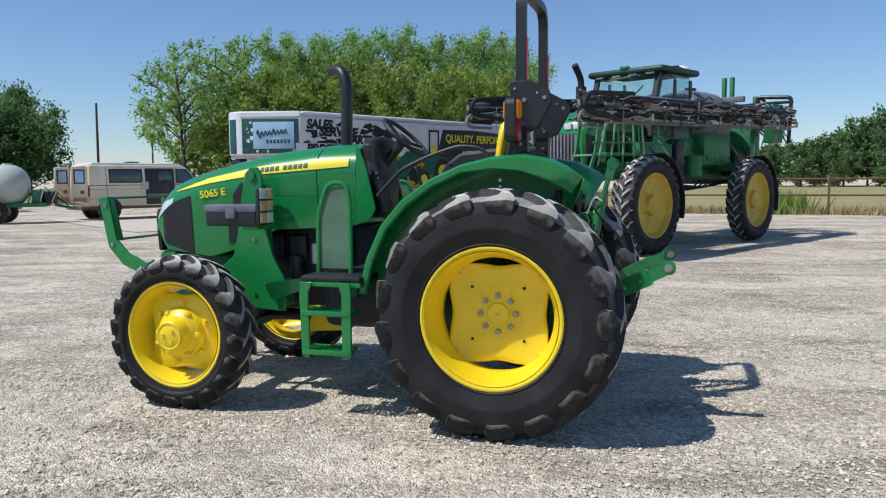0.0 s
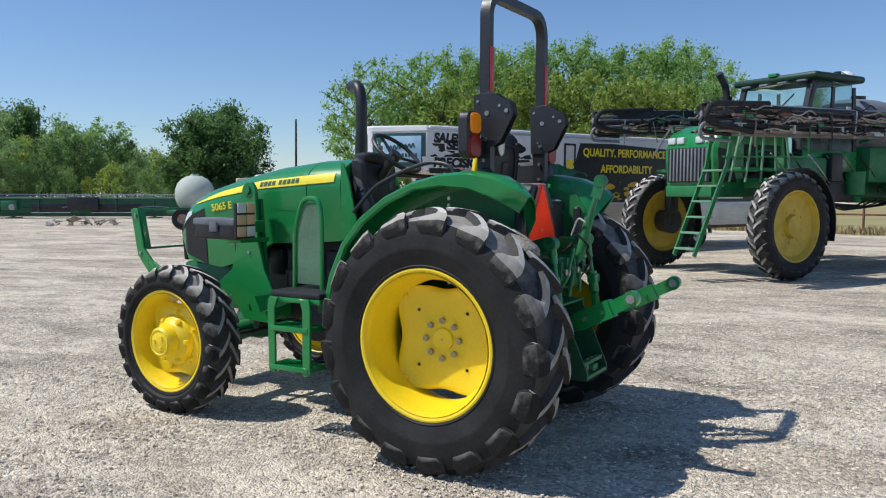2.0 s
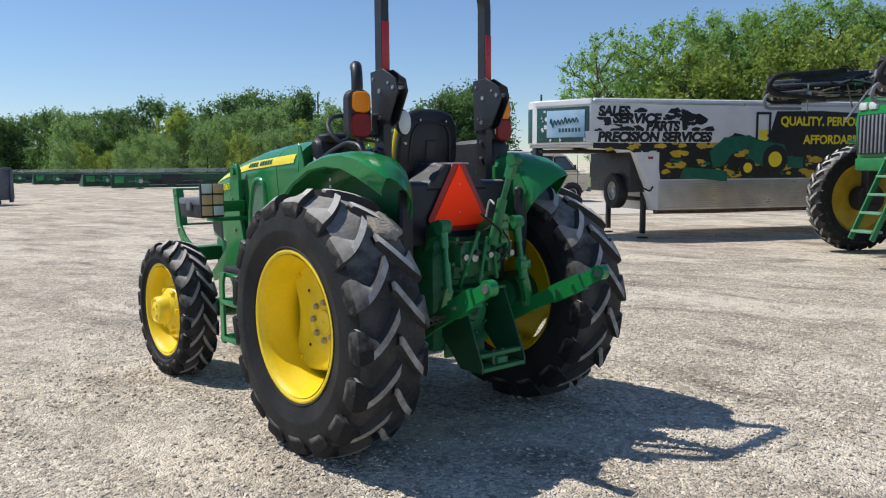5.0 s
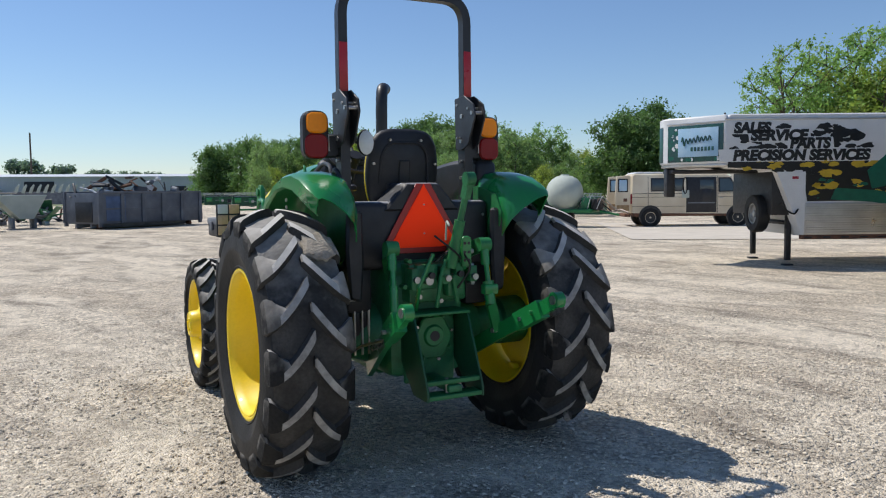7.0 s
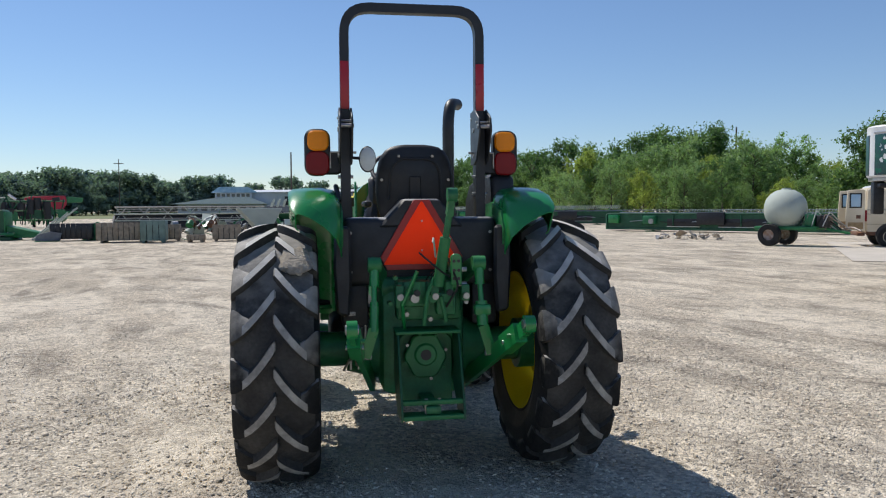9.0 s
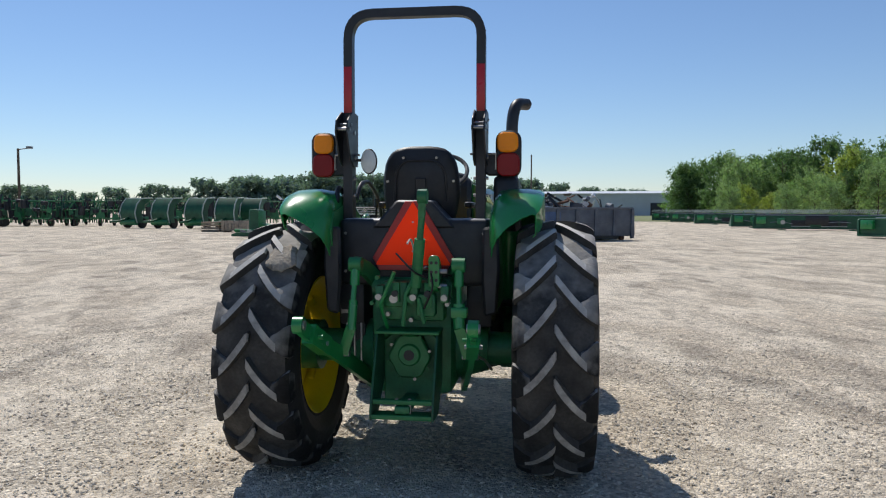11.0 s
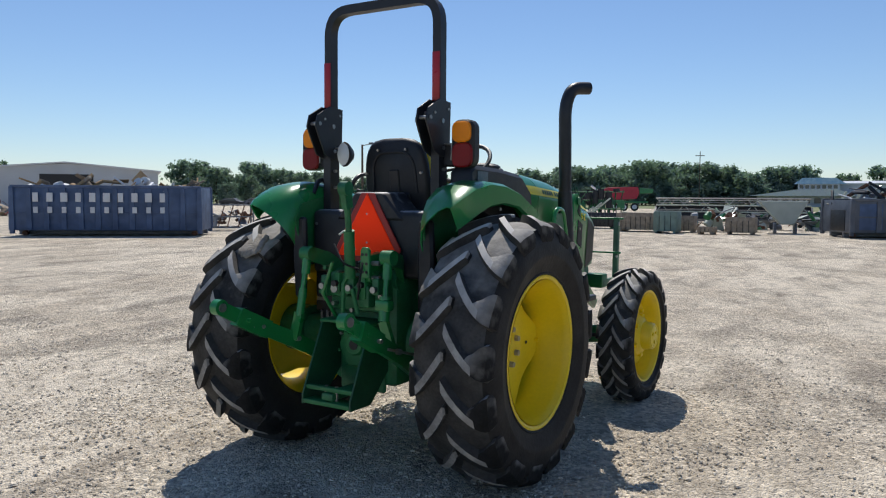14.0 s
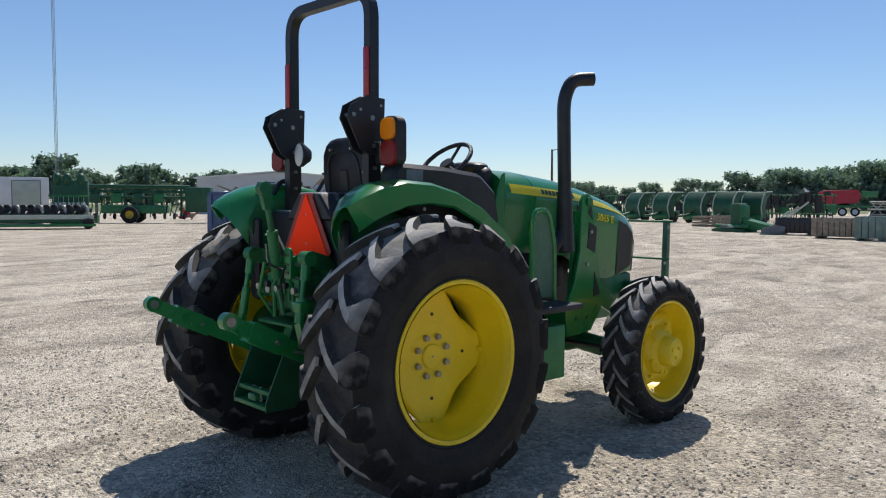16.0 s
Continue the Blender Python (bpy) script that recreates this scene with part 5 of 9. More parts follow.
for k in range(8):
    a = 2 * math.pi * k / 8
    part("cover_bolt", cyl((0.118 * math.cos(a + 0.26), -0.325, 0.715 + 0.130 * math.sin(a + 0.26)), (0.118 * math.cos(a + 0.26), -0.342, 0.715 + 0.130 * math.sin(a + 0.26)), 0.009, seg=6), GREEN_DULL if k % 3 else STEEL, tractor)
part("remote_hose_rack", box(-0.42, -0.30, -0.14, -0.02, 0.72, 0.92, 0.01), BLACK, tractor)
for x in (-0.405, -0.36, -0.32):
    part("hose_line", cyl((x, -0.15, 0.62), (x, -0.15, 0.92), 0.008, seg=6), STEEL, tractor)
part("hose_plate", box(-0.44, -0.37, -0.16, -0.10, 0.925, 0.955, 0.004), STEEL, tractor)

for k, (x, z) in enumerate(((-0.17, 1.16), (-0.11, 0.96), (0.17, 1.14), (0.22, 1.02), (-0.20, 1.02), (0.02, 0.93))):
    part("housing_bolt", cyl((x, -0.40, z), (x, -0.34, z), 0.013, seg=6), STEEL if k % 2 else GREEN_DULL, tractor)
for k, x in enumerate((-0.15, -0.06, 0.04, 0.12, 0.21)):
    part("remote_valve", box(x - 0.022, x + 0.022, -0.43, -0.33, 1.00 + 0.03 * (k % 3), 1.12 + 0.02 * (k % 2), 0.006), GREEN_DULL if k % 2 else CAST, tractor)
    part("valve_cap", cyl((x, -0.455, 1.06 + 0.02 * (k % 2)), (x, -0.42, 1.06 + 0.02 * (k % 2)), 0.018, seg=12), PLASTIC if k % 2 else STEEL, tractor)
part("sensing_rod", tube([(-0.12, -0.36, 0.88), (-0.14, -0.45, 1.02), (-0.06, -0.46, 1.20)], 0.011, 8), GREEN, tractor)
part("top_bracket_plate", plate([(0.125, 1.12), (0.185, 1.12), (0.185, 1.275), (0.17, 1.29), (0.14, 1.29), (0.125, 1.275)], "y", -0.452, -0.430, bev=0.004), GREEN, tractor, "green bracket plate with pin holes")
for x, z in ((0.142, 1.155), (0.168, 1.155), (0.142, 1.20), (0.168, 1.20), (0.142, 1.25), (0.168, 1.25)):
    part("pin_hole", cyl((x, -0.4535, z), (x, -0.448, z), 0.009, seg=10), PLASTIC, tractor)


# ---- ground ----
def sheet(name, pts, z, material, label, category):
    bm = bmesh.new()
    bm.faces.new([bm.verts.new((x, y, z)) for x, y in pts])
    ob = part(name, bm, material, None, smooth=0)
    return tagged(ob, label, category, kind="structure")


def ground_sheet():
    """The yard: a fine, slightly uneven middle that runs out flat to the horizon."""
    bm = bmesh.new()
    xs = np.concatenate([[-2500, -900, -300, -120, -60, -30], np.linspace(-16, 14, 61), [30, 60, 120, 300, 900, 2500]])
    ys = np.concatenate([[-2500, -900, -300, -120, -60, -30], np.linspace(-10, 22, 65), [30, 60, 120, 300, 900, 2500]])
    grid = []
    for y in ys:
        row = []
        for x in xs:
            inside = -15 < x < 13 and -9 < y < 21
            h = 0.010 * noise.noise(Vector((x * 0.5, y * 0.5, 0))) + 0.012 * noise.noise(Vector((x * 0.9, y * 0.25, 5))) if inside else 0
            row.append(bm.verts.new((x, y, h - 0.006)))
        grid.append(row)
    for a, b in zip(grid, grid[1:]):
        for i in range(len(a) - 1):
            bm.faces.new((a[i], a[i + 1], b[i + 1], b[i]))
    return bm


tagged(part("ground", ground_sheet(), GROUND, None), "pale crushed limestone yard with tyre tracks", "ground", kind="structure")


def stones(n, x0, x1, y0, y1, s0, s1, seed, power=2.2):
    """Loose chips as one mesh of small uneven octahedra."""
    rng = np.random.default_rng(seed)
    px, py = rng.normal(x0, x1, n * 2), rng.normal(y0, y1, n * 2)
    drift = np.sin(px * 1.9 + np.sin(py * 0.9) * 1.7) * np.sin(py * 2.3 + np.sin(px * 0.7) * 2.1) + 0.5 * np.sin(px * 0.8 + py * 3.1)
    keep = np.flatnonzero(rng.random(n * 2) < 0.52 + 0.34 * drift)[:n]
    n = len(keep)
    c = np.stack([px[keep], py[keep], np.zeros(n)], 1)
    s = s0 + (s1 - s0) * rng.random(n) ** power
    base = np.array([[1, 0.1, -0.4], [0.1, 1, -0.4], [-1, -0.1, -0.4], [-0.1, -1, -0.4], [0.62, 0.12, 0.62], [0.05, 0.60, 0.72], [-0.60, -0.1, 0.66], [-0.1, -0.62, 0.58]], float)
    v = base[None] * (1 + rng.uniform(-0.30, 0.30, (n, 8, 1))) + rng.uniform(-0.2, 0.2, (n, 8, 3))
    v *= np.array([1.0, 0.8, 0.42])
    a = rng.uniform(0, 6.28, n)
    ca, sa = np.cos(a), np.sin(a)
    vx = v[..., 0] * ca[:, None] - v[..., 1] * sa[:, None]
    vy = v[..., 0] * sa[:, None] + v[..., 1] * ca[:, None]
    v = np.stack([vx, vy, v[..., 2]], -1) * s[:, None, None] + c[:, None]
    v[..., 2] += (s * 0.14)[:, None]
    f = np.array([[0, 1, 5], [0, 5, 4], [1, 2, 6], [1, 6, 5], [2, 3, 7], [2, 7, 6], [3, 0, 4], [3, 4, 7], [4, 5, 6], [4, 6, 7]])
    faces = (f[None] + (np.arange(n) * 8)[:, None, None]).reshape(-1, 3)
    me = bpy.data.meshes.new("gravel")
    me.from_pydata(v.reshape(-1, 3).tolist(), [], faces.tolist())
    me.materials.append(STONE)
    return me


tagged(new("gravel", stones(66000, 1.9, 3.4, 4.6, 3.6, 0.0035, 0.0170, 3, 2.4)), "loose pale limestone chips on the yard", "gravel", kind="stuff")
tagged(new("coarse_gravel", stones(5500, 1.2, 4.5, 5.0, 4.5, 0.009, 0.023, 4, 2.8)), "scattered larger limestone pebbles", "gravel", kind="stuff")


# ---- sprayer behind the tractor ----
def plain_wheel(parent, name, x, y, z, R, W, rim_r, side, tyre_mat=RUBBER, rim_mat=YELLOW_OLD, lugged=True, spin=0):
    """A wheel of a machine or trailer: tyre, dished disc and hub."""
    w = new(name)
    w.parent = parent
    w.matrix_basis = pose(x, y, z, spin, 0, 0)
    if lugged:
        farm_tyre(w, R, W, rim_r, 26, 0.045, 0.05, 0.16, "black lugged tyre")
    else:
        h = W / 2
        part("tyre", lathe([(rim_r, -h * 0.8), (rim_r + 0.03, -h), (R * 0.93, -h), (R, -h * 0.7), (R, h * 0.7), (R * 0.93, h), (rim_r + 0.03, h), (rim_r, h * 0.8)], 36), tyre_mat, w, "black road tyre")
    s = side
    h = W / 2
    d = lathe([(rim_r + 0.01, s * h * 0.82), (rim_r - 0.015, s * h * 0.80), (rim_r * 0.93, s * h * 0.55), (rim_r * 0.86, s * h * 0.35), (rim_r * 0.35, s * h * 0.28), (rim_r * 0.30, s * h * 0.62), (rim_r * 0.16, s * h * 0.66), (0.001, s * h * 0.66)], 36)
    merge(d, lathe([(rim_r + 0.01, -s * h * 0.82), (rim_r * 0.9, -s * h * 0.4), (rim_r * 0.4, -s * h * 0.1), (0.001, -s * h * 0.1)], 36))
    disc = part("rim", d, rim_mat, w, "painted steel rim")
    for k in range(8):
        a = 2 * math.pi * k / 8
        part("wheel_bolt", cyl((s * h * 0.28, rim_r * 0.46 * math.cos(a), rim_r * 0.46 * math.sin(a)), (s * h * 0.36, rim_r * 0.46 * math.cos(a), rim_r * 0.46 * math.sin(a)), rim_r * 0.035, seg=6), rim_mat, disc)
    return w


HEADRAIL = mat("pale_green_rail_and_lit_step", (0.16, 0.36, 0.21), 0.5, var=0.15, scale=8)
sprayer = thing("sprayer", pose(3.75, 17.76, 0, 0, 0, 138.2), "tall green self-propelled sprayer with folded booms", "sprayer")
for sx in (-1, 1):
    for y in (2.25, -2.25):
        plain_wheel(sprayer, "wheel", sx * 1.52, y, 0.95, 0.955, 0.40, 0.62, sx, spin=13 * (y > 0))
        leg = box(sx * 1.20 - 0.09, sx * 1.20 + 0.09, y - 0.12, y + 0.12, 0.85, 1.75, 0.03)
        part("wheel_leg", leg, PLASTIC, sprayer)
        part("hub_motor", cyl((sx * 1.15, y, 0.95), (sx * 1.45, y, 0.95), 0.26, 0.22, 20), PLASTIC, sprayer)
        part("wheel_fender", tube([(sx * 1.52, y + 1.02 * math.cos(radians(a)), 0.95 + 1.02 * math.sin(radians(a))) for a in range(100, 200, 12)], 0.02, flat=(0.44, 0.02)), PLASTIC, sprayer, "black wheel fender")
    part("frame_rail", box(sx * 0.55 - 0.07, sx * 0.55 + 0.07, -3.4, 3.0, 1.45, 1.68, 0.02), GREEN_DULL, sprayer)
for y in (2.25, -2.25):
    part("axle_beam", box(-1.25, 1.25, y - 0.1, y + 0.1, 1.62, 1.80, 0.02), GREEN_DULL, sprayer)
nose = plate([(1.2, 1.65), (3.05, 1.60), (3.12, 2.30), (3.0, 2.62), (2.55, 2.80), (1.2, 2.95)], "x", -0.62, 0.62, bev=0.06)
hoodp = part("engine_hood", nose, GREEN, sprayer, "green sloping engine hood")
part("grille", box(-0.50, 0.50, 3.06, 3.13, 1.72, 2.36, 0.02), PLASTIC, hoodp, "black slatted grille")
for k in range(11):
    part("grille_slat", box(-0.46 + 0.085 * k, -0.42 + 0.085 * k, 3.12, 3.15, 1.74, 2.34, 0.006), GREY, hoodp)
for x in (-0.44, -0.22, 0.22, 0.44):
    part("headlight", box(x - 0.09, x + 0.09, 3.02, 3.11, 2.43, 2.56, 0.03), LAMPGLASS, hoodp, "clear headlight")
part("bumper", box(-0.55, 0.55, 2.95, 3.12, 1.45, 1.66, 0.03), GREEN_DULL, sprayer)
for sx in (-1, 1):
    # flat dark plate paints in the shade of the engine cavity
    opening = part("engine_opening", box(sx * 0.63 - 0.012, sx * 0.63 + 0.012, 1.35, 2.35, 1.78, 2.42, 0.01), PLASTIC, hoodp, "dark plate for the shaded engine side")
    for z in (1.90, 2.05, 2.28):
        part("engine_pipe", tube([(sx * 0.67, 1.4, z), (sx * 0.70, 1.9, z + 0.05), (sx * 0.67, 2.3, z - 0.06)], 0.025, 8, bend=0.1), (CAST, STEEL, RUBBER)[int(z * 20) % 3], opening)
    part("hood_nose_panel", plate([(2.55, 1.72), (3.02, 1.72), (3.06, 2.34), (2.75, 2.30)], "x", sx * 0.63 - 0.008, sx * 0.63 + 0.008, bev=0.004), PLASTIC, hoodp, "black side screen by the grille")
cabm = plate([(-0.75, 1.9), (0.95, 1.9), (1.0, 2.6), (0.62, 3.70), (-0.62, 3.72)], "x", -0.80, 0.80, bev=0.05)
ROOFGREEN = mat("very_dark_green_roof", (0.006, 0.042, 0.024), 0.5, var=0.1)
cab = part("cab", cabm, CABGLASS, sprayer, "tinted glass operator cab")
part("cab_seat", box(-0.26, 0.26, -0.52, -0.30, 2.30, 3.05, 0.06), BLACK, cab, "black operator seat")
part("cab_seat_base", box(-0.28, 0.28, -0.50, 0.10, 1.95, 2.35, 0.05), BLACK, cab)
part("cab_console", box(-0.22, 0.22, 0.50, 0.75, 1.95, 2.70, 0.05), PLASTIC, cab)
part("cab_floor", box(-0.76, 0.76, -0.70, 0.90, 1.92, 1.98, 0.01), PLASTIC, cab)
for sx in (-1, 1):
    part("cab_pillar", tube([(sx * 0.76, 1.02, 2.35), (sx * 0.76, 0.66, 3.68)], 0.05, flat=(0.11, 0.07)), BLACK, cab, "black front cab pillar")
part("wiper_arm", tube([(0.1, 0.93, 2.85), (-0.45, 0.74, 3.45)], 0.014, 6), BLACK, cab)
part("roof_marker", box(-0.10, 0.10, 0.70, 0.82, 3.82, 3.89, 0.02), GREEN, cab, "small green roof marker")
part("cab_roof", box(-0.95, 0.95, -0.80, 0.80, 3.70, 3.84, 0.06, 3), ROOFGREEN, cab, "dark green cab roof")
for k in range(4):
    part("roof_lamp", box(-0.75 + 0.42 * k, -0.55 + 0.42 * k, 0.76, 0.83, 3.66, 3.70, 0.01), GREY, cab)
for sx in (-1, 1):
    for pts in ([(sx * 0.81, 0.99, 2.55), (sx * 0.81, 0.62, 3.60)], [(sx * 0.81, -0.74, 1.9), (sx * 0.81, -0.62, 3.62)], [(sx * 0.81, 0.10, 1.9), (sx * 0.81, 0.05, 3.60)]):
        part("cab_pillar", tube(pts, 0.03, flat=(0.03, 0.09)), BLACK, cab)
    part("cab_skirt", box(sx * 0.82 - 0.02, sx * 0.82 + 0.02, -0.76, 0.96, 1.85, 2.35, 0.01), GREEN, cab)
dish = lathe([(0.001, 0), (0.10, 0.02), (0.16, 0.07), (0.165, 0.09), (0.10, 0.05), (0.001, 0.03)], 20)
dish.transform(Matrix.Translation((-0.55, -0.95, 3.98)) @ pose(0, 0, 0, 0, 55, 30))
part("antenna_dome", dish, WHITE, cab, "white receiver dish")
part("beacon", cyl((-0.45, -0.62, 3.78), (-0.45, -0.62, 3.98), 0.07), BLACK, cab)
part("exhaust_pipe", tube([(1.15, 0.75, 2.5), (1.15, 0.75, 3.72), (1.15, 1.0, 4.02)], 0.075, 12, bend=0.15), BLACK, sprayer, "black exhaust stack")
part("muffler", cyl((1.15, 0.75, 3.0), (1.15, 0.75, 3.55), 0.12), BLACK, sprayer)
tankb = blob(0, -1.9, 2.72, 0.88, 1.15, 0.80, 3.2)
part("solution_tank", tankb, GREY, sprayer, "grey poly solution tank")
part("side_box", box(-1.0, -0.55, -2.25, -0.95, 1.75, 2.45, 0.03), GREEN_DULL, sprayer, "green side panel")
part("side_box", box(-0.98, -0.55, 0.4, 1.7, 1.7, 2.2, 0.04), CAST, sprayer)
part("fuel_tank", box(-0.95, -0.6, -0.6, 0.25, 1.35, 1.85, 0.08), PLASTIC, sprayer)
part("side_box", box(0.55, 0.98, -1.75, -0.45, 1.45, 2.15, 0.04), GREEN, sprayer)
part("rear_frame", box(-1.0, 1.0, -3.6, -3.3, 1.3, 2.9, 0.04), CAST, sprayer)
for x in (0.16, 0.38):
    part("boom_mast", box(x - 0.05, x + 0.05, -4.75, -4.62, 1.4, 4.12, 0.02), GREEN_DULL, sprayer, "green boom lift mast")
part("mast_crosshead", box(-0.2, 0.6, -4.72, -4.60, 3.45, 3.60, 0.02), GREY, sprayer)
part("mast_link", box(-0.5, 0.6, -4.70, -3.4, 1.5, 1.75, 0.03), GREEN_DULL, sprayer)
for k in range(7):
    part("rear_plumbing", tube([(-0.7 + 0.22 * k, -3.5, 2.6 + 0.06 * k), (-0.7 + 0.2 * k, -4.0, 3.2 - 0.05 * k), (-0.6 + 0.2 * k, -4.5, 2.9)], 0.03, 6, bend=0.2), (RUBBER, HOSE, STEEL)[k % 3], sprayer)
for sx in (-1, 1):
    part("boom_end_frame", tube([(sx * 1.5, -4.35, 2.3), (sx * 1.5, -4.45, 3.45), (sx * 0.7, -4.3, 3.5), (sx * 0.7, -4.3, 2.5)], 0.05, 8, bend=0.1), BLACK, sprayer, "black boom hinge frame")
part("plumbing_box", box(-0.95, -0.5, -3.2, -2.6, 1.5, 2.1, 0.05), DARK, sprayer)
part("boom_mast", box(-0.62, -0.48, -4.70, -4.50, 1.6, 3.55, 0.02), GREEN_DULL, sprayer, "green boom lift mast")
rk = random.Random(61)
for k in range(16):
    y, z = -3.3 - 0.085 * k, 2.75 + 0.75 * rk.random()
    part("rear_hose", tube([(-1.2 + 0.5 * rk.random(), y, z - 0.5), (-1.3 + 0.6 * rk.random(), y - 0.1, z), (-1.1 + 0.6 * rk.random(), y - 0.35, z + rk.uniform(-0.15, 0.2)), (-1.25, y - 0.45, z - 0.6)], 0.022, 6, bend=0.15), (RUBBER, HOSE, STEEL, GREEN_DULL)[k % 4], sprayer)
for z in (2.95, 3.3):
    part("rack_bar", box(-1.55, 0.9, -4.48, -4.40, z, z + 0.07, 0.01), BLACK, sprayer)
part("tank_lid", cyl((0, -1.9, 3.48), (0, -1.9, 3.60), 0.25, seg=20), BLACK, sprayer)


def boom(x, y0, y1, z0, tall, tilt):
    """A folded spray boom: stacked lattice trusses with pipes, hoses and nozzle bodies."""
    rng = random.Random(int(x * 10))
    b = part("folded_boom", tube([(x, y0, z0), (x, y1, z0 + 0.02)], 0.03, flat=(0.07, 0.07)), GREY, sprayer, "folded grey lattice spray boom")
    decks = 2 if x < 0 else 1
    for d in range(decks):
        zb = z0 + d * tall / decks
        hh = tall / decks
        for dx, dz, mt in ((0.16, 0.0, HOSE), (0.0, 0.6, STEEL), (0.18, 0.62, HOSE), (0.08, 0.95, GREY), (-0.14, 0.15, HOSE), (-0.16, 0.5, RUBBER)):
            part("boom_chord", tube([(x + dx, y0 + 0.1, zb + dz * hh), (x + dx, y1 - 0.1 - 0.4 * d, zb + dz * hh)], 0.024, 6), mt, b)
        n = 26
        for k in range(n):
            y = y0 + (y1 - y0) * k / n
            e = (y1 - y0) / n
            part("boom_lattice", tube([(x, y, zb), (x + 0.08, y + e / 2, zb + hh * 0.95), (x, y + e, zb)], 0.012, 5), HOSE if k % 3 else GREY, b)
            part("boom_lattice", tube([(x + 0.17, y, zb), (x + 0.17, y + e * 0.5, zb + hh * 0.6), (x + 0.17, y + e, zb)], 0.012, 5), HOSE, b)
            if k % 2 == d:
                part("nozzle_body", box(x - 0.20, x - 0.12, y, y + 0.06, zb + 0.02, zb + 0.16, 0.01), PLASTIC if k % 4 else DRUM, b)
        for k in range(6):
            a, c = zb + hh * (0.1 + 0.15 * k), rng.uniform(-0.16, 0.2)
            part("spray_hose", tube([(x + c + rng.uniform(-0.07, 0.07), y0 + (y1 - y0) * i / 16, a + rng.uniform(-0.06, 0.06)) for i in range(17)], 0.017, 6), (RUBBER, HOSE, STEEL)[k % 3], b)
    for d in range(decks):
        zb = z0 + d * tall / decks
        part("boom_channel", box(x - 0.05, x - 0.02, y0 + 0.2, y1 - 0.3 - 0.4 * d, zb + 0.02, zb + 0.13, 0.006), BLACK, b, "dark steel boom channel")
        part("boom_channel", box(x + 0.03, x + 0.06, y0 + 0.2, y1 - 0.5 - 0.4 * d, zb + 0.15, zb + tall / decks - 0.01, 0.006), PLASTIC, b, "dark steel boom channel")
        for k in range(26):
            y, z = rng.uniform(y0 + 0.2, y1 - 0.5), zb + rng.uniform(0.0, tall / decks)
            w, hgt = rng.uniform(0.02, 0.16), rng.uniform(0.015, 0.07)
            part("boom_bracket", box(x - 0.22, x - 0.19, y - w, y + w, z - hgt / 2, z + hgt / 2, 0.006), (DRUM, CAST, RUST, HOSE, STEEL, PLASTIC)[k % 6], b)
        for k in range(18):
            y, z = rng.uniform(y0 + 0.2, y1 - 1.0), zb + rng.uniform(0.05, tall / decks)
            part("looped_hose", tube([(x - 0.19, y, z), (x - 0.24, y + rng.uniform(0.15, 0.3), z + rng.uniform(-0.12, 0.14)), (x - 0.21, y + 0.45, z + rng.uniform(-0.14, 0.08)), (x - 0.18, y + 0.7, z)], 0.014, 6, bend=0.12), (RUBBER, RUBBER, HOSE, STEEL)[k % 4], b)
    part("hairpin_hose", tube([(x - 0.20, y1 - 1.3, z0 + tall * 0.98), (x - 0.20, y1 + 0.10, z0 + tall * 0.90), (x - 0.20, y1 + 0.22, z0 + tall * 0.35), (x - 0.20, y1 - 0.9, z0 + 0.02)], 0.045, 10, bend=0.22), RUBBER, b, "thick black hose bent back at the boom tip")
    for k in range(10):
        y = y0 + (y1 - y0) * (k + rng.random()) / 10
        part("drop_pipe", tube([(x - 0.18, y, z0 + rng.uniform(0.1, tall)), (x - 0.19, y + rng.uniform(-0.1, 0.1), z0 - rng.uniform(0.02, 0.22))], 0.014, 5), (HOSE, STEEL, PLASTIC, GREEN_DULL)[k % 4], b)
    for k in range(4):
        zt = z0 + tall * (0.35 + 0.2 * k)
        part("boom_end_hose", tube([(x - 0.12 + 0.08 * k, y1 - 0.6, zt), (x - 0.1 + 0.06 * k, y1 + 0.18 - 0.05 * k, zt - 0.02), (x - 0.08, y1 + 0.2 - 0.06 * k, zt - 0.26), (x - 0.1, y1 - 0.5, zt - 0.30)], 0.028, 8, bend=0.16), RUBBER if k % 2 else GREY, b)
    b.matrix_basis = Matrix.Translation((0, y0, z0)) @ pose(0, 0, 0, tilt, 0, 0) @ Matrix.Translation((0, -y0, -z0))
    return b


boom(-1.55, -4.3, 4.5, 2.66, 0.50, -1.2)
boom(1.45, -4.3, 4.1, 3.10, 0.50, -3.3)
for k in range(5):
    part("front_rail", tube([(-1.02, 1.55 + 0.42 * k, 1.72), (-1.03, 1.75 + 0.30 * k, 2.68)], 0.022, 8), HEADRAIL, sprayer, "pale green hand rail")
for z in (1.95, 2.2):
    part("front_rail_bar", tube([(-1.02, 1.1, z), (-1.02, 3.4, z - 0.05)], 0.016, 6), GREEN_DULL, sprayer)
for k in range(10):
    part("plumbing_line", tube([(-0.9 - 0.03 * (k % 3), -3.6 + 0.55 * k, 1.55 + 0.06 * (k % 4)), (-1.0, -3.3 + 0.55 * k, 1.9), (-0.95, -2.9 + 0.55 * k, 2.25)], 0.018, 6, bend=0.1), (RUBBER, HOSE, GREEN_DULL, STEEL)[k % 4], sprayer)
part("valve_box", box(-1.05, -0.7, 0.0, 0.35, 1.75, 2.3, 0.03), PLASTIC, sprayer)
part("chemical_eductor", cyl((-1.0, -0.45, 1.5), (-1.0, -0.45, 1.95), 0.2, seg=16), GREEN_DULL, sprayer)
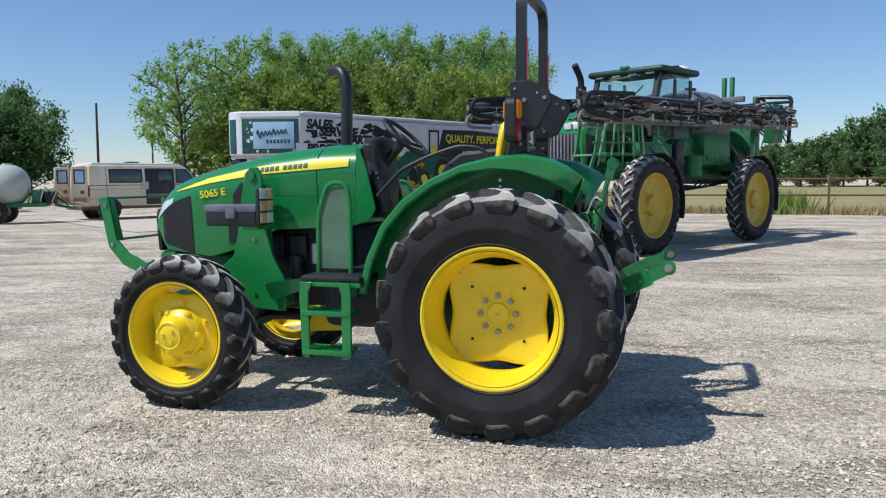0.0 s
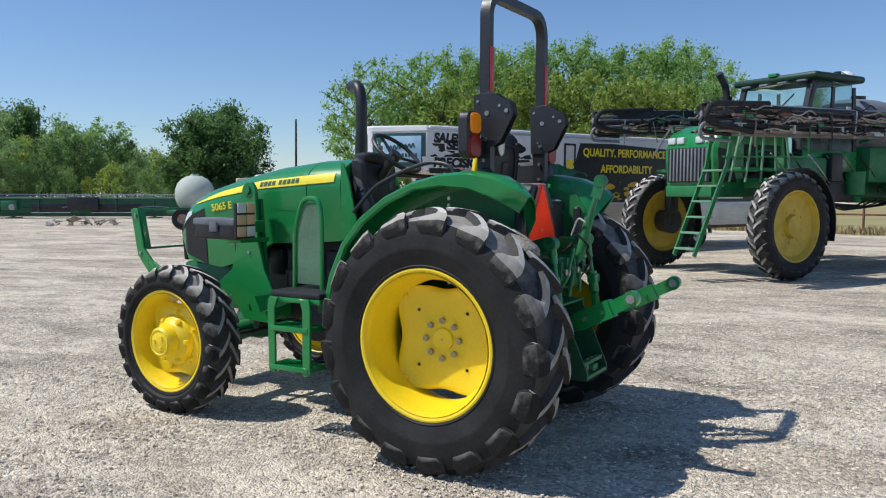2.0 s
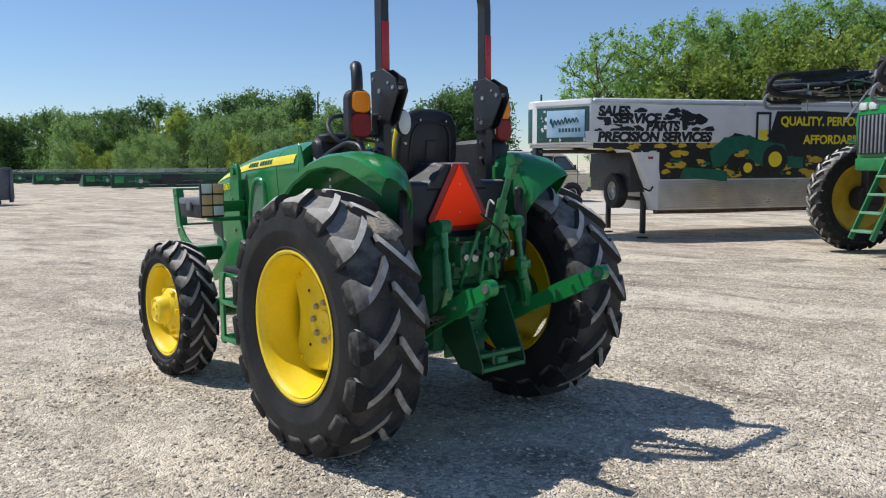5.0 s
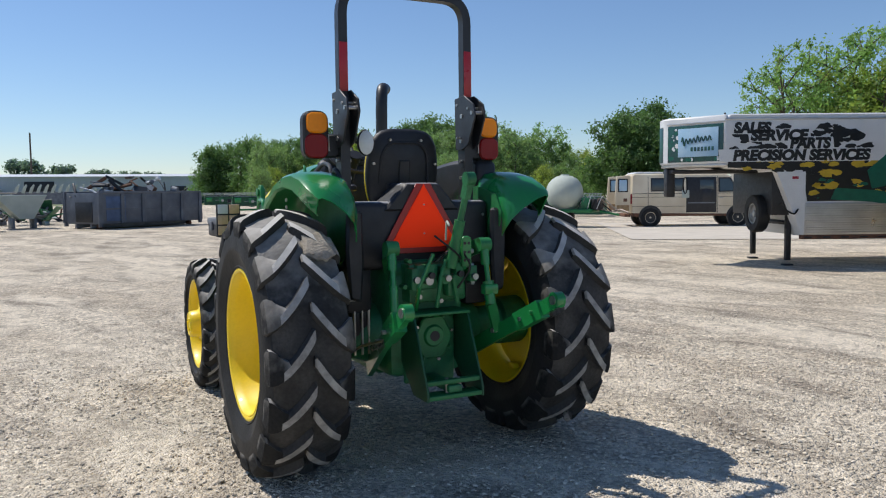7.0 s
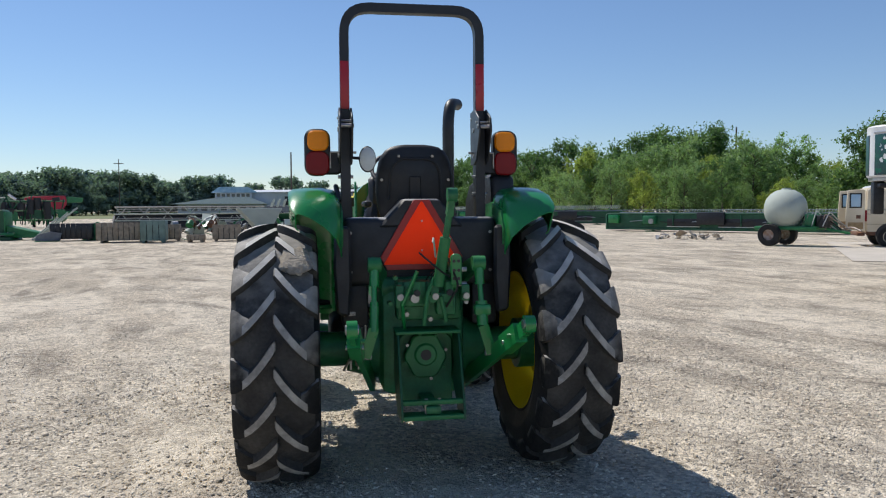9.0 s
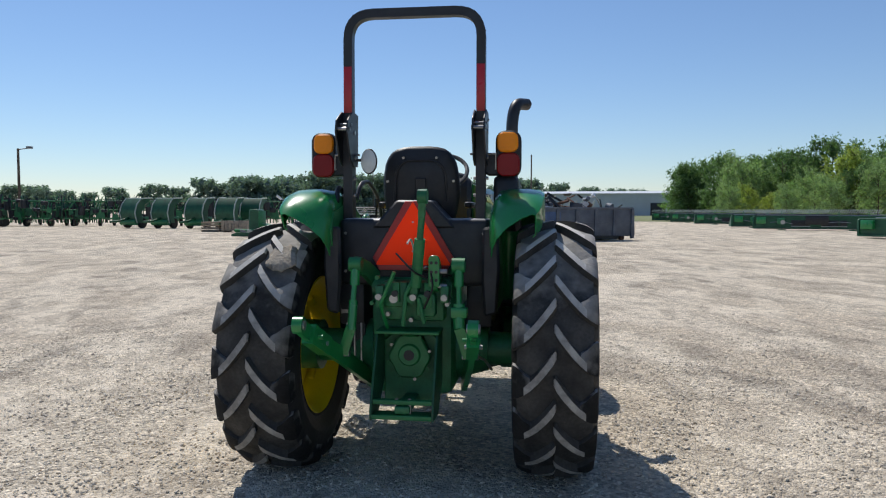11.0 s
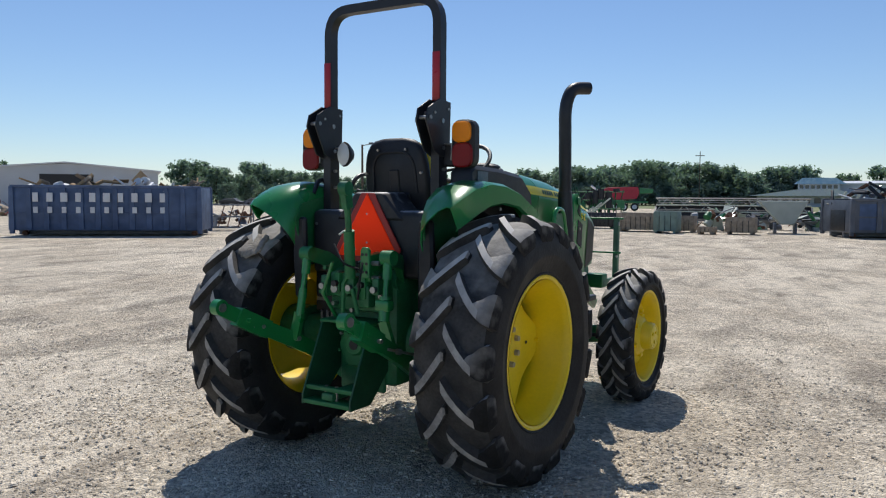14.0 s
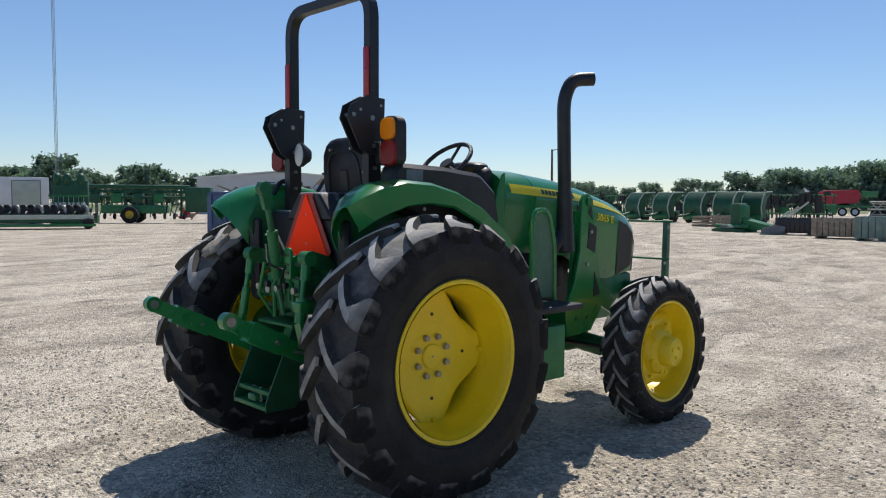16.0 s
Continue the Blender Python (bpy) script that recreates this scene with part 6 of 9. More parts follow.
for sx in (-1, 1):
    part("boom_cradle", tube([(sx * 0.8, -0.9, 2.55), (sx * 1.5, -0.9, 2.70), (sx * 1.68, -0.9, 3.1)], 0.03, 8), GREEN, sprayer)
    part("boom_pivot", box(sx * 1.3 - 0.12, sx * 1.3 + 0.12, -4.2, -3.6, 2.3, 3.25, 0.03), CAST, sprayer)
    for k in range(3):
        part("walkway_rail", tube([(sx * 0.95, 0.9 + 0.75 * k, 2.0), (sx * 0.95, 1.0 + 0.75 * k, 2.85)], 0.018, 6), GREEN_DULL, sprayer)
    part("walkway_handrail", tube([(sx * 0.95, 0.9, 2.85), (sx * 0.95, 2.55, 2.85), (sx * 0.95, 3.0, 2.3)], 0.02, 6, bend=0.1), STEEL, sprayer)
    part("walkway", box(sx * 0.82 - 0.18, sx * 0.82 + 0.18, 0.9, 2.9, 1.92, 1.98, 0.01), GREEN_DULL, sprayer)
for x in (-1.02, -0.58):
    part("ladder_rail", tube([(x, 4.05, 0.45), (x, 3.30, 2.0), (x, 3.15, 2.75), (x, 2.9, 2.85)], 0.02, flat=(0.03, 0.08)), GREEN_DULL, sprayer, "green ladder rail")
for k in range(6):
    z = 0.55 + 0.27 * k
    # pale step colour stands for the sunlit tops of the treads
    part("ladder_step", box(-1.02, -0.58, 3.87 - 0.13 * k, 4.06 - 0.13 * k, z, z + 0.035, 0.006), HEADRAIL, sprayer, "pale green step, lit top in its colour")
for k in range(6):
    part("hydraulic_line", tube([(-0.75 + 0.02 * k, -3.0 + 0.3 * k, 1.4), (-0.8, -1.5 + 0.2 * k, 1.25 - 0.02 * k), (-0.7, 0.5, 1.35 + 0.03 * k), (-0.7, 1.8, 1.5)], 0.018, 6, bend=0.3), RUBBER, sprayer)

# ---- enclosed gooseneck trailer ----
trailer = thing("trailer", pose(-3.65, 16.08, 0, 0, 0, 141.0), "white enclosed gooseneck trailer with printed black and green sides", "trailer")
TL = 11.6
bodyp = plate([(0.0, 2.02), (0.0, 2.86), (-0.10, 2.95), (-TL, 2.95), (-TL, 0.60), (-1.52, 0.60), (-0.98, 1.90), (-0.3, 1.92)], "x", 0.0, 2.35, bev=0.02)
tbody = part("trailer_body", bodyp, WHITE, trailer, "white trailer box")
part("roof_trim", box(-0.012, 2.362, -TL - 0.01, 0.012, 2.83, 2.875, 0.008), ALU, tbody)
nosecap = part("nose_cap", plate([(0.0, -0.05), (0.0, 0.02), (0.95, 0.835), (1.05, 0.88), (1.30, 0.88), (1.40, 0.835), (2.35, 0.02), (2.35, -0.05)], "z", 2.02, 2.945, bev=0.03), WHITE, trailer, "white tapered trailer nose")
part("nose_shelf", plate([(0.02, -0.3), (0.02, 0.0), (0.97, 0.82), (1.38, 0.82), (2.33, 0.0), (2.33, -0.3)], "z", 1.955, 2.018, bev=0.008), ALU, nosecap, "bright lower edge of the nose")
NEAR, FAR = pose(0, 0, 0, 0, 0, 40.7), pose(2.35, 0, 0, 0, 0, -40.7)


def on_nose(ob, m=NEAR):
    ob.matrix_basis = m
    return ob


on_nose(part("front_panel", box(0.03, 1.24, 0.016, 0.024, 2.06, 2.78, 0.003), NAVY, nosecap, "dark printed nose panel"))
on_nose(part("front_panel", box(-1.24, -0.03, 0.016, 0.024, 2.06, 2.78, 0.003), NAVY, nosecap, "dark printed nose panel"), FAR)
part("front_panel", box(1.06, 1.29, 0.879, 0.886, 2.06, 2.78, 0.003), NAVY, nosecap, "dark printed nose panel")
for m, x0, x1 in ((NEAR, 0.0, 1.26), (FAR, -1.26, 0.0)):
    on_nose(part("nose_trim", box(x0, x1, 0.015, 0.032, 2.80, 2.835, 0.006), ALU, nosecap), m)
on_nose(part("nose_sign", box(0.13, 1.0, 0.026, 0.036, 2.16, 2.72, 0.004), PALEBLUE, nosecap, "pale blue sign panel"))
script = []
for k in range(33):
    u = k / 32
    script.append((0.92 - 0.66 * u, 0.038, 2.46 + 0.06 * u + 0.075 * math.sin(k * 1.55) * (1.25 if k in (1, 2, 3, 17, 18) else 0.75)))
on_nose(part("sign_script_mark", tube(script, 0.014, 6, bend=0.02), NAVY, nosecap, "dark flowing mark on the sign"))
for k in range(7):
    on_nose(part("sign_lettering_bar", box(0.22 + 0.075 * k, 0.27 + 0.075 * k, 0.036, 0.041, 2.27, 2.35, 0.002), NAVY, nosecap, "dark lettering bar on the sign"))
rng_nose = random.Random(19)
for k in range(22):
    x, z, r = rng_nose.uniform(1.0, 1.2) if k < 14 else rng_nose.uniform(0.1, 1.2), rng_nose.uniform(2.10, 2.72) if k < 14 else 2.11, rng_nose.uniform(0.018, 0.05)
    on_nose(part("printed_shape", plate([(x + r * math.cos(2 * math.pi * i / 9) * rng_nose.uniform(0.6, 1.1), min(2.77, max(2.07, z + r * math.sin(2 * math.pi * i / 9)))) for i in range(9)], "y", 0.0235, 0.0250 + 0.0003 * (k % 4)), (WHITE, PRINTGREEN, WHITE, PRINTGREEN)[k % 4], nosecap))
part("hook_hose", tube([(-0.02, -1.05, 1.22), (-0.06, -1.10, 1.26), (-0.05, -1.16, 1.10), (-0.05, -1.34, 1.02), (-0.02, -1.42, 1.12)], 0.018, 8, bend=0.04), RUBBER, trailer, "black cable hooked on the support")
part("skirt", box(-0.012, 0.0, -TL + 0.05, -1.55, 0.62, 1.24, 0.004), ALU, tbody, "ribbed aluminium lower skirt")
for k in range(13):
    part("skirt_rib", box(-0.040, -0.010, -TL + 0.05, -1.56, 0.650 + 0.045 * k, 0.676 + 0.045 * k, 0.008), ALU, tbody)
part("bottom_rail", box(-0.03, 0.10, -TL, -1.5, 0.54, 0.62, 0.01), RUST, tbody)
for k in range(26):
    part("marker_slot", box(-0.036, -0.028, -1.7 - 0.36 * k, -1.55 - 0.36 * k, 0.56, 0.59, 0.002), PLASTIC, tbody)


def splash(y0, y1, z0, z1, seed, n, material, w=0.25, x=-0.006):
    """Irregular printed shapes on the trailer's side."""
    rng = random.Random(seed)
    for k in range(n):
        cy, cz = rng.uniform(y0, y1), rng.uniform(z0, z1)
        r = w * rng.uniform(0.35, 1.0)
        pts = []
        m = 11
        for i in range(m):
            a = 2 * math.pi * i / m
            q = r * rng.uniform(0.55, 1.1)
            pts.append((cy + q * math.cos(a) * 1.3, min(2.80, max(1.26, cz + q * math.sin(a) * 0.6))))
        part("printed_shape", plate(pts, "x", x - 0.002 - 0.0004 * (k % 5), -0.0), material, tbody)


part("printed_band", plate([(-0.05, 1.93), (-0.05, 2.12), (-0.6, 2.10), (-1.2, 2.16), (-2.4, 2.08), (-3.3, 1.9), (-4.2, 2.1), (-4.4, 2.72), (-5.5, 2.74), (-7.6, 2.66), (-8.6, 2.3), (-9.6, 1.9), (-TL, 1.8), (-TL, 1.27), (-1.6, 1.27), (-1.5, 1.87), (-1.0, 1.88)], "x", -0.004, 0.0), PRINTBLACK, tbody, "black printed band along the side")
splash(-4.2, -0.1, 1.86, 2.30, 3, 30, PRINTBLACK, 0.16, -0.004)
splash(-2.75, -1.75, 2.30, 2.62, 31, 9, PRINTBLACK, 0.20, -0.004)
splash(-2.7, -0.12, 2.10, 2.72, 32, 60, PRINTBLACK, 0.13, -0.004)
splash(-7.4, -1.7, 1.32, 1.85, 5, 70, YELLOW_OLD, 0.17, -0.007)
splash(-3.4, -0.3, 1.90, 2.10, 15, 26, YELLOW_OLD, 0.10, -0.007)
splash(-9.6, -1.7, 1.30, 1.95, 6, 60, PRINTBLACK, 0.08, -0.010)
splash(-7.0, -1.7, 1.30, 1.80, 8, 34, PRINTGREEN, 0.07, -0.011)
part("front_corner_panel", plate([(-1.0, 1.84), (-1.56, 1.84), (-1.56, 0.63), (-1.50, 0.63)], "x", -0.010, 0.0), WHITE, tbody, "white corner panel")
part("small_red_label", box(-0.016, -0.010, -1.42, -1.30, 1.70, 1.75, 0.001), REDPAINT, tbody)


def side_text(body, y, z, size, material, squeeze=1.0, lift=-0.014, shear=0.15, bold=0.03):
    m = Matrix(((0, 0, -1, lift), (-1, 0, 0, y), (0, 1, 0, z), (0, 0, 0, 1)))
    return text_part("lettering", body, size, tbody, m, material, 0.003, squeeze, shear, bold)


for body, y, z, q in (("SALES", -0.50, 2.675, 1.25), ("SERVICE", -1.02, 2.53, 1.38), ("PARTS", -1.62, 2.375, 1.25), ("PRECISION SERVICES", -1.46, 2.15, 1.32)):
    wdt = {"SALES": 0.44, "SERVICE": 0.60, "PARTS": 0.45, "PRECISION SERVICES": 1.60}[body]
    part("lettering_backing", plate([(y + wdt - 0.03, z - 0.11), (y - wdt - 0.03, z - 0.11), (y - wdt + 0.0, z + 0.125), (y + wdt + 0.0, z + 0.125)], "x", -0.0105, -0.0095), WHITE, tbody, "white ground behind lettering")
    side_text(body, y, z, 0.270, WHITE, q * 0.80, -0.0125, bold=0.115)
    side_text(body, y, z, 0.270, PRINTBLACK, q * 0.80, -0.0155, bold=0.062)
side_text("QUALITY, PERFORMANCE", -5.98, 2.50, 0.27, DECAL_Y, 0.95, shear=0.0)
side_text("AFFORDABILITY", -6.02, 2.10, 0.27, DECAL_Y, 0.95, shear=0.0)
part("web_lettering_bar", box(-0.013, -0.011, -10.8, -9.4, 1.36, 1.44, 0.0005), WHITE, tbody, "white lettering")


def printed_tractor():
    """The flat picture of a small loader tractor printed on the side."""
    def flat(name, pts, material, x=-0.016):
        part(name, plate(pts, "x", x, -0.0085), material, tbody, "printed picture of a green loader tractor")
    def disc(cy, cz, r, material, x):
        flat("printed_shape", [(cy + r * math.cos(2 * math.pi * i / 20), cz + r * math.sin(2 * math.pi * i / 20)) for i in range(20)], material, x)
    flat("printed_shape", [(-2.05, 1.30), (-2.15, 1.52), (-2.95, 1.47), (-3.2, 1.42), (-3.2, 1.18), (-2.9, 1.24)], PRINTGREEN)
    flat("printed_shape", [(-2.85, 1.50), (-2.75, 1.85), (-3.1, 2.15), (-3.75, 2.20), (-3.80, 1.95), (-3.3, 1.80), (-3.1, 1.55)], PRINTGREEN)
    flat("printed_shape", [(-3.7, 1.65), (-3.75, 2.18), (-4.1, 2.08), (-4.6, 2.0), (-4.75, 1.6), (-4.2, 1.5)], PRINTGREEN)
    flat("printed_shape", [(-4.7, 1.50), (-4.7, 1.75), (-5.1, 1.72), (-5.1, 1.48)], PRINTGREEN)
    disc(-3.70, 1.50, 0.20, PRINTBLACK, -0.018)
    disc(-3.70, 1.50, 0.11, DECAL_Y, -0.020)
    disc(-4.38, 1.68, 0.32, PRINTBLACK, -0.018)
    disc(-4.38, 1.68, 0.17, DECAL_Y, -0.020)
    flat("printed_shape", [(-3.88, 2.1), (-3.88, 2.70), (-4.25, 2.70), (-4.25, 2.1), (-4.20, 2.1), (-4.20, 2.65), (-3.93, 2.65), (-3.93, 2.1)], PRINTBLACK)
    flat("printed_shape", [(-3.95, 2.1), (-3.97, 2.3), (-4.15, 2.32), (-4.18, 2.1)], DECAL_Y)


printed_tractor()
for x in (0.35, 2.0):
    lg = box(x - 0.05, x + 0.05, -1.45, -1.35, 0.10, 1.2, 0.01)
    box(x - 0.09, x + 0.09, -1.49, -1.31, 0.0, 0.03, 0.005, bm=lg)
    part("landing_leg", lg, PLASTIC, trailer, "black landing leg")
part("leg_brace", box(0.35, 2.0, -1.44, -1.38, 0.80, 0.88, 0.01), PLASTIC, trailer)
part("gooseneck_coupler", box(1.06, 1.28, 0.62, 0.80, 1.36, 1.96, 0.03), PLASTIC, trailer)
part("gooseneck_beam", box(0.85, 1.5, -1.5, 0.75, 1.84, 1.915, 0.02), PLASTIC, trailer)
# solid dark box stands for the shaded hollow under the gooseneck
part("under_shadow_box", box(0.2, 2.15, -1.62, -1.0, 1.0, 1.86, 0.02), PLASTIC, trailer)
spare = plain_wheel(trailer, "spare_wheel", 0.75, -0.98, 1.02, 0.38, 0.23, 0.2, -1, rim_mat=STEEL, lugged=False)
spare.matrix_basis = pose(0.75, -0.95, 1.02, 0, 0, -90)
part("coiled_cable", tube([(0.95 + 0.13 * math.cos(a * 0.7), 0.45, 1.60 + 0.17 * math.sin(a * 0.7)) for a in range(24)], 0.012, 6), RUBBER, trailer)
for y in (-8.1, -8.95):
    for x in (0.16, 2.19):
        if x < 1:
            part("wheel_arch", tube([(0.02, y + 0.46 * math.cos(radians(a)), 0.40 + 0.46 * math.sin(radians(a))) for a in range(0, 181, 15)], 0.03, flat=(0.10, 0.05)), CAST, trailer, "dark green wheel arch")
        plain_wheel(trailer, "wheel", x, y, 0.37, 0.37, 0.24, 0.2, -1 if x < 1 else 1, rim_mat=STEEL, lugged=False)

# ---- van ----
van = thing("van", pose(-14.06, 30.96, 0, 0, 0, -42) @ Matrix.Scale(0.95, 4), "dirty cream work van with its side and rear doors open", "van")


def lean(bm):
    """Draws the van's upper sides inwards, as pressed bodywork does."""
    bmesh.ops.bisect_plane(bm, geom=bm.verts[:] + bm.edges[:] + bm.faces[:], plane_co=(0, 0, 1.38), plane_no=(0, 0, 1))
    for v in bm.verts:
        v.co.x *= 1 - 0.10 * max(0.0, v.co.z - 1.38)
    return bm


vp = plate([(2.74, 0.55), (2.80, 1.0), (2.72, 1.18), (2.30, 1.34), (1.66, 2.12), (1.40, 2.26), (-2.44, 2.28), (-2.56, 2.18), (-2.60, 1.3), (-2.58, 0.52), (2.4, 0.46)], "x", -0.97, 0.97, bev=0.07)
vbody = part("van_body", lean(vp), DIRTYWHITE, van, "dusty cream van body")
part("van_roof", plate([(-2.46, 2.26), (1.42, 2.24), (1.25, 2.31), (-2.32, 2.34)], "x", -0.83, 0.83, bev=0.02), WHITE, vbody, "sun-bleached white roof")
part("windscreen", lean(plate([(2.27, 1.39), (1.69, 2.10), (1.71, 2.12), (2.30, 1.40)], "x", -0.86, 0.86)), GLASS, vbody)
for sx in (1, -1):
    fr = part("window_rubber", lean(box(sx * 0.965 - 0.012, sx * 0.965 + 0.012, -1.74, -0.34, 1.50, 2.08, 0.01)), PLASTIC, vbody)
    part("side_window", lean(box(sx * 0.975 - 0.012, sx * 0.975 + 0.012, -1.68, -0.40, 1.56, 2.02, 0.01)), GLASS, fr, "dusty side window")
    fr = part("window_rubber", lean(plate([(1.12, 1.46), (2.10, 1.46), (1.62, 2.08), (1.12, 2.08)], "x", sx * 0.965 - 0.012, sx * 0.965 + 0.012, bev=0.004)), PLASTIC, vbody)
    part("door_window", lean(plate([(1.18, 1.51), (1.98, 1.51), (1.58, 2.02), (1.18, 2.02)], "x", sx * 0.975 - 0.012, sx * 0.975 + 0.012, bev=0.004)), GLASS, fr, "front door window")
    for z, w in ((1.40, 0.022), (1.25, 0.012), (0.86, 0.012)):
        part("trim_strip", lean(box(sx * 0.972 - 0.010, sx * 0.972 + 0.010, -2.54, -0.30, z, z + w, 0.002)), PLASTIC, vbody)
        part("trim_strip", lean(box(sx * 0.972 - 0.010, sx * 0.972 + 0.010, 1.10, 2.60, z, z + w, 0.002)), PLASTIC, vbody)
    for y in (1.08, 2.20, -1.86):
        part("door_seam", lean(box(sx * 0.970 - 0.006, sx * 0.970 + 0.006, y, y + 0.02, 0.58, 2.14, 0.002)), PLASTIC, vbody)
    part("door_handle", box(sx * 0.985 - 0.012, sx * 0.985 + 0.012, 1.16, 1.30, 1.20, 1.24, 0.006), STEEL, vbody)
    part("wing_mirror", box(sx * 1.06 - 0.08, sx * 1.06 + 0.08, 2.0, 2.08, 1.46, 1.70, 0.02), PLASTIC, vbody)
    part("sill", box(sx * 0.945 - 0.02, sx * 0.945 + 0.02, -2.55, 2.5, 0.44, 0.60, 0.01), RUST, vbody, "rusty mud-caked sill")
    for y in (-1.75, 1.95):
        part("wheel_arch", tube([(sx * 0.965, y + 0.47 * math.cos(radians(a)), 0.42 + 0.47 * math.sin(radians(a))) for a in range(0, 181, 15)], 0.03, flat=(0.05, 0.05)), PLASTIC, vbody)
        # solid dark disc stands for the shade inside the wheel arch
        part("arch_void", cyl((sx * 0.80, y, 0.42), (sx * 0.978, y, 0.42), 0.45, seg=24), PLASTIC, vbody)
        plain_wheel(van, "wheel", sx * 0.90, y, 0.39, 0.39, 0.24, 0.23, sx, rim_mat=DIRTYWHITE, lugged=False)
# flat dark plate stands for the shaded interior, glass pane for the far window
part("open_doorway", lean(box(0.94, 0.984, -0.24, 1.04, 0.60, 2.10, 0.01)), PLASTIC, vbody, "dark plate for the shaded side doorway")
part("far_window_glow", lean(box(0.980, 0.990, 0.34, 0.92, 1.58, 1.98, 0.002)), GLASS, vbody, "far window seen through the doorway")
part("shelf_edge", box(0.982, 0.992, -0.16, 0.98, 0.98, 1.03, 0.003), GREY, vbody)
part("seat_shape", lean(box(0.982, 0.994, 0.42, 0.80, 1.03, 1.60, 0.02)), BLACK, vbody)
part("door_sign", lean(box(0.985, 1.000, -0.42, -0.12, 1.22, 1.55, 0.004)), DRUM, vbody, "pale panel on the door edge")
for sx in (1, -1):
    a = -2.61
    d = part("rear_door", plate([(a, 0.60), (a, 2.16), (a - 0.10, 2.20), (a - 0.60, 2.16), (a - 0.66, 1.3), (a - 0.64, 0.66)], "x", sx * 0.97 - 0.035, sx * 0.97 + 0.035, bev=0.015), DIRTYWHITE, vbody, "open cream rear door")
    part("rear_door_window", box(sx * 0.97 - 0.045, sx * 0.97 + 0.045, a - 0.54, a - 0.10, 1.48, 2.06, 0.02), PLASTIC, d)
    # the sky's light on this pane is put in as pale blue colour
    part("rear_door_glass", box(sx * 0.97 - 0.050, sx * 0.97 + 0.050, a - 0.49, a - 0.15, 1.53, 2.01, 0.02), PALEBLUE, d, "glass in pale blue for sky light")
    part("door_plate", box(sx * 0.97 - 0.042, sx * 0.97 + 0.042, a - 0.30, a - 0.14, 1.08, 1.22, 0.01), RUST, d)
    part("rust_patch", box(sx * 0.97 - 0.038, sx * 0.97 + 0.038, a - 0.58, a - 0.05, 0.68, 0.94, 0.01), CARD, d, "rust-stained lower panel")
    part("tail_lamp", box(sx * 0.95 - 0.03, sx * 0.95 + 0.03, -2.60, -2.53, 0.98, 1.40, 0.01), REDLENS, vbody)
part("bumper", box(-0.95, 0.95, 2.74, 2.90, 0.48, 0.68, 0.03), GREY, van)
part("step_bumper", box(-0.9, 0.9, -2.84, -2.58, 0.42, 0.55, 0.02), RUST, van)
part("roof_vent", box(-0.3, 0.3, -0.6, -0.2, 2.32, 2.40, 0.02), BLACK, van)

# ---- nurse tank on a cart ----
RUSTYRIM = mat("pale_rusty_rim_paint", (0.42, 0.36, 0.32), 0.7, var=0.2, scale=9, col2=(0.28, 0.16, 0.10))
tank = thing("nurse_tank", pose(-17.2, 27.0, 0, 0, 0, 20), "white poly nurse tank on a small wheeled cart", "tank trailer")
bt = lathe([(0.001, -0.74)] + [(0.76 * math.cos(radians(a)) ** 0.8 + (0.012 if k % 2 else 0.0), 0.74 * math.sin(radians(a))) for k, a in enumerate(range(-80, 81, 8))] + [(0.001, 0.74)], 40)
bt.transform(Matrix.Translation((-0.02, 0, 1.38)))
tk = part("poly_tank", bt, DRUM, tank, "round white poly tank")
part("tank_lid", cyl((0, 0, 2.10), (0, 0, 2.18), 0.16), DRUM, tk)
for k in range(7):
    part("plumbing_hose", tube([(0.7 + 0.13 * k, -0.35 + 0.1 * (k % 3), 0.75), (0.8 + 0.15 * k, -0.3, 1.15 + 0.07 * (k % 4)), (1.0 + 0.16 * k, 0.1 * (k % 3), 0.9), (1.25 + 0.17 * k, 0.2, 0.62)], 0.022, 6, bend=0.12), (RUBBER, HOSE, STEEL, DRUM)[k % 4], tank)
part("cart_frame", box(-1.0, 1.3, -0.5, 0.5, 0.60, 0.74, 0.02), GREEN_DULL, tank)
for sy in (-1, 1):
    w = plain_wheel(tank, "wheel", 0, 0, 0, 0.42, 0.26, 0.2, -1, rim_mat=RUSTYRIM, lugged=False)
    w.matrix_basis = pose(-0.3, sy * 0.72, 0.42, 0, 0, 90 * sy)
part("pump", box(0.8, 1.15, -0.3, 0.3, 0.74, 1.2, 0.04), CAST, tank)
part("engine", box(1.2, 1.6, -0.25, 0.3, 0.7, 1.15, 0.05), PLASTIC, tank)
part("drawbar", tube([(1.5, 0, 0.65), (2.3, 0, 0.5)], 0.05, 8), GREEN_DULL, tank)
part("hose", tube([(1.5, 0.2, 1.0), (1.9, 0.3, 0.6), (2.3, 0.1, 0.75), (2.7, -0.1, 0.6)], 0.03, 6, bend=0.3), HOSE, tank)


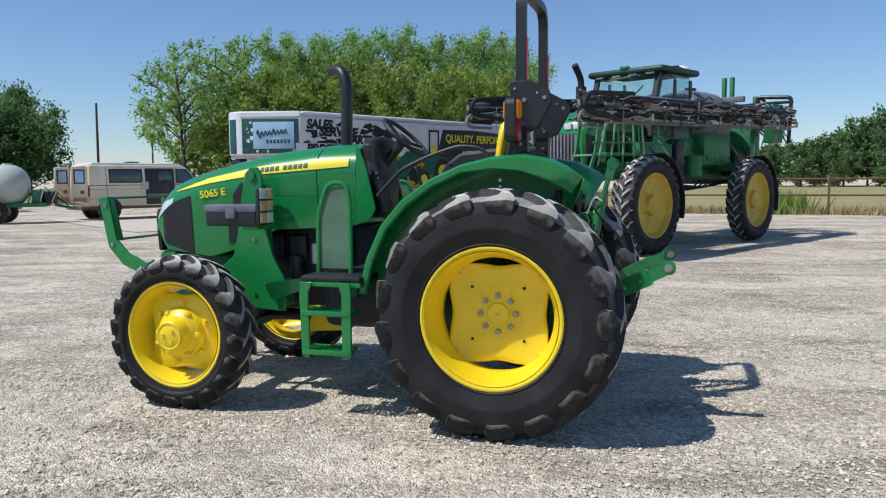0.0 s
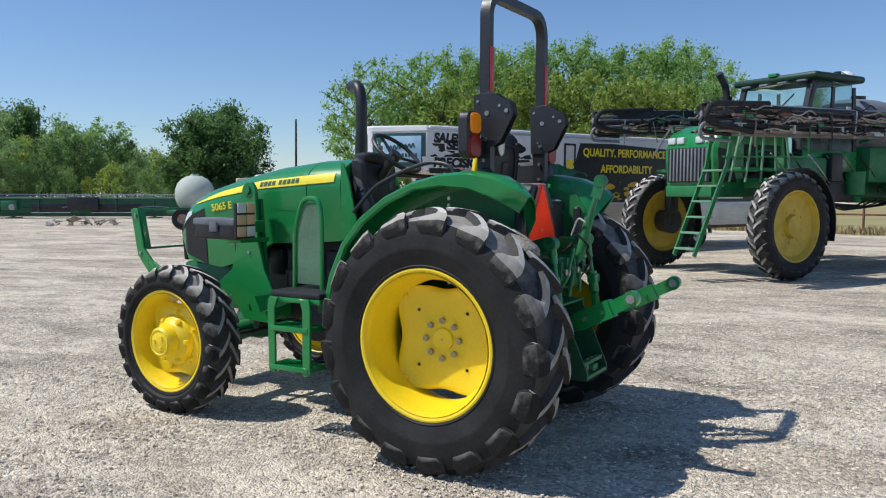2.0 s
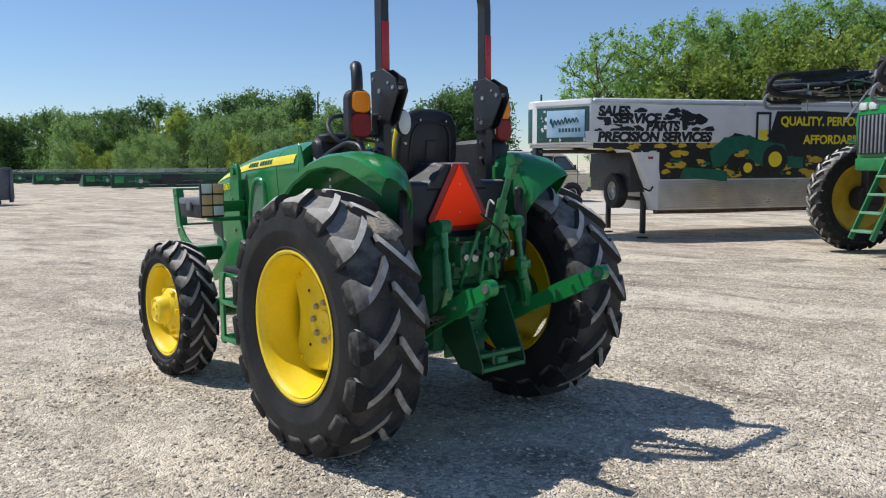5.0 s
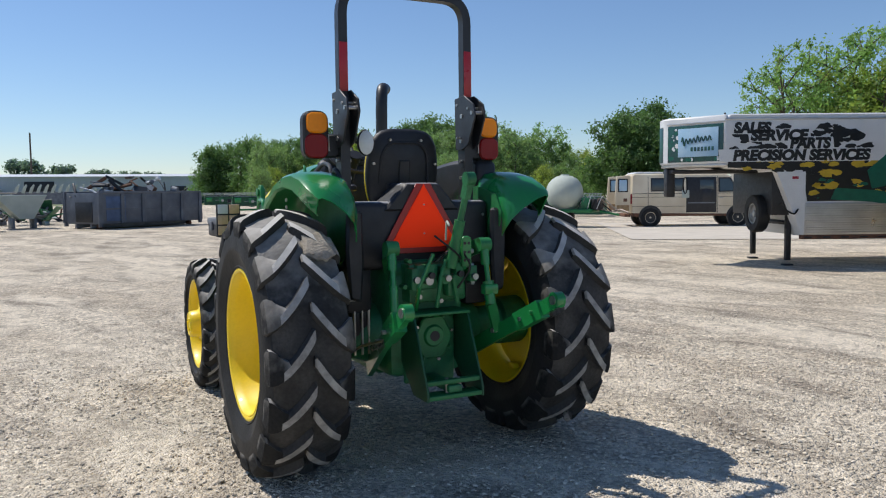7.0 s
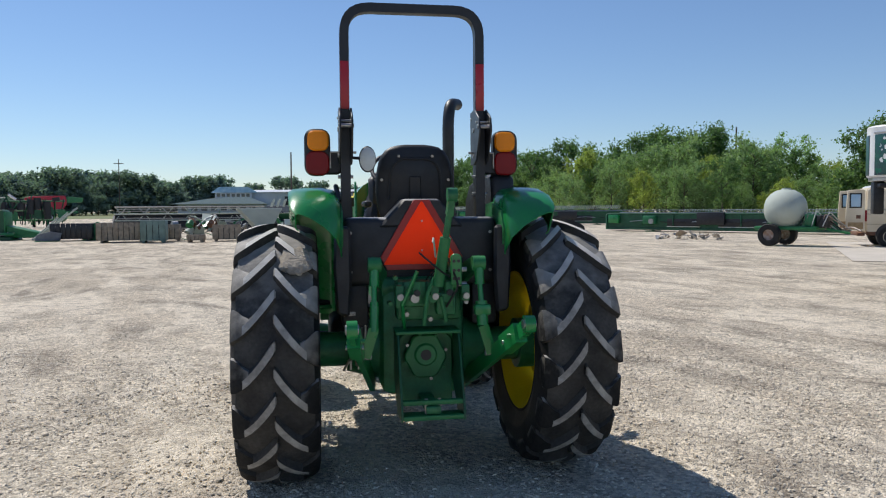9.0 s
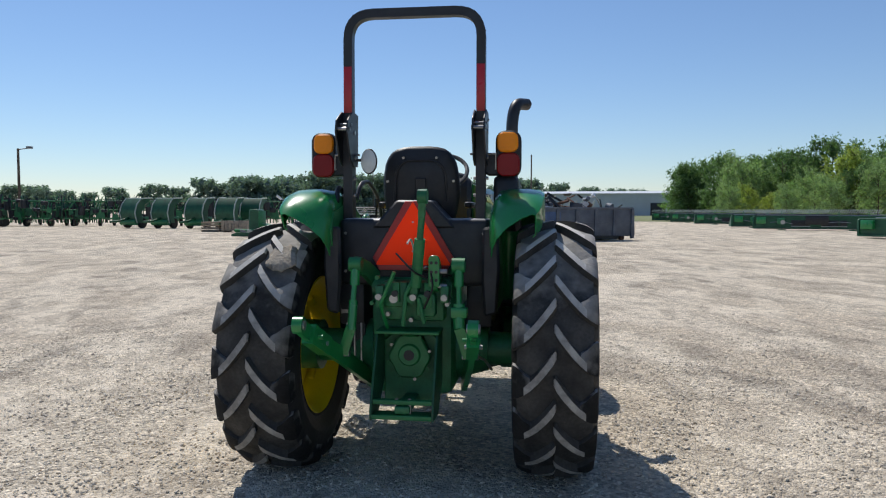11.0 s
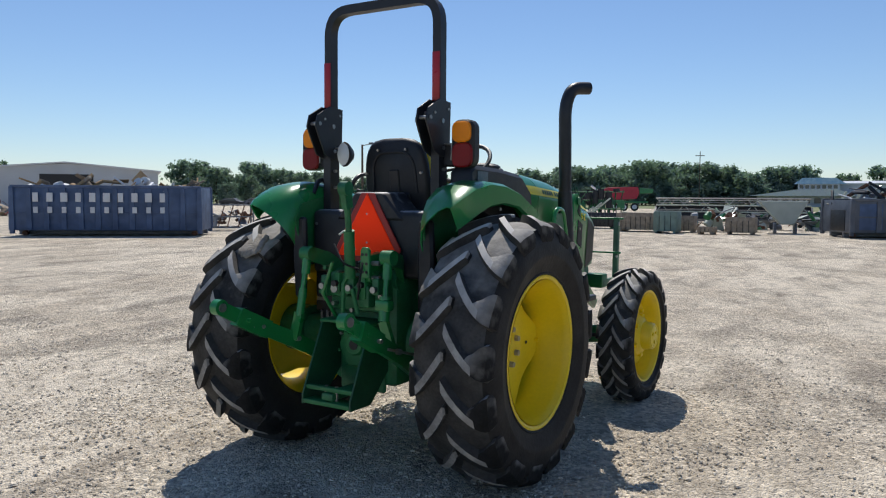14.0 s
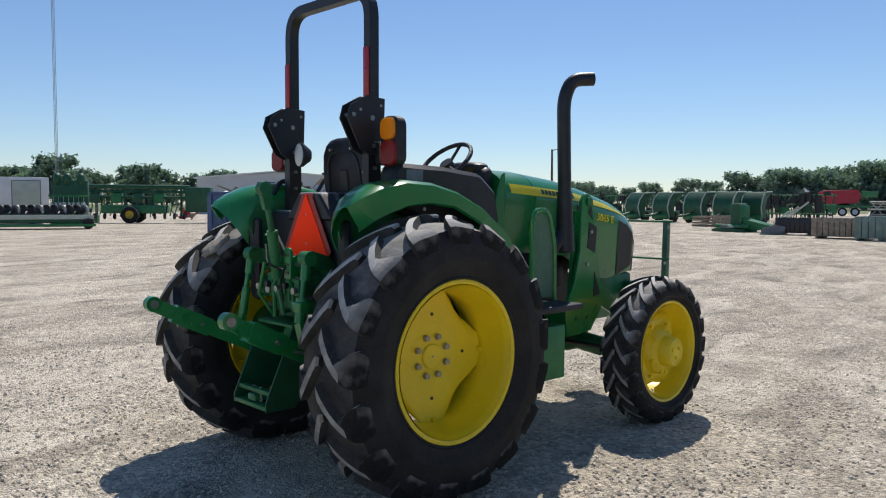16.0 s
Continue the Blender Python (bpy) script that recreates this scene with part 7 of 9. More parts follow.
# ---- combine headers and other machines ----
def header(m, length, label, reel=True, fingers=True, low=0.0, material=GREEN_DULL, category="combine header", group="stored headers"):
    """A long harvesting platform: back sheet, floor, end dividers, reel bats and knife guards."""
    h = thing("combine_header", m, label, category, group)
    L = length / 2
    part("back_sheet", plate([(0.0, 0.16), (0.05, 0.98), (0.15, 1.02), (0.15, 0.12)], "x", -L, L, bev=0.01), material, h)
    part("table", plate([(0.1, 0.14), (-1.1, 0.10), (-1.1, 0.16), (0.1, 0.30)], "x", -L, L), material, h)
    part("lower_rail", box(-L, L, 0.14, 0.26, 0.10, 0.20, 0.02), material, h)
    for x0, x1 in ((0.10, 0.40), (-0.46, -0.06)):
        # proud dark plate gives the slot's shade by colour, without a real hollow
        part("panel_recess", box(x0 * L, x1 * L, 0.145, 0.165, 0.34, 0.78, 0.004), PLASTIC, h, "dark plate for the shaded slot in the sheet")
        part("recess_lip", box(x0 * L, x1 * L, 0.16, 0.20, 0.29, 0.335, 0.006), DRUM, h, "pale lower lip")
    part("gearbox", box(0.50 * L, 0.62 * L, 0.15, 0.45, 0.45, 0.95, 0.05), CAST, h)
    part("knife_drive", cyl((0.53 * L, 0.15, 0.62), (0.53 * L, 0.55, 0.62), 0.16, seg=16), STEEL, h)
    for x in (-L, L):
        part("end_divider", plate([(0.25, 0.10), (0.25, 1.02), (0.0, 1.12), (-0.4, 0.95), (-1.9, 0.28), (-1.9, 0.10)], "x", x - 0.06, x + 0.06, bev=0.01), material, h)
    part("top_tube", tube([(-L, 0.10, 1.06), (L, 0.10, 1.06)], 0.05, 8), material, h)
    part("feed_opening", box(-0.8, 0.8, 0.15, 0.35, 0.45, 1.15, 0.02), PLASTIC, h)
    if reel:
        for k in range(5):
            a = 2 * math.pi * k / 5
            part("reel_bat", tube([(-L + 0.2, -0.75 + 0.42 * math.cos(a), 1.16 - low + 0.42 * math.sin(a)), (L - 0.2, -0.75 + 0.42 * math.cos(a), 1.16 - low + 0.42 * math.sin(a))], 0.025, 6), STEEL, h)
        part("reel_shaft", tube([(-L + 0.1, -0.75, 1.16 - low), (L - 0.1, -0.75, 1.16 - low)], 0.07, 8), PLASTIC, h)
    if fingers:
        tb = bmesh.new()
        n = int(length / 0.16)
        for k in range(n):
            x = -L + length * (k + 0.5) / n
            if low == 0.0 or x < 0.28 * L:
                tube([(x, -0.30, 1.60 - low), (x + 0.16, -0.34, 1.30 - low)], 0.026, 5, bm=tb)
        tagged(part("tines", tb, DRUM, h, "row of thin steel reel tines", 0), kind="stuff")
    for k in range(int(length // 2)):
        x = -L + 1 + 2 * k
        part("back_rib", box(x - 0.04, x + 0.04, 0.14, 0.24, 0.35, 1.0, 0.01), material, h)
        part("reel_arm", tube([(x, 0.1, 1.04), (x, -0.3, 1.45 - low), (x, -0.75, 1.2 - low)], 0.03, 6), CAST, h)
        part("hydraulic_pipe", tube([(x - 0.8, 0.24, 0.5 + 0.1 * (k % 3)), (x, 0.27, 0.55 + 0.12 * (k % 2)), (x + 0.8, 0.24, 0.6)], 0.02, 5), STEEL if k % 2 else RUBBER, h)
    for x in (-L * 0.55, L * 0.55):
        part("stand", box(x - 0.06, x + 0.06, -0.1, 0.1, 0.0, 0.36, 0.01), CAST, h)
        part("skid", box(x - 0.3, x + 0.3, -0.5, 0.4, 0.0, 0.06, 0.01), CAST, h)
    part("drive_guard", box(L - 0.9, L - 0.2, 0.15, 0.4, 0.5, 1.0, 0.03), GREEN, h)
    return h


header(pose(-29.9, 34.9, 0, 0, 0, 25 + 180), 13.4, "long green combine header with a steel reel on the gravel", low=0.28, material=HEADGREEN)
header(pose(-51.4, 38.7, 0, 0, 0, 60 + 180), 9.0, "green combine header stored at the yard edge", material=HEADGREEN)
header(pose(-59.9, 40.4, 0, 0, 0, 70 + 180), 8.0, "green combine header stored at the yard edge", material=HEADGREEN)
for x, y in ((-74.0, 43.6), (-88.0, 46.4), (-102.0, 49.2)):
    header(pose(x, y, 0, 0, 0, 68 + 180), 9.0, "green combine header stored at the yard edge", material=HEADGREEN)
hd = header(pose(-53.0, 8.6, 0, 0, 0, 86), 10.2, "long dark draper header with pale grey reel bars", material=BLACK, fingers=False)
for k in range(7):
    x = -4.6 + 1.5 * k
    for q in (-1, 1):
        part("reel_brace", tube([(x - 0.34 * q, -0.75, 0.85), (x + 0.34 * q, -0.75, 1.65)], 0.035, 6), DRUM, hd)
for z in (0.78, 1.22, 1.70):
    part("reel_tube", tube([(-5.0, -0.95, z), (5.0, -0.95, z)], 0.05, 6), DRUM if z < 1.5 else STEEL, hd)


def rolloff(m, length, material, label, ribs=10, height=1.62):
    """A steel roll-off container with ribs, top rail, floor rails and rollers."""
    c = thing("roll_off_container", m, label, "dumpster")
    L, W = length / 2, 1.22
    part("floor", box(-L, L, -W, W, 0.22, 0.30, 0.01), material, c)
    for sy in (-1, 1):
        part("side_wall", box(-L, L, sy * W - 0.03, sy * W + 0.03, 0.25, height, 0.008), material, c)
        part("top_rail", box(-L - 0.05, L + 0.05, sy * W - 0.07, sy * W + 0.07, height - 0.05, height + 0.06, 0.015), material, c)
        for k in range(ribs + 1):
            x = -L + 2 * L * k / ribs
            part("side_rib", plate([(x - 0.11, 0.25), (x + 0.11, 0.25), (x + 0.08, height - 0.05), (x - 0.08, height - 0.05)], "y", sy * (W + 0.02), sy * (W + 0.10), bev=0.01), material, c)
        part("floor_rail", box(-L, L, sy * 0.55 - 0.06, sy * 0.55 + 0.06, 0.04, 0.22, 0.01), GREY, c)
    for sx in (-1, 1):
        part("end_wall", box(sx * L - 0.03, sx * L + 0.03, -W, W, 0.25, height, 0.008), material, c)
        part("corner_post", box(sx * L - 0.08, sx * L + 0.08, -W - 0.08, -W + 0.04, 0.1, height, 0.01), material, c)
        part("corner_post", box(sx * L - 0.08, sx * L + 0.08, W - 0.04, W + 0.08, 0.1, height, 0.01), material, c)
        for sy in (-1, 1):
            part("roller", cyl((sx * (L - 0.3), sy * 0.75 - 0.1, 0.1), (sx * (L - 0.3), sy * 0.75 + 0.1, 0.1), 0.1), RUST, c)
    part("rub_strip", box(-L, L, -W - 0.05, -W - 0.03, 0.86, 0.93, 0.005), material, c)
    return c


def scrap(name, label, place, n, size, seed, mats, spread, up):
    """A heap of bent sheets, bars and offcuts as separate pieces of one heap."""
    rng = random.Random(seed)
    h = thing(name, place, label, "scrap heap")
    for k in range(int(n * 1.8)):
        x, y = rng.uniform(-spread[0], spread[0]), rng.uniform(-spread[1], spread[1])
        z = up * (1 - abs(x) / spread[0] * 0.5) * rng.uniform(0.05, 1)
        s = size * rng.uniform(0.4, 1.1)
        kind = k % 4
        if kind == 0:
            b = plate([(-s, -s * 0.5), (s * 0.7, -s * 0.6), (s, s * 0.2), (-s * 0.4, s * 0.6)], "z", -0.012, 0.012)
        elif kind == 1:
            b = tube([(-s * 1.2, 0, 0), (0, s * 0.15, s * 0.1), (s * 1.2, 0, 0)], s * 0.07, 6)
        elif kind == 2:
            b = box(-s, s, -s * 0.12, s * 0.12, -s * 0.12, s * 0.12, 0.01)
        else:
            b = cyl((-s * 0.3, 0, 0), (s * 0.3, 0, 0), s * 0.4, s * 0.33, 12)
        b.transform(Matrix.Translation((x, y, z)) @ pose(0, 0, 0, rng.uniform(-50, 50), rng.uniform(-50, 50), rng.uniform(0, 360)))
        part("scrap_piece", b, rng.choice(mats), h)
    return h


DULLSTEEL = mat("dull_blue_grey_steel", (0.125, 0.14, 0.165), 0.5, var=0.25, scale=2, bump=0.1, col2=(0.07, 0.08, 0.10))
GREYBOX = pose(-33.67, 15.0, 0, 0, 0, 109)
gb = rolloff(GREYBOX, 5.6, DULLSTEEL, "grey roll-off container full of scrap metal", 5)
part("end_recess", box(-2.86, -2.82, -0.75, 0.45, 0.3, 1.2, 0.01), PLASTIC, gb, "dark recess in the container end")
part("patched_panel", box(-2.5, -1.5, -1.262, -1.250, 0.35, 1.45, 0.004), BLUE, gb, "faded blue patched panel")
scrap("scrap_load", "mixed scrap metal heaped in the grey container", Matrix.Translation((-33.67, 15.0, 1.0)) @ pose(0, 0, 0, 0, 0, 109), 34, 0.5, 11, [RUST, GREY, WHITE, STEEL, PLASTIC], (2.7, 0.9), 1.5)
hop = thing("hopper_bin", pose(-35.9, 10.4, 0, 0, 0, 90), "pale grey steel hopper bin", "hopper")
part("hopper", plate([(-1.1, 1.55), (1.1, 1.55), (0.5, 0.45), (-0.1, 0.45)], "y", -0.7, 0.7, bev=0.02), DRUM, hop)
for x in (-0.3, 0.6):
    part("leg", box(x - 0.05, x + 0.05, -0.5, 0.5, 0, 0.5, 0.01), GREY, hop)
bl = rolloff(pose(-20.75, -15.75, 0, 0, 0, 116), 7.0, BLUE, "blue ribbed roll-off container with white lettering", 11, 1.92)
for k in range(10):
    x = 2.1 - 0.523 * k
    for z, hh, wd in ((1.51, 0.35, (0.20, 0.26, 0.23)[k % 3]), (1.02, 0.235, 0.17)):
        part("lettering_bar", box(x - wd / 2, x + wd / 2, -1.345, -1.325, z - hh / 2, z + hh / 2, 0.004), WHITE, bl, "white painted letter")
scrap("rubbish_load", "cardboard and white bags heaped in the blue container", Matrix.Translation((-20.75, -15.75, 1.7)) @ pose(0, 0, 0, 0, 0, 116), 26, 0.55, 12, [CARD, WHITE, WHITE, CARD, WOOD], (3.1, 0.9), 0.62)


def cage(m, label):
    c = thing("steel_rack", m, label, "rack")
    for x in (-1.0, 1.0):
        for y in (-0.6, 0.6):
            part("post", box(x - 0.04, x + 0.04, y - 0.04, y + 0.04, 0, 1.25, 0.008), GREY, c)
    for z in (0.15, 0.65, 1.2):
        for y in (-0.6, 0.6):
            part("rail", box(-1.0, 1.0, y - 0.03, y + 0.03, z - 0.03, z + 0.03, 0.006), GREY, c)
        for x in (-1.0, -0.5, 0, 0.5, 1.0):
            part("cross_rail", box(x - 0.03, x + 0.03, -0.6, 0.6, z - 0.03, z + 0.03, 0.006), STEEL, c)
    for x in (-0.6, -0.2, 0.3, 0.7):
        part("brace", tube([(x, -0.6, 0.15), (x + 0.3, -0.6, 1.2)], 0.025, 6), RUST, c)
    return c


cage(pose(-26.6, -14.3, 0, 0, 0, 128), "open grey steel storage rack with offcuts")
scrap("rack_load", "steel offcuts stacked in the rack", pose(-26.6, -14.3, 0.15, 0, 0, 128), 10, 0.45, 31, [GREY, STEEL, RUST], (0.8, 0.4), 1.0)


FADED = mat("faded_grey_green_paint", (0.20, 0.29, 0.25), 0.6, var=0.18, scale=3)


def crate(m, w, d, h, label, material=WOOD):
    c = thing("crate", m, label, "crate", "crates along the yard")
    n = max(4, int(w / 0.22))
    for k in range(n):
        x = -w / 2 + w * (k + 0.5) / n
        for sy in (-1, 1):
            part("board", box(x - w / n * 0.44, x + w / n * 0.44, sy * d / 2 - 0.02, sy * d / 2 + 0.02, 0.1, h, 0.004), material, c)
    for sx in (-1, 1):
        part("end_panel", box(sx * w / 2 - 0.02, sx * w / 2 + 0.02, -d / 2, d / 2, 0.1, h, 0.006), material, c)
        part("skid", box(sx * w * 0.4 - 0.05, sx * w * 0.4 + 0.05, -d / 2, d / 2, 0, 0.1, 0.006), material, c)
    part("crate_fill", box(-w / 2 + 0.04, w / 2 - 0.04, -d / 2 + 0.04, d / 2 - 0.04, 0.1, h * 0.8, 0.02), PLASTIC, c)
    return c


crate(pose(-35.0, 3.9, 0, 0, 0, 80), 2.15, 1.4, 0.92, "weathered plywood crate on the gravel")
crate(pose(-33.5, 5.2, 0, 0, 0, 80), 1.05, 1.0, 1.02, "faded green steel bin on the gravel", FADED)
crate(pose(-35.0, 6.0, 0, 0, 0, 82), 0.9, 1.0, 0.80, "weathered pinkish wooden crate on the gravel")
crate(pose(-33.7, 8.5, 0, 0, 0, 80), 1.25, 1.0, 0.78, "weathered wooden crate filled with scrap")
crate(pose(-32.9, 7.0, 0, 0, 0, 70), 0.7, 0.6, 0.35, "small low wooden pallet box")
crate(pose(-49.7, -4.6, 0, 0, 0, 75), 1.5, 1.2, 0.78, "weathered wooden box crate beside the pallets")
scrap("machine_parts", "dark green and grey machine parts piled on the gravel", pose(-36.8, 7.6, 0, 0, 0, 82), 34, 0.5, 21, [GREEN_DULL, PLASTIC, RUST, CAST, STEEL, DRUM], (1.9, 0.8), 1.15)
scrap("machine_parts", "grey and green machine frames beside the container", pose(-40.4, 11.1, 0, 0, 0, 82), 26, 0.6, 26, [GREY, DRUM, CAST, PLASTIC, STEEL], (2.2, 0.8), 1.2)
scrap("machine_parts", "grey and green implement frames in the yard", pose(-45.0, 14.5, 0, 0, 0, 82), 26, 0.8, 42, [GREY, HEADGREEN, PLASTIC, RUST, STEEL], (3.0, 0.9), 1.1)
crate(pose(-38.2, 1.6, 0, 0, 0, 80), 1.9, 1.0, 0.86, "black plastic crate with steel parts on the gravel", BLACK)
for k, (dx, h) in enumerate(((0.9, 0.75), (1.5, 0.55), (-1.2, 0.4))):
    sheetm = thing("sheet_offcut", pose(-38.0 + 0.2 * k, 1.7 + dx, 0, 0, 0, 80 + 9 * k), "dark bent steel sheet leaning by the crate", "sheet metal", "bent sheets by the black crate")
    part("sheet", plate([(-0.6, 0.0), (0.5, 0.0), (0.62, h), (0.1, h * 1.25), (-0.5, h * 0.8)], "y", -0.02, 0.02, bev=0.004), (CAST, PLASTIC, GREY)[k], sheetm)
    part("folded_lip", box(-0.6, 0.5, -0.25, 0.02, 0.0, 0.04, 0.01), CAST, sheetm)

# green auger unit with a tall hood, lying beside the crates
aug = thing("auger_hood", pose(-40.9, -1.7, 0, 0, 0, 72), "green auger hood on a flat base beside long pale pipes", "farm implement")
part("base_plate", plate([(-1.45, 0.0), (0.6, 0.0), (0.55, 0.16), (-1.1, 0.24), (-1.45, 0.12)], "y", -0.7, 0.6, bev=0.02), HEADGREEN, aug)
part("tall_hood", plate([(-0.55, 0.20), (0.12, 0.20), (0.16, 1.45), (0.0, 1.58), (-0.50, 1.55)], "y", -0.35, 0.4, bev=0.05), HEADGREEN, aug, "upright green sheet hood")
part("hood_edge", box(0.12, 0.19, -0.40, 0.44, 0.2, 1.46, 0.015), GREEN_DULL, aug)
part("side_chute", plate([(0.2, 0.75), (1.7, 0.40), (1.75, 0.12), (0.2, 0.12)], "y", -0.3, 0.5, bev=0.03), GREEN_DULL, aug, "sloping green chute")
part("auger_tube", tube([(-1.3, -0.5, 0.34), (0.7, -0.55, 0.30)], 0.10, 10), GREEN_DULL, aug)
for k in range(4):
    part("loose_bracket", plate([(-0.9 + 0.4 * k, 0.24), (-0.5 + 0.4 * k, 0.24), (-0.55 + 0.4 * k, 0.34), (-0.86 + 0.4 * k, 0.42)], "y", -0.72 + 0.05 * k, -0.66 + 0.05 * k, bev=0.006), DRUM if k % 2 else GREY, aug)
for k in range(3):
    pipe = thing("loose_pipe", pose(-39.8 - 0.25 * k, -0.1 + 0.12 * k, 0, 0, 0, 72), "long pale steel pipe leaning on the auger unit", "pipe", "pipes leaning by the auger unit")
    part("tube", tube([(-0.25, -0.1 * k, 0.04), (0.9 + 0.35 * k, 0.3, 1.15 + 0.25 * k)], 0.045, 8), DRUM, pipe)
    part("flange", cyl((-0.29, -0.1 * k, 0.0), (-0.23, -0.1 * k, 0.06), 0.07, seg=10), STEEL, pipe)
low = thing("pallet_stack", pose(-50.3, -6.2, 0, 0, 0, 75), "low stack of reddish wooden pallets", "pallets")
for k in range(4):
    for y in (-0.55, 0.0, 0.5):
        part("bearer", box(-0.65, 0.65, y, y + 0.09, 0.19 * k, 0.19 * k + 0.10, 0.004), WOOD, low)
    for q in range(7):
        part("deck_board", box(-0.65 + 0.19 * q, -0.51 + 0.19 * q, -0.58, 0.60, 0.19 * k + 0.10, 0.19 * k + 0.125, 0.003), WOOD, low)
scrap("rubble", "broken timber and concrete rubble on the gravel", pose(-23.6, 27.6, 0, 0, 0, 45), 22, 0.3, 23, [CONCRETE, WOOD, GREY, CONCRETE], (1.5, 0.5), 0.35)


def drum_header(m, label):
    """A round baler: curved tailgate hood with pale edges, dark belts inside, tongue and wheels."""
    h = thing("round_baler", m, label, "farm implement", "row of stored balers")
    band = [(-0.95, 0.45), (-1.18, 1.25), (-0.95, 1.95), (-0.45, 2.45), (0.75, 2.5), (0.78, 2.36), (-0.30, 2.28), (-0.72, 1.85), (-0.92, 1.25), (-0.70, 0.45)]
    part("hood", plate(band, "x", -0.75, 0.75), HEADGREEN, h, "green curved tailgate")
    for x in (-0.78, 0.78):
        part("side_plate", plate(band[:5] + [(0.60, 2.30), (-0.05, 1.95), (-0.35, 1.35), (-0.25, 0.45)], "x", x - 0.02, x + 0.02), HEADGREEN, h)
        part("edge_rim", tube([(x + math.copysign(0.03, x), y, z) for y, z in band[:5]], 0.05, 6), DRUM, h, "pale edge along the hood")
        part("wheel", cyl((x - 0.28, -0.2, 0.42), (x - 0.02, -0.2, 0.42), 0.42, seg=18), RUBBER, h)
    part("main_frame", box(-0.7, 0.7, -0.9, 0.5, 0.55, 0.95, 0.05), CAST, h)
    part("tongue", tube([(0, -0.8, 0.9), (0, -2.0, 0.6), (0, -3.0, 0.55)], 0.09, 8), HEADGREEN, h)
    part("pickup", cyl((-0.8, -1.0, 0.5), (0.8, -1.0, 0.5), 0.25, seg=14), CAST, h)
    return h


def harrow(m, n, seed, label):
    """A folded tillage tool: dark frames with rows of upright tines and discs."""
    rng = random.Random(seed)
    h = thing("tillage_tool", m, label, "farm implement", "stored tillage tools")
    for z in (0.7, 1.5, 2.3):
        part("frame_bar", tube([(-n / 2, rng.uniform(-0.3, 0.3), z), (n / 2, rng.uniform(-0.3, 0.3), z)], 0.07, 6), CAST, h)
    for k in range(n * 3):
        x = -n / 2 + k / 3 + rng.uniform(-0.1, 0.1)
        part("tine", tube([(x, 0, 0.3), (x + rng.uniform(-0.2, 0.2), rng.uniform(-0.4, 0.2), 1.6), (x + rng.uniform(-0.35, 0.35), 0.1, rng.uniform(2.1, 2.9))], 0.05, 5), (HEADGREEN, CAST, GREEN_DULL, PLASTIC)[k % 4], h)
        if k % 2:
            part("disc_blade", cyl((x - 0.02, -0.3, rng.uniform(0.5, 2.6)), (x + 0.02, -0.3, rng.uniform(0.5, 2.6)), 0.3, seg=14), PLASTIC, h)
    for k in range(n):
        x, z, w = -n / 2 + k + rng.random(), rng.uniform(0.5, 1.5), rng.uniform(0.2, 0.45)
        part("side_panel", plate([(x - w, z), (x + w, z - 0.1), (x + w * 0.8, z + w * 1.6), (x - w * 0.7, z + w * 1.9)], "y", -0.42, -0.34, bev=0.02), HEADGREEN if k % 3 else CAST, h)
    for x in (-n * 0.3, n * 0.3):
        part("wheel", cyl((x - 0.12, 0.4, 0.36), (x + 0.12, 0.4, 0.36), 0.36, seg=16), RUBBER, h)
    return h


drum_header(pose(-62.0, -14.7, 0, 0, 0, 62), "green round baler with pale edges")
drum_header(pose(-60.8, -11.9, 0, 0, 0, 66), "green round baler with pale edges")
drum_header(pose(-59.6, -9.0, 0, 0, 0, 70), "green round baler with pale edges")
drum_header(pose(-58.2, -6.4, 0, 0, 0, 74), "green round baler with pale edges")
drum_header(pose(-60.6, -4.9, 0, 0, 0, 78), "green round baler with pale edges")
harrow(pose(-66.8, -28.8, 0, 0, 0, 60), 4, 50, "dark green folded implement stored across the yard")
harrow(pose(-69.4, -28.0, 0, 0, 0, 69), 4, 51, "dark green folded implement stored across the yard")
harrow(pose(-68.3, -25.5, 0, 0, 0, 78), 4, 52, "dark green folded implement stored across the yard")
harrow(pose(-70.9, -24.3, 0, 0, 0, 87), 4, 53, "dark green folded implement stored across the yard")
harrow(pose(-69.8, -21.7, 0, 0, 0, 96), 4, 54, "dark green folded implement stored across the yard")
harrow(pose(-72.7, -30.3, 0, 0, 0, 110), 7, 8, "green folded implement frames across the yard")
harrow(pose(-76.6, -26.3, 0, 0, 0, 105), 7, 9, "green folded implement frames across the yard")
seeder = thing("fertiliser_tank", pose(-70.2, -31.0, 0, 0, 0, 0), "yellow-topped tank on a green implement", "farm implement")
part("tank", cyl((0, 0, 1.1), (0, 0, 2.3), 0.75, 0.7, 20, bev=0.1), YELLOW_OLD, seeder)
part("frame", box(-1.2, 1.2, -0.9, 0.9, 0.5, 1.1, 0.05), GREEN_DULL, seeder)
for x in (-0.9, 0.9):
    part("wheel", cyl((x - 0.12, -0.9, 0.45), (x + 0.12, -0.9, 0.45), 0.45, seg=16), RUBBER, seeder)
harrow(pose(-70.2, -15.6, 0, 0, 0, 100), 8, 3, "dark folded tillage tool behind the balers")
harrow(pose(-71.8, -9.6, 0, 0, 0, 95), 8, 4, "dark folded tillage tool behind the balers")
harrow(pose(-68.9, -3.8, 0, 0, 0, 92), 7, 5, "dark green folded tillage tool by the crates")
harrow(pose(-74.6, -5.0, 0, 0, 0, 92), 6, 6, "dark green folded tillage tool in the yard")
harrow(pose(-71.8, -22.0, 0, 0, 0, 100), 7, 7, "dark green folded tillage tool in the yard")
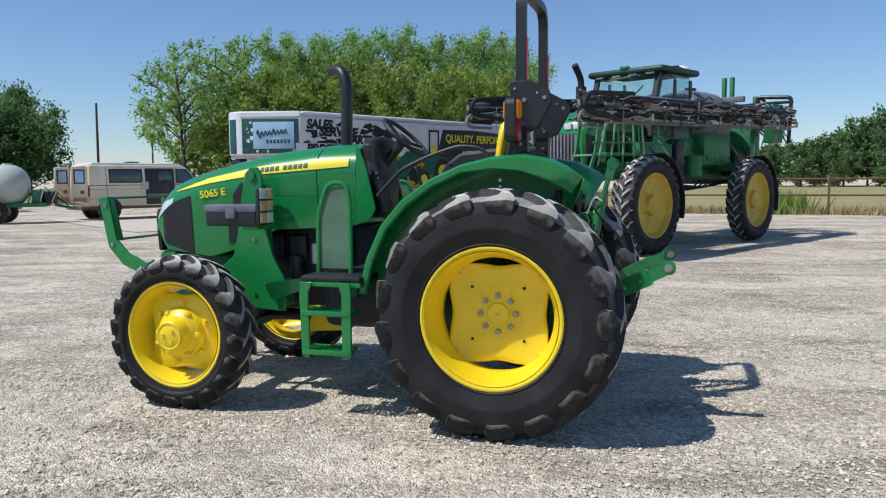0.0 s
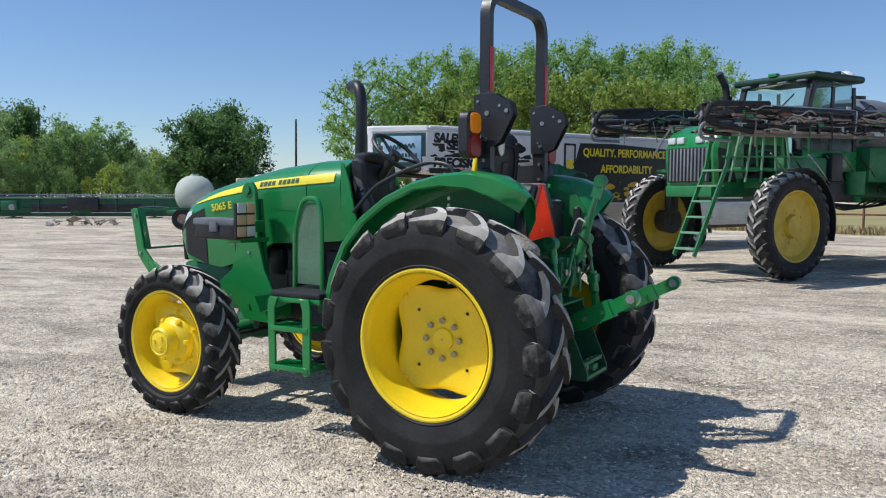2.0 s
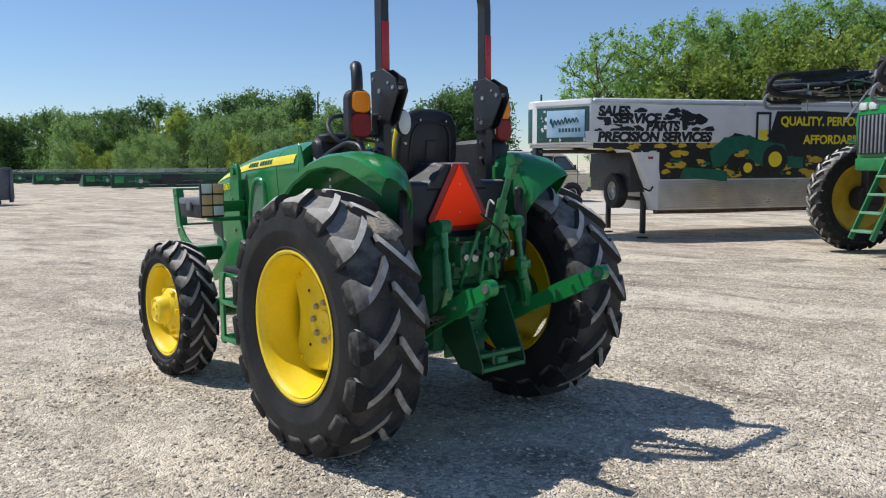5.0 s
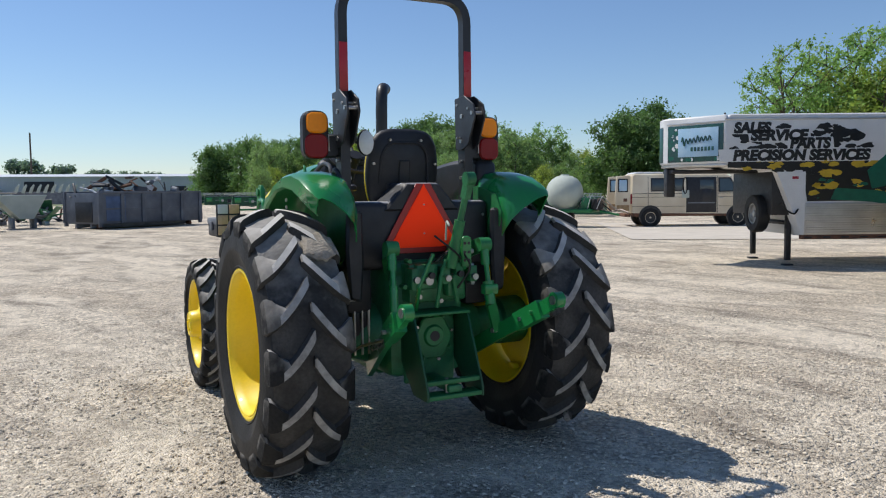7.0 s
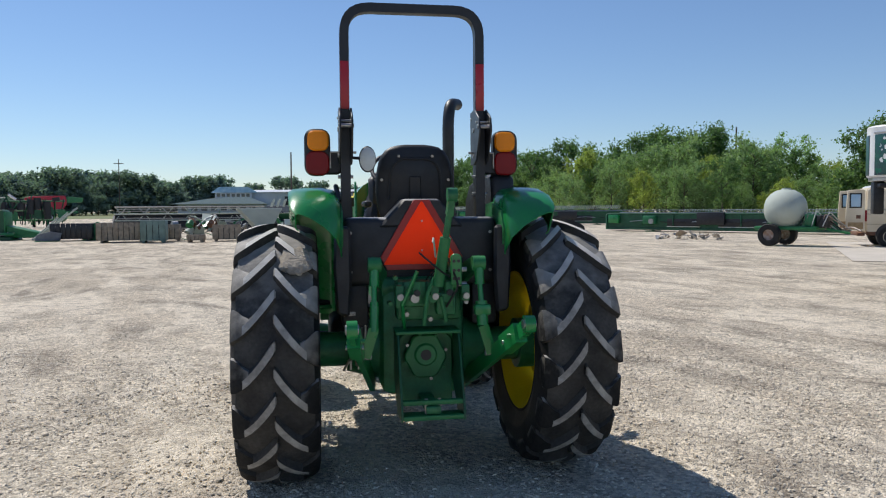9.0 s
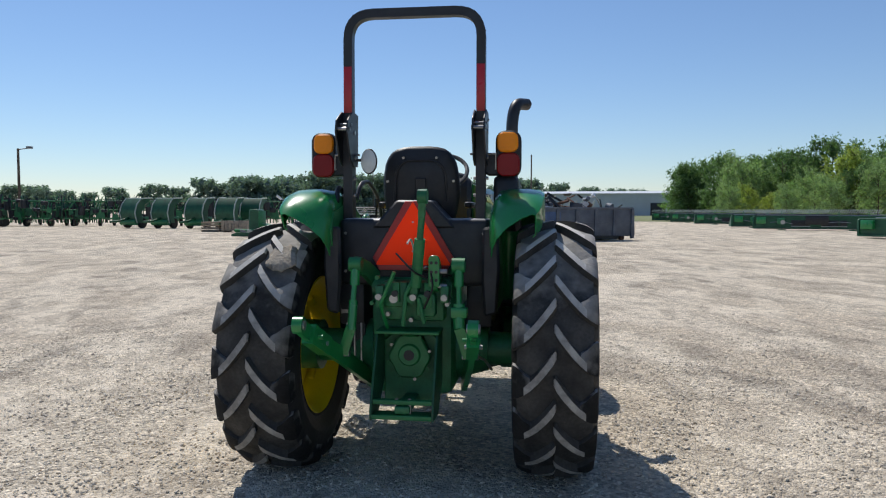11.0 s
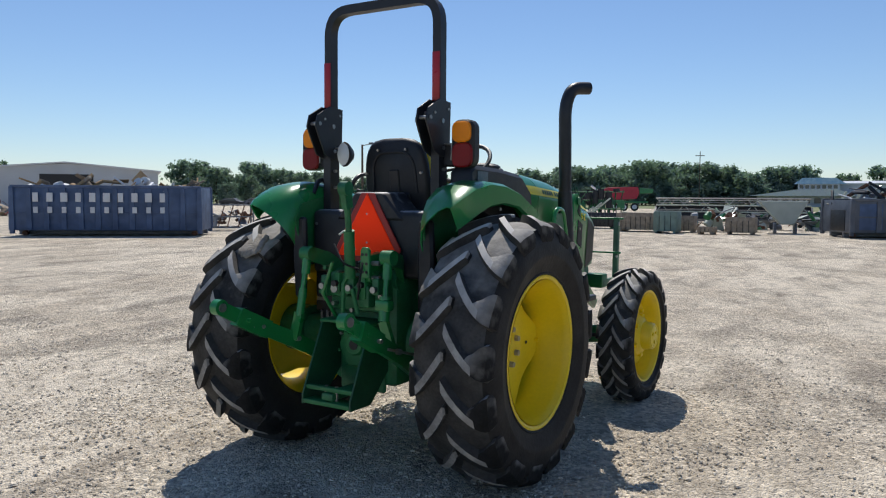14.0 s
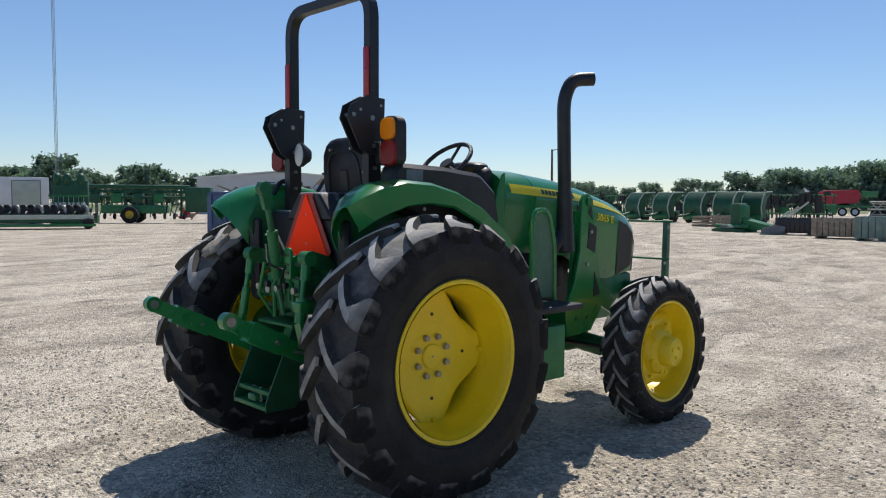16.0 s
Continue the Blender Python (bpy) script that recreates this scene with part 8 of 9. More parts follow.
redc = thing("grain_cart", pose(-109.7, -3.8, 0, 0, 0, -264.5) @ Matrix.Scale(1.12, 4), "red grain drill with white fittings", "farm implement")
part("hopper", plate([(-3.0, 2.75), (-2.3, 3.0), (1.3, 3.05), (1.45, 2.2), (1.1, 1.5), (-2.0, 1.4), (-2.6, 1.8)], "y", -1.0, 1.0, bev=0.05), REDPAINT, redc, "bright red hopper")
part("fertiliser_box", plate([(1.46, 2.95), (3.2, 2.8), (3.1, 2.25), (1.46, 2.2)], "y", -0.8, 0.8, bev=0.04), CAST, redc, "dark folded side frame")
part("hopper_rib", box(-2.0, 1.2, -1.06, -1.0, 2.45, 2.55, 0.01), REDPAINT, redc)
part("frame", box(-3.2, 2.6, -0.8, 0.8, 1.0, 1.25, 0.03), CAST, redc)
part("auger", tube([(-2.5, 0, 1.6), (-4.6, 0, 3.2)], 0.14, 10), WHITE, redc)
for x in (-1.6, -0.4, 0.9):
    part("wheel", cyl((x, -0.9, 0.5), (x, -0.65, 0.5), 0.5, seg=20), RUBBER, redc)
    part("wheel_disc", cyl((x, -0.92, 0.5), (x, -0.9, 0.5), 0.3, seg=20), WHITE, redc)
def car(m, material, label):
    c = thing("car", m, label, "car", "cars parked far off")
    part("car_body", plate([(-2.2, 0.35), (2.2, 0.35), (2.25, 0.75), (1.2, 0.92), (0.6, 1.40), (-1.0, 1.42), (-1.9, 0.98), (-2.25, 0.9)], "x", -0.88, 0.88, bev=0.08), material, c)
    part("windows", plate([(1.1, 0.93), (0.58, 1.34), (-0.95, 1.36), (-1.65, 0.97)], "x", -0.90, 0.90), GLASS, c)
    for y in (-1.35, 1.4):
        for sx in (-1, 1):
            part("wheel", cyl((sx * 0.72, y, 0.33), (sx * 0.92, y, 0.33), 0.33, seg=18), RUBBER, c)
    return c


car(pose(-117, -64, 0, 0, 0, 20), WHITE, "silver-white saloon car parked far off")
car(pose(-121, -66, 0, 0, 0, 14), BLACK, "black car parked far off")
car(pose(-118, -70, 0, 0, 0, 18), GREY, "dark grey car parked far off")
car(pose(-116, -74, 0, 0, 0, 10), BLACK, "black car parked far off")

snouts = thing("corn_head", pose(-87.5, 26.0, 0, 0, 0, 75), "grey row-crop head with pale slanted snouts", "farm implement")
part("frame_tube", box(-5.8, 5.8, 0.0, 0.6, 0.5, 1.9, 0.05), GREY, snouts)
for k in range(16):
    x = -5.25 + 0.7 * k
    part("snout", plate([(x - 0.20, 1.75), (x + 0.12, 1.75), (x + 0.42, 2.65), (x + 0.28, 2.70), (x - 0.02, 2.3)], "y", -0.12, 0.10, bev=0.02), DRUM, snouts, "pale slanted snout")
for x in (-4.6, 4.6):
    part("stand", box(x - 0.12, x + 0.12, 0.0, 0.5, 0.0, 0.52, 0.02), CAST, snouts)
# machines by the far south-west corner
plat = thing("flat_platform", pose(-19.5, -35.0, 0, 0, 0, 150), "low pale green flat platform trailer", "implement")
part("deck", box(-3.2, 3.2, -1.1, 1.1, 0.35, 0.55, 0.02), HEADGREEN, plat)
part("rail", box(-3.2, 3.2, -1.15, -1.05, 0.55, 0.8, 0.02), DRUM, plat)
part("load", box(-2.4, 2.0, -0.7, 0.8, 0.6, 1.0, 0.12), PLASTIC, plat)
for k in range(16):
    part("auger_flight", cyl((-3.0 + 0.38 * k, -0.55, 1.05), (-2.96 + 0.38 * k, -0.5, 1.05), 0.32, seg=14), STEEL if k % 3 == 0 else BLACK, plat)
part("auger_tube", tube([(-3.1, -0.52, 1.05), (3.1, -0.52, 1.05)], 0.12, 10), BLACK, plat)
part("cutter_bar", box(-3.3, 3.3, -1.35, -1.15, 0.15, 0.3, 0.02), GREEN_DULL, plat)
part("wheel", cyl((2.9, -1.25, 0.3), (2.9, -1.05, 0.3), 0.3, seg=16), RUBBER, plat)
for k in range(7):
    part("loose_pipe", tube([(-2.6 + 0.8 * k, -1.0, 0.9), (-2.2 + 0.8 * k, 0.4, 1.3)], 0.04, 6), STEEL if k % 2 else CAST, plat)
corn = thing("corn_head", pose(-24.2, -38.9, 0, 0, 0, 140) @ Matrix.Diagonal((0.66, 1, 1, 1)), "green row-crop head with pale snouts", "farm implement")
part("frame", box(-1.6, 1.6, 0, 0.6, 0.4, 2.9, 0.05), HEADGREEN, corn)
part("hopper_side", plate([(0.6, 1.2), (1.9, 1.2), (1.9, 2.2), (0.6, 2.6)], "x", -1.2, 1.2, bev=0.03), HEADGREEN, corn)
for k in range(8):
    part("snout", box(-1.5 + 0.38 * k, -1.28 + 0.38 * k, -0.9, 0.1, 1.2, 1.5, 0.06), DRUM, corn)
part("skid", box(-1.6, 1.6, -0.6, 0.6, 0, 0.4, 0.05), CAST, corn)
for x in (-1.1, -0.2, 1.0):
    part("top_hood", blob(x, 0.3, 2.95, 0.38, 0.5, 0.42, 2.6), HEADGREEN, corn)
for k in range(14):
    part("reel_slat", tube([(-1.5 + 0.22 * k, -0.75, 0.7), (-1.45 + 0.22 * k, -0.85, 1.15), (-1.5 + 0.22 * k, -0.6, 1.9)], 0.03, 5), DRUM if k % 2 else GREEN_DULL, corn)
part("reel_bar", tube([(-1.7, -0.62, 1.9), (1.7, -0.62, 1.9)], 0.06, 8), GREEN_DULL, corn)
part("base_roll", cyl((-1.7, -0.3, 1.0), (1.7, -0.3, 1.0), 0.25, seg=14), HEADGREEN, corn)
wag = thing("implement_cart", pose(-30.4, -42.2, 0, 0, 0, 128), "green folded implement on a cart with yellow wheels", "farm implement")
for z, r in ((2.65, 0.16), (2.3, 0.1), (1.9, 0.1)):
    part("beam", tube([(-4.5, 0, z), (4.6, 0, z - 0.05)], r, 8), HEADGREEN, wag)
for x in (-4.0, -2.0, 0.0, 2.0, 4.0):
    part("upright", box(x - 0.08, x + 0.08, -0.1, 0.1, 0.5, 2.6, 0.02), HEADGREEN, wag)
part("chassis", box(-1.5, 3.0, -0.6, 0.6, 0.7, 1.3, 0.08), CAST, wag)
for y in (-0.9, 0.9):
    w = plain_wheel(wag, "wheel", 0, 0, 0, 0.62, 0.32, 0.3, 1)
    w.matrix_basis = pose(0.6, y, 0.62, 0, 0, 90)
for k in range(26):
    x = -4.4 + 0.35 * k
    part("row_unit", tube([(x, -0.5, 0.45 + 0.1 * (k % 3)), (x + 0.1, -0.3, 1.2), (x - 0.1, 0.1, 1.9)], 0.05, 6), (HEADGREEN, PLASTIC, GREEN_DULL, STEEL)[k % 4], wag)
    if k % 2:
        part("press_wheel", cyl((x - 0.05, -0.6, 0.5), (x + 0.05, -0.6, 0.5), 0.22, seg=14), RUBBER if k % 4 else YELLOW_OLD, wag)
for k in range(5):
    part("seed_box", box(-3.9 + 1.5 * k, -3.2 + 1.5 * k, -0.3, 0.35, 1.45, 2.15, 0.06), HEADGREEN if k % 2 else GREEN_DULL, wag)
part("end_box", box(4.4, 6.2, -0.6, 0.6, 0.8, 2.6, 0.05), HEADGREEN, wag)
part("stand", box(-2.1, -1.9, -0.3, 0.3, 0, 0.6, 0.02), CAST, wag)
box_tr = thing("box_trailer", pose(-22.5, -47.5, 0, 0, 0, 155), "white box trailer parked behind the implements", "trailer")
part("box_body", box(-4.5, 4.5, -1.2, 1.2, 0.8, 3.2, 0.05), WHITE, box_tr)
part("door_frame", box(2.2, 4.0, -1.215, -1.2, 1.0, 3.0, 0.004), GREY, box_tr)
part("door_panel", box(2.26, 3.94, -1.225, -1.21, 1.06, 2.94, 0.004), DRUM, box_tr)
for k in range(9):
    part("wall_rib", box(-4.4 + 0.72 * k, -4.36 + 0.72 * k, -1.22, -1.2, 0.85, 3.15, 0.004), GREY, box_tr)
part("chassis", box(-4.4, 4.4, -1.0, 1.0, 0.5, 0.8, 0.03), PLASTIC, box_tr)
for x in (-3.2, -2.2, 3.4):
    part("wheel", cyl((x, -1.2, 0.45), (x, -0.9, 0.45), 0.45, seg=18), RUBBER, box_tr)
scrap("machine_parts", "red and brown crates and parts beside the container", pose(-40.0, -45.0, 0, 0, 0, 130), 18, 0.7, 27, [REDPAINT, RUST, GREY, WOOD], (2.5, 1.0), 1.6)

# ---- buildings ----
def shed(m, length, depth, eave, ridge, label, doors=()):
    b = thing("warehouse", m, label, "building")
    L, D = length / 2, depth / 2
    w = part("wall", plate([(-D, 0), (-D, eave), (0, ridge), (D, eave), (D, 0)], "x", -L, L), BUILDING, b, "light grey ribbed metal wall")
    for s in (-1, 1):
        part("roof", plate([(s * (D + 0.4), eave - 0.1), (0, ridge + 0.05), (0, ridge + 0.22), (s * (D + 0.4), eave + 0.08)], "x", -L - 0.4, L + 0.4), ROOFWHITE, b, "white metal roof")
    for k in range(int(length // 1.5)):
        part("siding_rib", box(-L + 1.5 * k, -L + 1.5 * k + 0.12, -D - 0.05, -D, 0, eave, 0.0), BUILDING, w)
    for x, wd, h in doors:
        part("door", box(x - wd / 2, x + wd / 2, -D - 0.09, -D - 0.02, 0.05, h, 0.02), PLASTIC, b, "dark doorway")
    return b


shed(pose(-226.4, 68.6, 0, 0, 0, 68.9), 54, 30, 6.2, 7.0, "long low light grey metal warehouse", [(22, 4, 3.6), (-12, 7, 5.0)])
gabled = shed(pose(-79.9, -75.0, 0, 0, 0, -139.8), 26, 21, 4.7, 5.5, "grey gabled metal building beyond the yard")
# flat dark plate on the wall stands for the unlit opening
part("doorway", box(-13.06, -13.02, -3.1, 2.8, 0.05, 4.2, 0.0), PLASTIC, gabled, "dark plate for the shaded doorway")
house = thing("showroom", pose(-225.2, 34.4, 0, 0, 0, 83.4), "white showroom with stepped blue-grey roof", "building")
part("lower_wall", box(-14, 9, -6, 6, 0, 3.0, 0.0), BUILDING, house)
part("lower_roof", plate([(-16, 2.9), (10, 2.9), (5, 4.8), (-4, 4.6)], "y", -8, 7), WHITE, house, "white sloping roof")
part("upper_wall", box(-4, 6, -4, 5, 4.4, 6.2, 0.0), WHITE, house)
part("upper_roof", plate([(-5, 6.1), (7.5, 6.1), (5, 7.7), (-3, 7.7)], "y", -5, 6), PALEBLUE, house, "blue-grey roof")
for k in range(7):
    part("window", box(-3.6 + 1.35 * k, -2.7 + 1.35 * k, -4.1, -3.95, 4.9, 5.8, 0.0), GLASS, house)
for k in range(8):
    part("window", box(-13 + 2.6 * k, -11.4 + 2.6 * k, -6.1, -5.95, 1.0, 2.4, 0.0), GLASS, house)


# ---- poles, mast, fence ----
def pole(x, y, h, r, label, lamp=False):
    p = thing("utility_pole", Matrix.Translation((x, y, 0)), label, "pole")
    part("shaft", cyl((0, 0, 0), (0.01 * h, 0, h), r, r * 0.7, 10), BARK, p)
    if lamp:
        part("lamp_arm", tube([(0, 0, h - 0.1), (-0.6, 0.8, h + 0.1)], 0.06, 6), GREY, p)
        part("lamp_head", box(-1.0, -0.4, 0.6, 1.1, h + 0.05, h + 0.3, 0.05), GREY, p)
    return p


pole(-45.9, 88.4, 10.5, 0.17, "weathered wooden pole beyond the yard")
pole(-44.6, 100.1, 6.8, 0.14, "weathered wooden pole beyond the yard")
pole(-81.6, -32.6, 8.0, 0.17, "wooden light pole with a lamp head", True)
pole(-239.8, 55.3, 19.1, 0.3, "tall dark wooden pole far off")
thin = pole(-215.0, 5.1, 14.6, 0.14, "thin wooden pole with a crossarm far beyond the yard")
part("crossarm", box(-0.12, 0.12, -1.2, 1.2, 13.4, 13.6, 0.02), BARK, thin)
pole(-118.4, 120.4, 17.4, 0.22, "tall wooden pole behind the trees")
mast = thing("radio_mast", Matrix.Translation((-91.8, -155.8, 0)), "tall thin lattice radio mast", "mast")
for k in range(3):
    a = 2 * math.pi * k / 3
    part("mast_leg", cyl((0.3 * math.cos(a), 0.3 * math.sin(a), 0), (0.3 * math.cos(a), 0.3 * math.sin(a), 62), 0.06, seg=6), STEEL, mast)
for k in range(55):
    part("mast_brace", cyl((0.3, 0, 1.1 * k), (-0.15, 0.26 * (-1) ** k, 1.1 * k + 1.1), 0.03, seg=5), STEEL, mast)

fence = thing("pipe_fence", Matrix.Translation((0, 0, 0)), "rusty brown two-rail pipe fence at the field edge", "fence")
FA, FB = Vector((2.5, 34.0, 0)), Vector((34.0, 22.5, 0))
NF = 12
for k in range(NF + 1):
    p = FA.lerp(FB, k / NF)
    part("post", cyl(p, p + Vector((0, 0, 1.38)), 0.045, seg=8), RUST, fence)
for z in (1.36, 0.74):
    part("rail", cyl(FA + Vector((0, 0, z)), FB + Vector((0, 0, z)), 0.035, seg=8), RUST, fence)
fd = (FB - FA).normalized()
fn = Vector((-fd.y, fd.x, 0))
p0, p1 = FA + fn * 0.6 - fd * 10, FB + fn * 0.6 + fd * 90
sheet("grass_field", [(p0.x, p0.y), (p1.x, p1.y), (p1.x + fn.x * 90, p1.y + fn.y * 90), (p0.x + fn.x * 90, p0.y + fn.y * 90)], 0.03, DRYGRASS, "dry tan mown grass field beyond the fence", "field")
sheet("verge_west", [(-92, 46), (-78, 120), (-400, 160), (-400, -40), (-160, -30), (-118, 24)], 0.02, VERGE, "green grass verge beyond the yard", "grass")
sheet("verge_south", [(-95, -90), (-400, -160), (-300, -500), (100, -500), (60, -140)], 0.02, VERGE, "far green verge beyond the yard", "grass")
sheet("verge_north", [(-60, 62), (-20, 52), (-6, 52), (10, 150), (-90, 150)], 0.02, VERGE, "green verge under the trees", "grass")
sheet("concrete_pad", [(-18.5, 30.6), (-10.1, 21.9), (-6.8, 25.0), (-1.0, 30.5), (-9.0, 38.0)], 0.012, CONCRETE, "pale concrete pad by the van", "pad")


def tufts(n, area, h0, h1, seed, material, name, label):
    """Grass blades as one mesh."""
    rng = np.random.default_rng(seed)
    p = area(rng, n)
    a = rng.uniform(0, 6.28, n)
    h = rng.uniform(h0, h1, n)
    w = 0.02 + h * 0.03
    lean = rng.normal(0, 0.25, (n, 2)) * h[:, None]
    v = np.zeros((n, 3, 3))
    v[:, 0] = np.stack([p[:, 0] - w * np.cos(a), p[:, 1] - w * np.sin(a), np.zeros(n)], 1)
    v[:, 1] = np.stack([p[:, 0] + w * np.cos(a), p[:, 1] + w * np.sin(a), np.zeros(n)], 1)
    v[:, 2] = np.stack([p[:, 0] + lean[:, 0], p[:, 1] + lean[:, 1], h], 1)
    me = bpy.data.meshes.new(name)
    me.from_pydata(v.reshape(-1, 3).tolist(), [], np.arange(n * 3).reshape(n, 3).tolist())
    me.materials.append(material)
    return tagged(new(name, me), label, "grass", kind="stuff")


def along_fence(rng, n):
    u, d = rng.random(n), rng.exponential(0.8, n)
    return np.stack([FA.x + (FB.x - FA.x) * u + fn.x * (d - 0.2), FA.y + (FB.y - FA.y) * u + fn.y * (d - 0.2)], 1)


tufts(9000, along_fence, 0.10, 0.38, 5, BLADE, "dry_grass", "dry tan grass along the fence")


def clump(cx, cy):
    def f(rng, n):
        return np.stack([cx + rng.normal(0, 0.55, n), cy + rng.normal(0, 0.4, n)], 1)
    return f


tufts(700, clump(11.7, 31.2), 0.3, 1.05, 6, LEAF_OLIVE, "weed_clump", "tall weeds at the foot of the fence")
tufts(400, clump(19.0, 28.6), 0.3, 0.8, 7, LEAF_OLIVE, "weed_clump", "tall weeds at the foot of the fence")


# ---- trees ----
TOPS = {}


def tree(name, h, spread, seed, leaves, leaf, material, low=0.25, airy=0.0, label="", limbs=11):
    """A tapered trunk that forks into limbs, and a crown of many small leaves in uneven clumps."""
    rng = random.Random(seed)
    nr = np.random.default_rng(seed)
    t = thing(name, Matrix.Identity(4), label, "tree")
    wood = bmesh.new()
    tips = []
    top = h * 0.80
    trunk = [(0, 0, -0.1)]
    for k in range(1, 7):
        trunk.append((rng.uniform(-0.12, 0.12) * k * 0.3, rng.uniform(-0.12, 0.12) * k * 0.3, top * k / 6))
    tube(trunk, [0.030 * h * (1 - 0.13 * k) * 0.6 for k in range(7)], 8, bm=wood)
    for k in range(limbs):
        u = low + (0.95 - low) * (k + rng.random() * 0.6) / limbs
        b = Vector((0, 0, 0)) + Vector(trunk[min(6, max(1, int(u * 6)))])
        b.z = top * u
        a = k * 2.4 + rng.uniform(-0.4, 0.4)
        ln = spread * (1.0 - 0.55 * max(0, u - 0.35)) * rng.uniform(0.7, 1.08)
        e = b + Vector((ln * math.cos(a), ln * math.sin(a), h * rng.uniform(0.06, 0.22)))
        m = (b + e) / 2 + Vector((0, 0, h * 0.03))
        tube([b, m, e], [0.011 * h * 0.6, 0.007 * h * 0.6, 0.002 * h], 6, bm=wood)
        tips += [(e, 1.0), (m.lerp(e, 0.5), 0.95), (m, 0.8)]
        for j in range(3):
            s = m.lerp(e, rng.uniform(0.0, 0.8))
            q = s + Vector((rng.uniform(-1, 1), rng.uniform(-1, 1), rng.uniform(0.1, 1.0))) * spread * 0.30
            tube([s, q], [0.004 * h, 0.0014 * h], 5, bm=wood)
            tips.append((q, 0.8))
    tips.append((Vector(trunk[-1]) + Vector((0, 0, h * 0.1)), 1.1))
    part("trunk", wood, BARK, t, "grey-brown trunk and limbs")
    n = leaves
    ci = nr.integers(0, len(tips), n)
    C = np.array([tuple(c) for c, _ in tips])[ci]
    S = np.array([s for _, s in tips])[ci] * spread * (0.27 - 0.06 * airy)
    d = nr.normal(0, 1, (n, 3))
    d /= np.linalg.norm(d, axis=1)[:, None]
    rad = np.minimum(np.abs(nr.normal(0, 0.62, n)), 0.95 + 0.3 * nr.random(n))
    P = C + d * (S * rad)[:, None] * np.array([1.0, 1.0, 1.05])
    P[:, 2] = np.maximum(P[:, 2], h * low * 0.35)
    a1, a2 = nr.normal(0, 1, (n, 3)), nr.normal(0, 1, (n, 3))
    a1 = a1 * 0.7 + d * 0.0
    a1 /= np.linalg.norm(a1, axis=1)[:, None]
    a2 -= a1 * (a1 * a2).sum(1)[:, None]
    a2 /= np.linalg.norm(a2, axis=1)[:, None]
    s = leaf * nr.uniform(0.6, 1.3, n)
    V = np.stack([P - a1 * s[:, None], P + a2 * (s * 0.55)[:, None], P + a1 * s[:, None] - np.array([0, 0, 0.25]) * s[:, None], P - a2 * (s * 0.55)[:, None]], 1)
    me = bpy.data.meshes.new("crown")
    f = np.arange(n * 4).reshape(n, 4)
    if leaf > 0.08:
        V, f = V[:, [0, 1, 3]] + (P - V[:, 0])[:, None] * np.array([0, 0.7, 0.7])[None, :, None], np.arange(n * 3).reshape(n, 3)
    me.from_pydata(V.reshape(-1, 3).tolist(), [], f.tolist())
    me.materials.append(material)
    TOPS[t] = float(np.quantile(P[:, 2], 0.992))
    c = new("crown", me)
    c.parent = t
    tagged(c, "uneven leafy crown")
    return t


def grove(master, spots, group, wide=1.0):
    """Copies of a tree at (x, y, height, turn), each a little different; the master takes the first spot."""
    top = TOPS[master]
    for k, (x, y, hgt, r) in reversed(list(enumerate(spots))):
        s = hgt / top
        w = s * wide * (0.92 + 0.16 * ((k * 7) % 5) / 4)
        m = Matrix.Translation((x, y, 0)) @ pose(0, 0, 0, 0, 0, r) @ Matrix.Diagonal((w, w, s, 1))
        if k == 0:
            master.matrix_world = m
            master["group"] = group
        else:
            copy_thing(master, m)["group"] = group


ash = tree("tree", 9.0, 3.3, 2, 23000, 0.082, LEAF, 0.16, 1.3, "tall leafy green tree behind the trailer", 24)
oak = tree("tree", 9.4, 4.0, 5, 15000, 0.185, LEAF_DARK, 0.04, -1.2, "dense dark green tree at the yard edge", 24)
elm = tree("tree", 8.0, 3.3, 9, 10500, 0.115, LEAF_OLIVE, 0.12, 0.9, "yellow-green bushy tree at the yard edge", 15)
bare = tree("tree", 8.2, 3.2, 13, 4600, 0.11, LEAF, 0.24, 1.0, "thinly leaved tree with bare twigs", 15)
bush = tree("bush", 4.0, 2.6, 17, 9000, 0.095, LEAF, 0.04, 0.0, "low green bush at the yard edge", 12)
farm = tree("tree", 9.5, 4.2, 21, 4300, 0.38, LEAF_FAR, 0.03, 0.0, "far green tree with haze-tinted leaves on the skyline", 20)
grove(ash, [(-17.0, 65.1, 13.0, 6), (-12.8, 67.4, 13.6, 119), (-9.2, 69.9, 14.2, 281), (-5.2, 72.4, 13.7, 118), (-2.1, 71.2, 13.8, 267), (0.4, 69.7, 13.5, 7), (2.2, 68.3, 11.3, 302)], "trees behind the trailer")
grove(bare, [(-23.2, 57.8, 11.6, 278), (-21.3, 64.2, 13.1, 309), (-19.3, 62.2, 12.2, 30), (-24.8, 62.0, 10.4, 120), (-76.7, 91.4, 11.4, 63)], "thin trees")
grove(elm, [(-20.2, 59.9, 7.4, 297), (-14.2, 64.9, 11.7, 240), (-17.3, 59.7, 9.9, 240), (-10.3, 63.2, 10.8, 327), (-2.7, 65.3, 10.4, 32), (-5.9, 61.3, 10.4, 15), (-23.5, 60.6, 5.0, 137), (-19.6, 60.7, 8.5, 198), (-15.5, 63.4, 9.2, 218), (-8.8, 63.0, 9.4, 295), (-0.4, 64.1, 9.7, 68), (-79.6, 99.6, 8.4, 45)], "yellow-green trees")
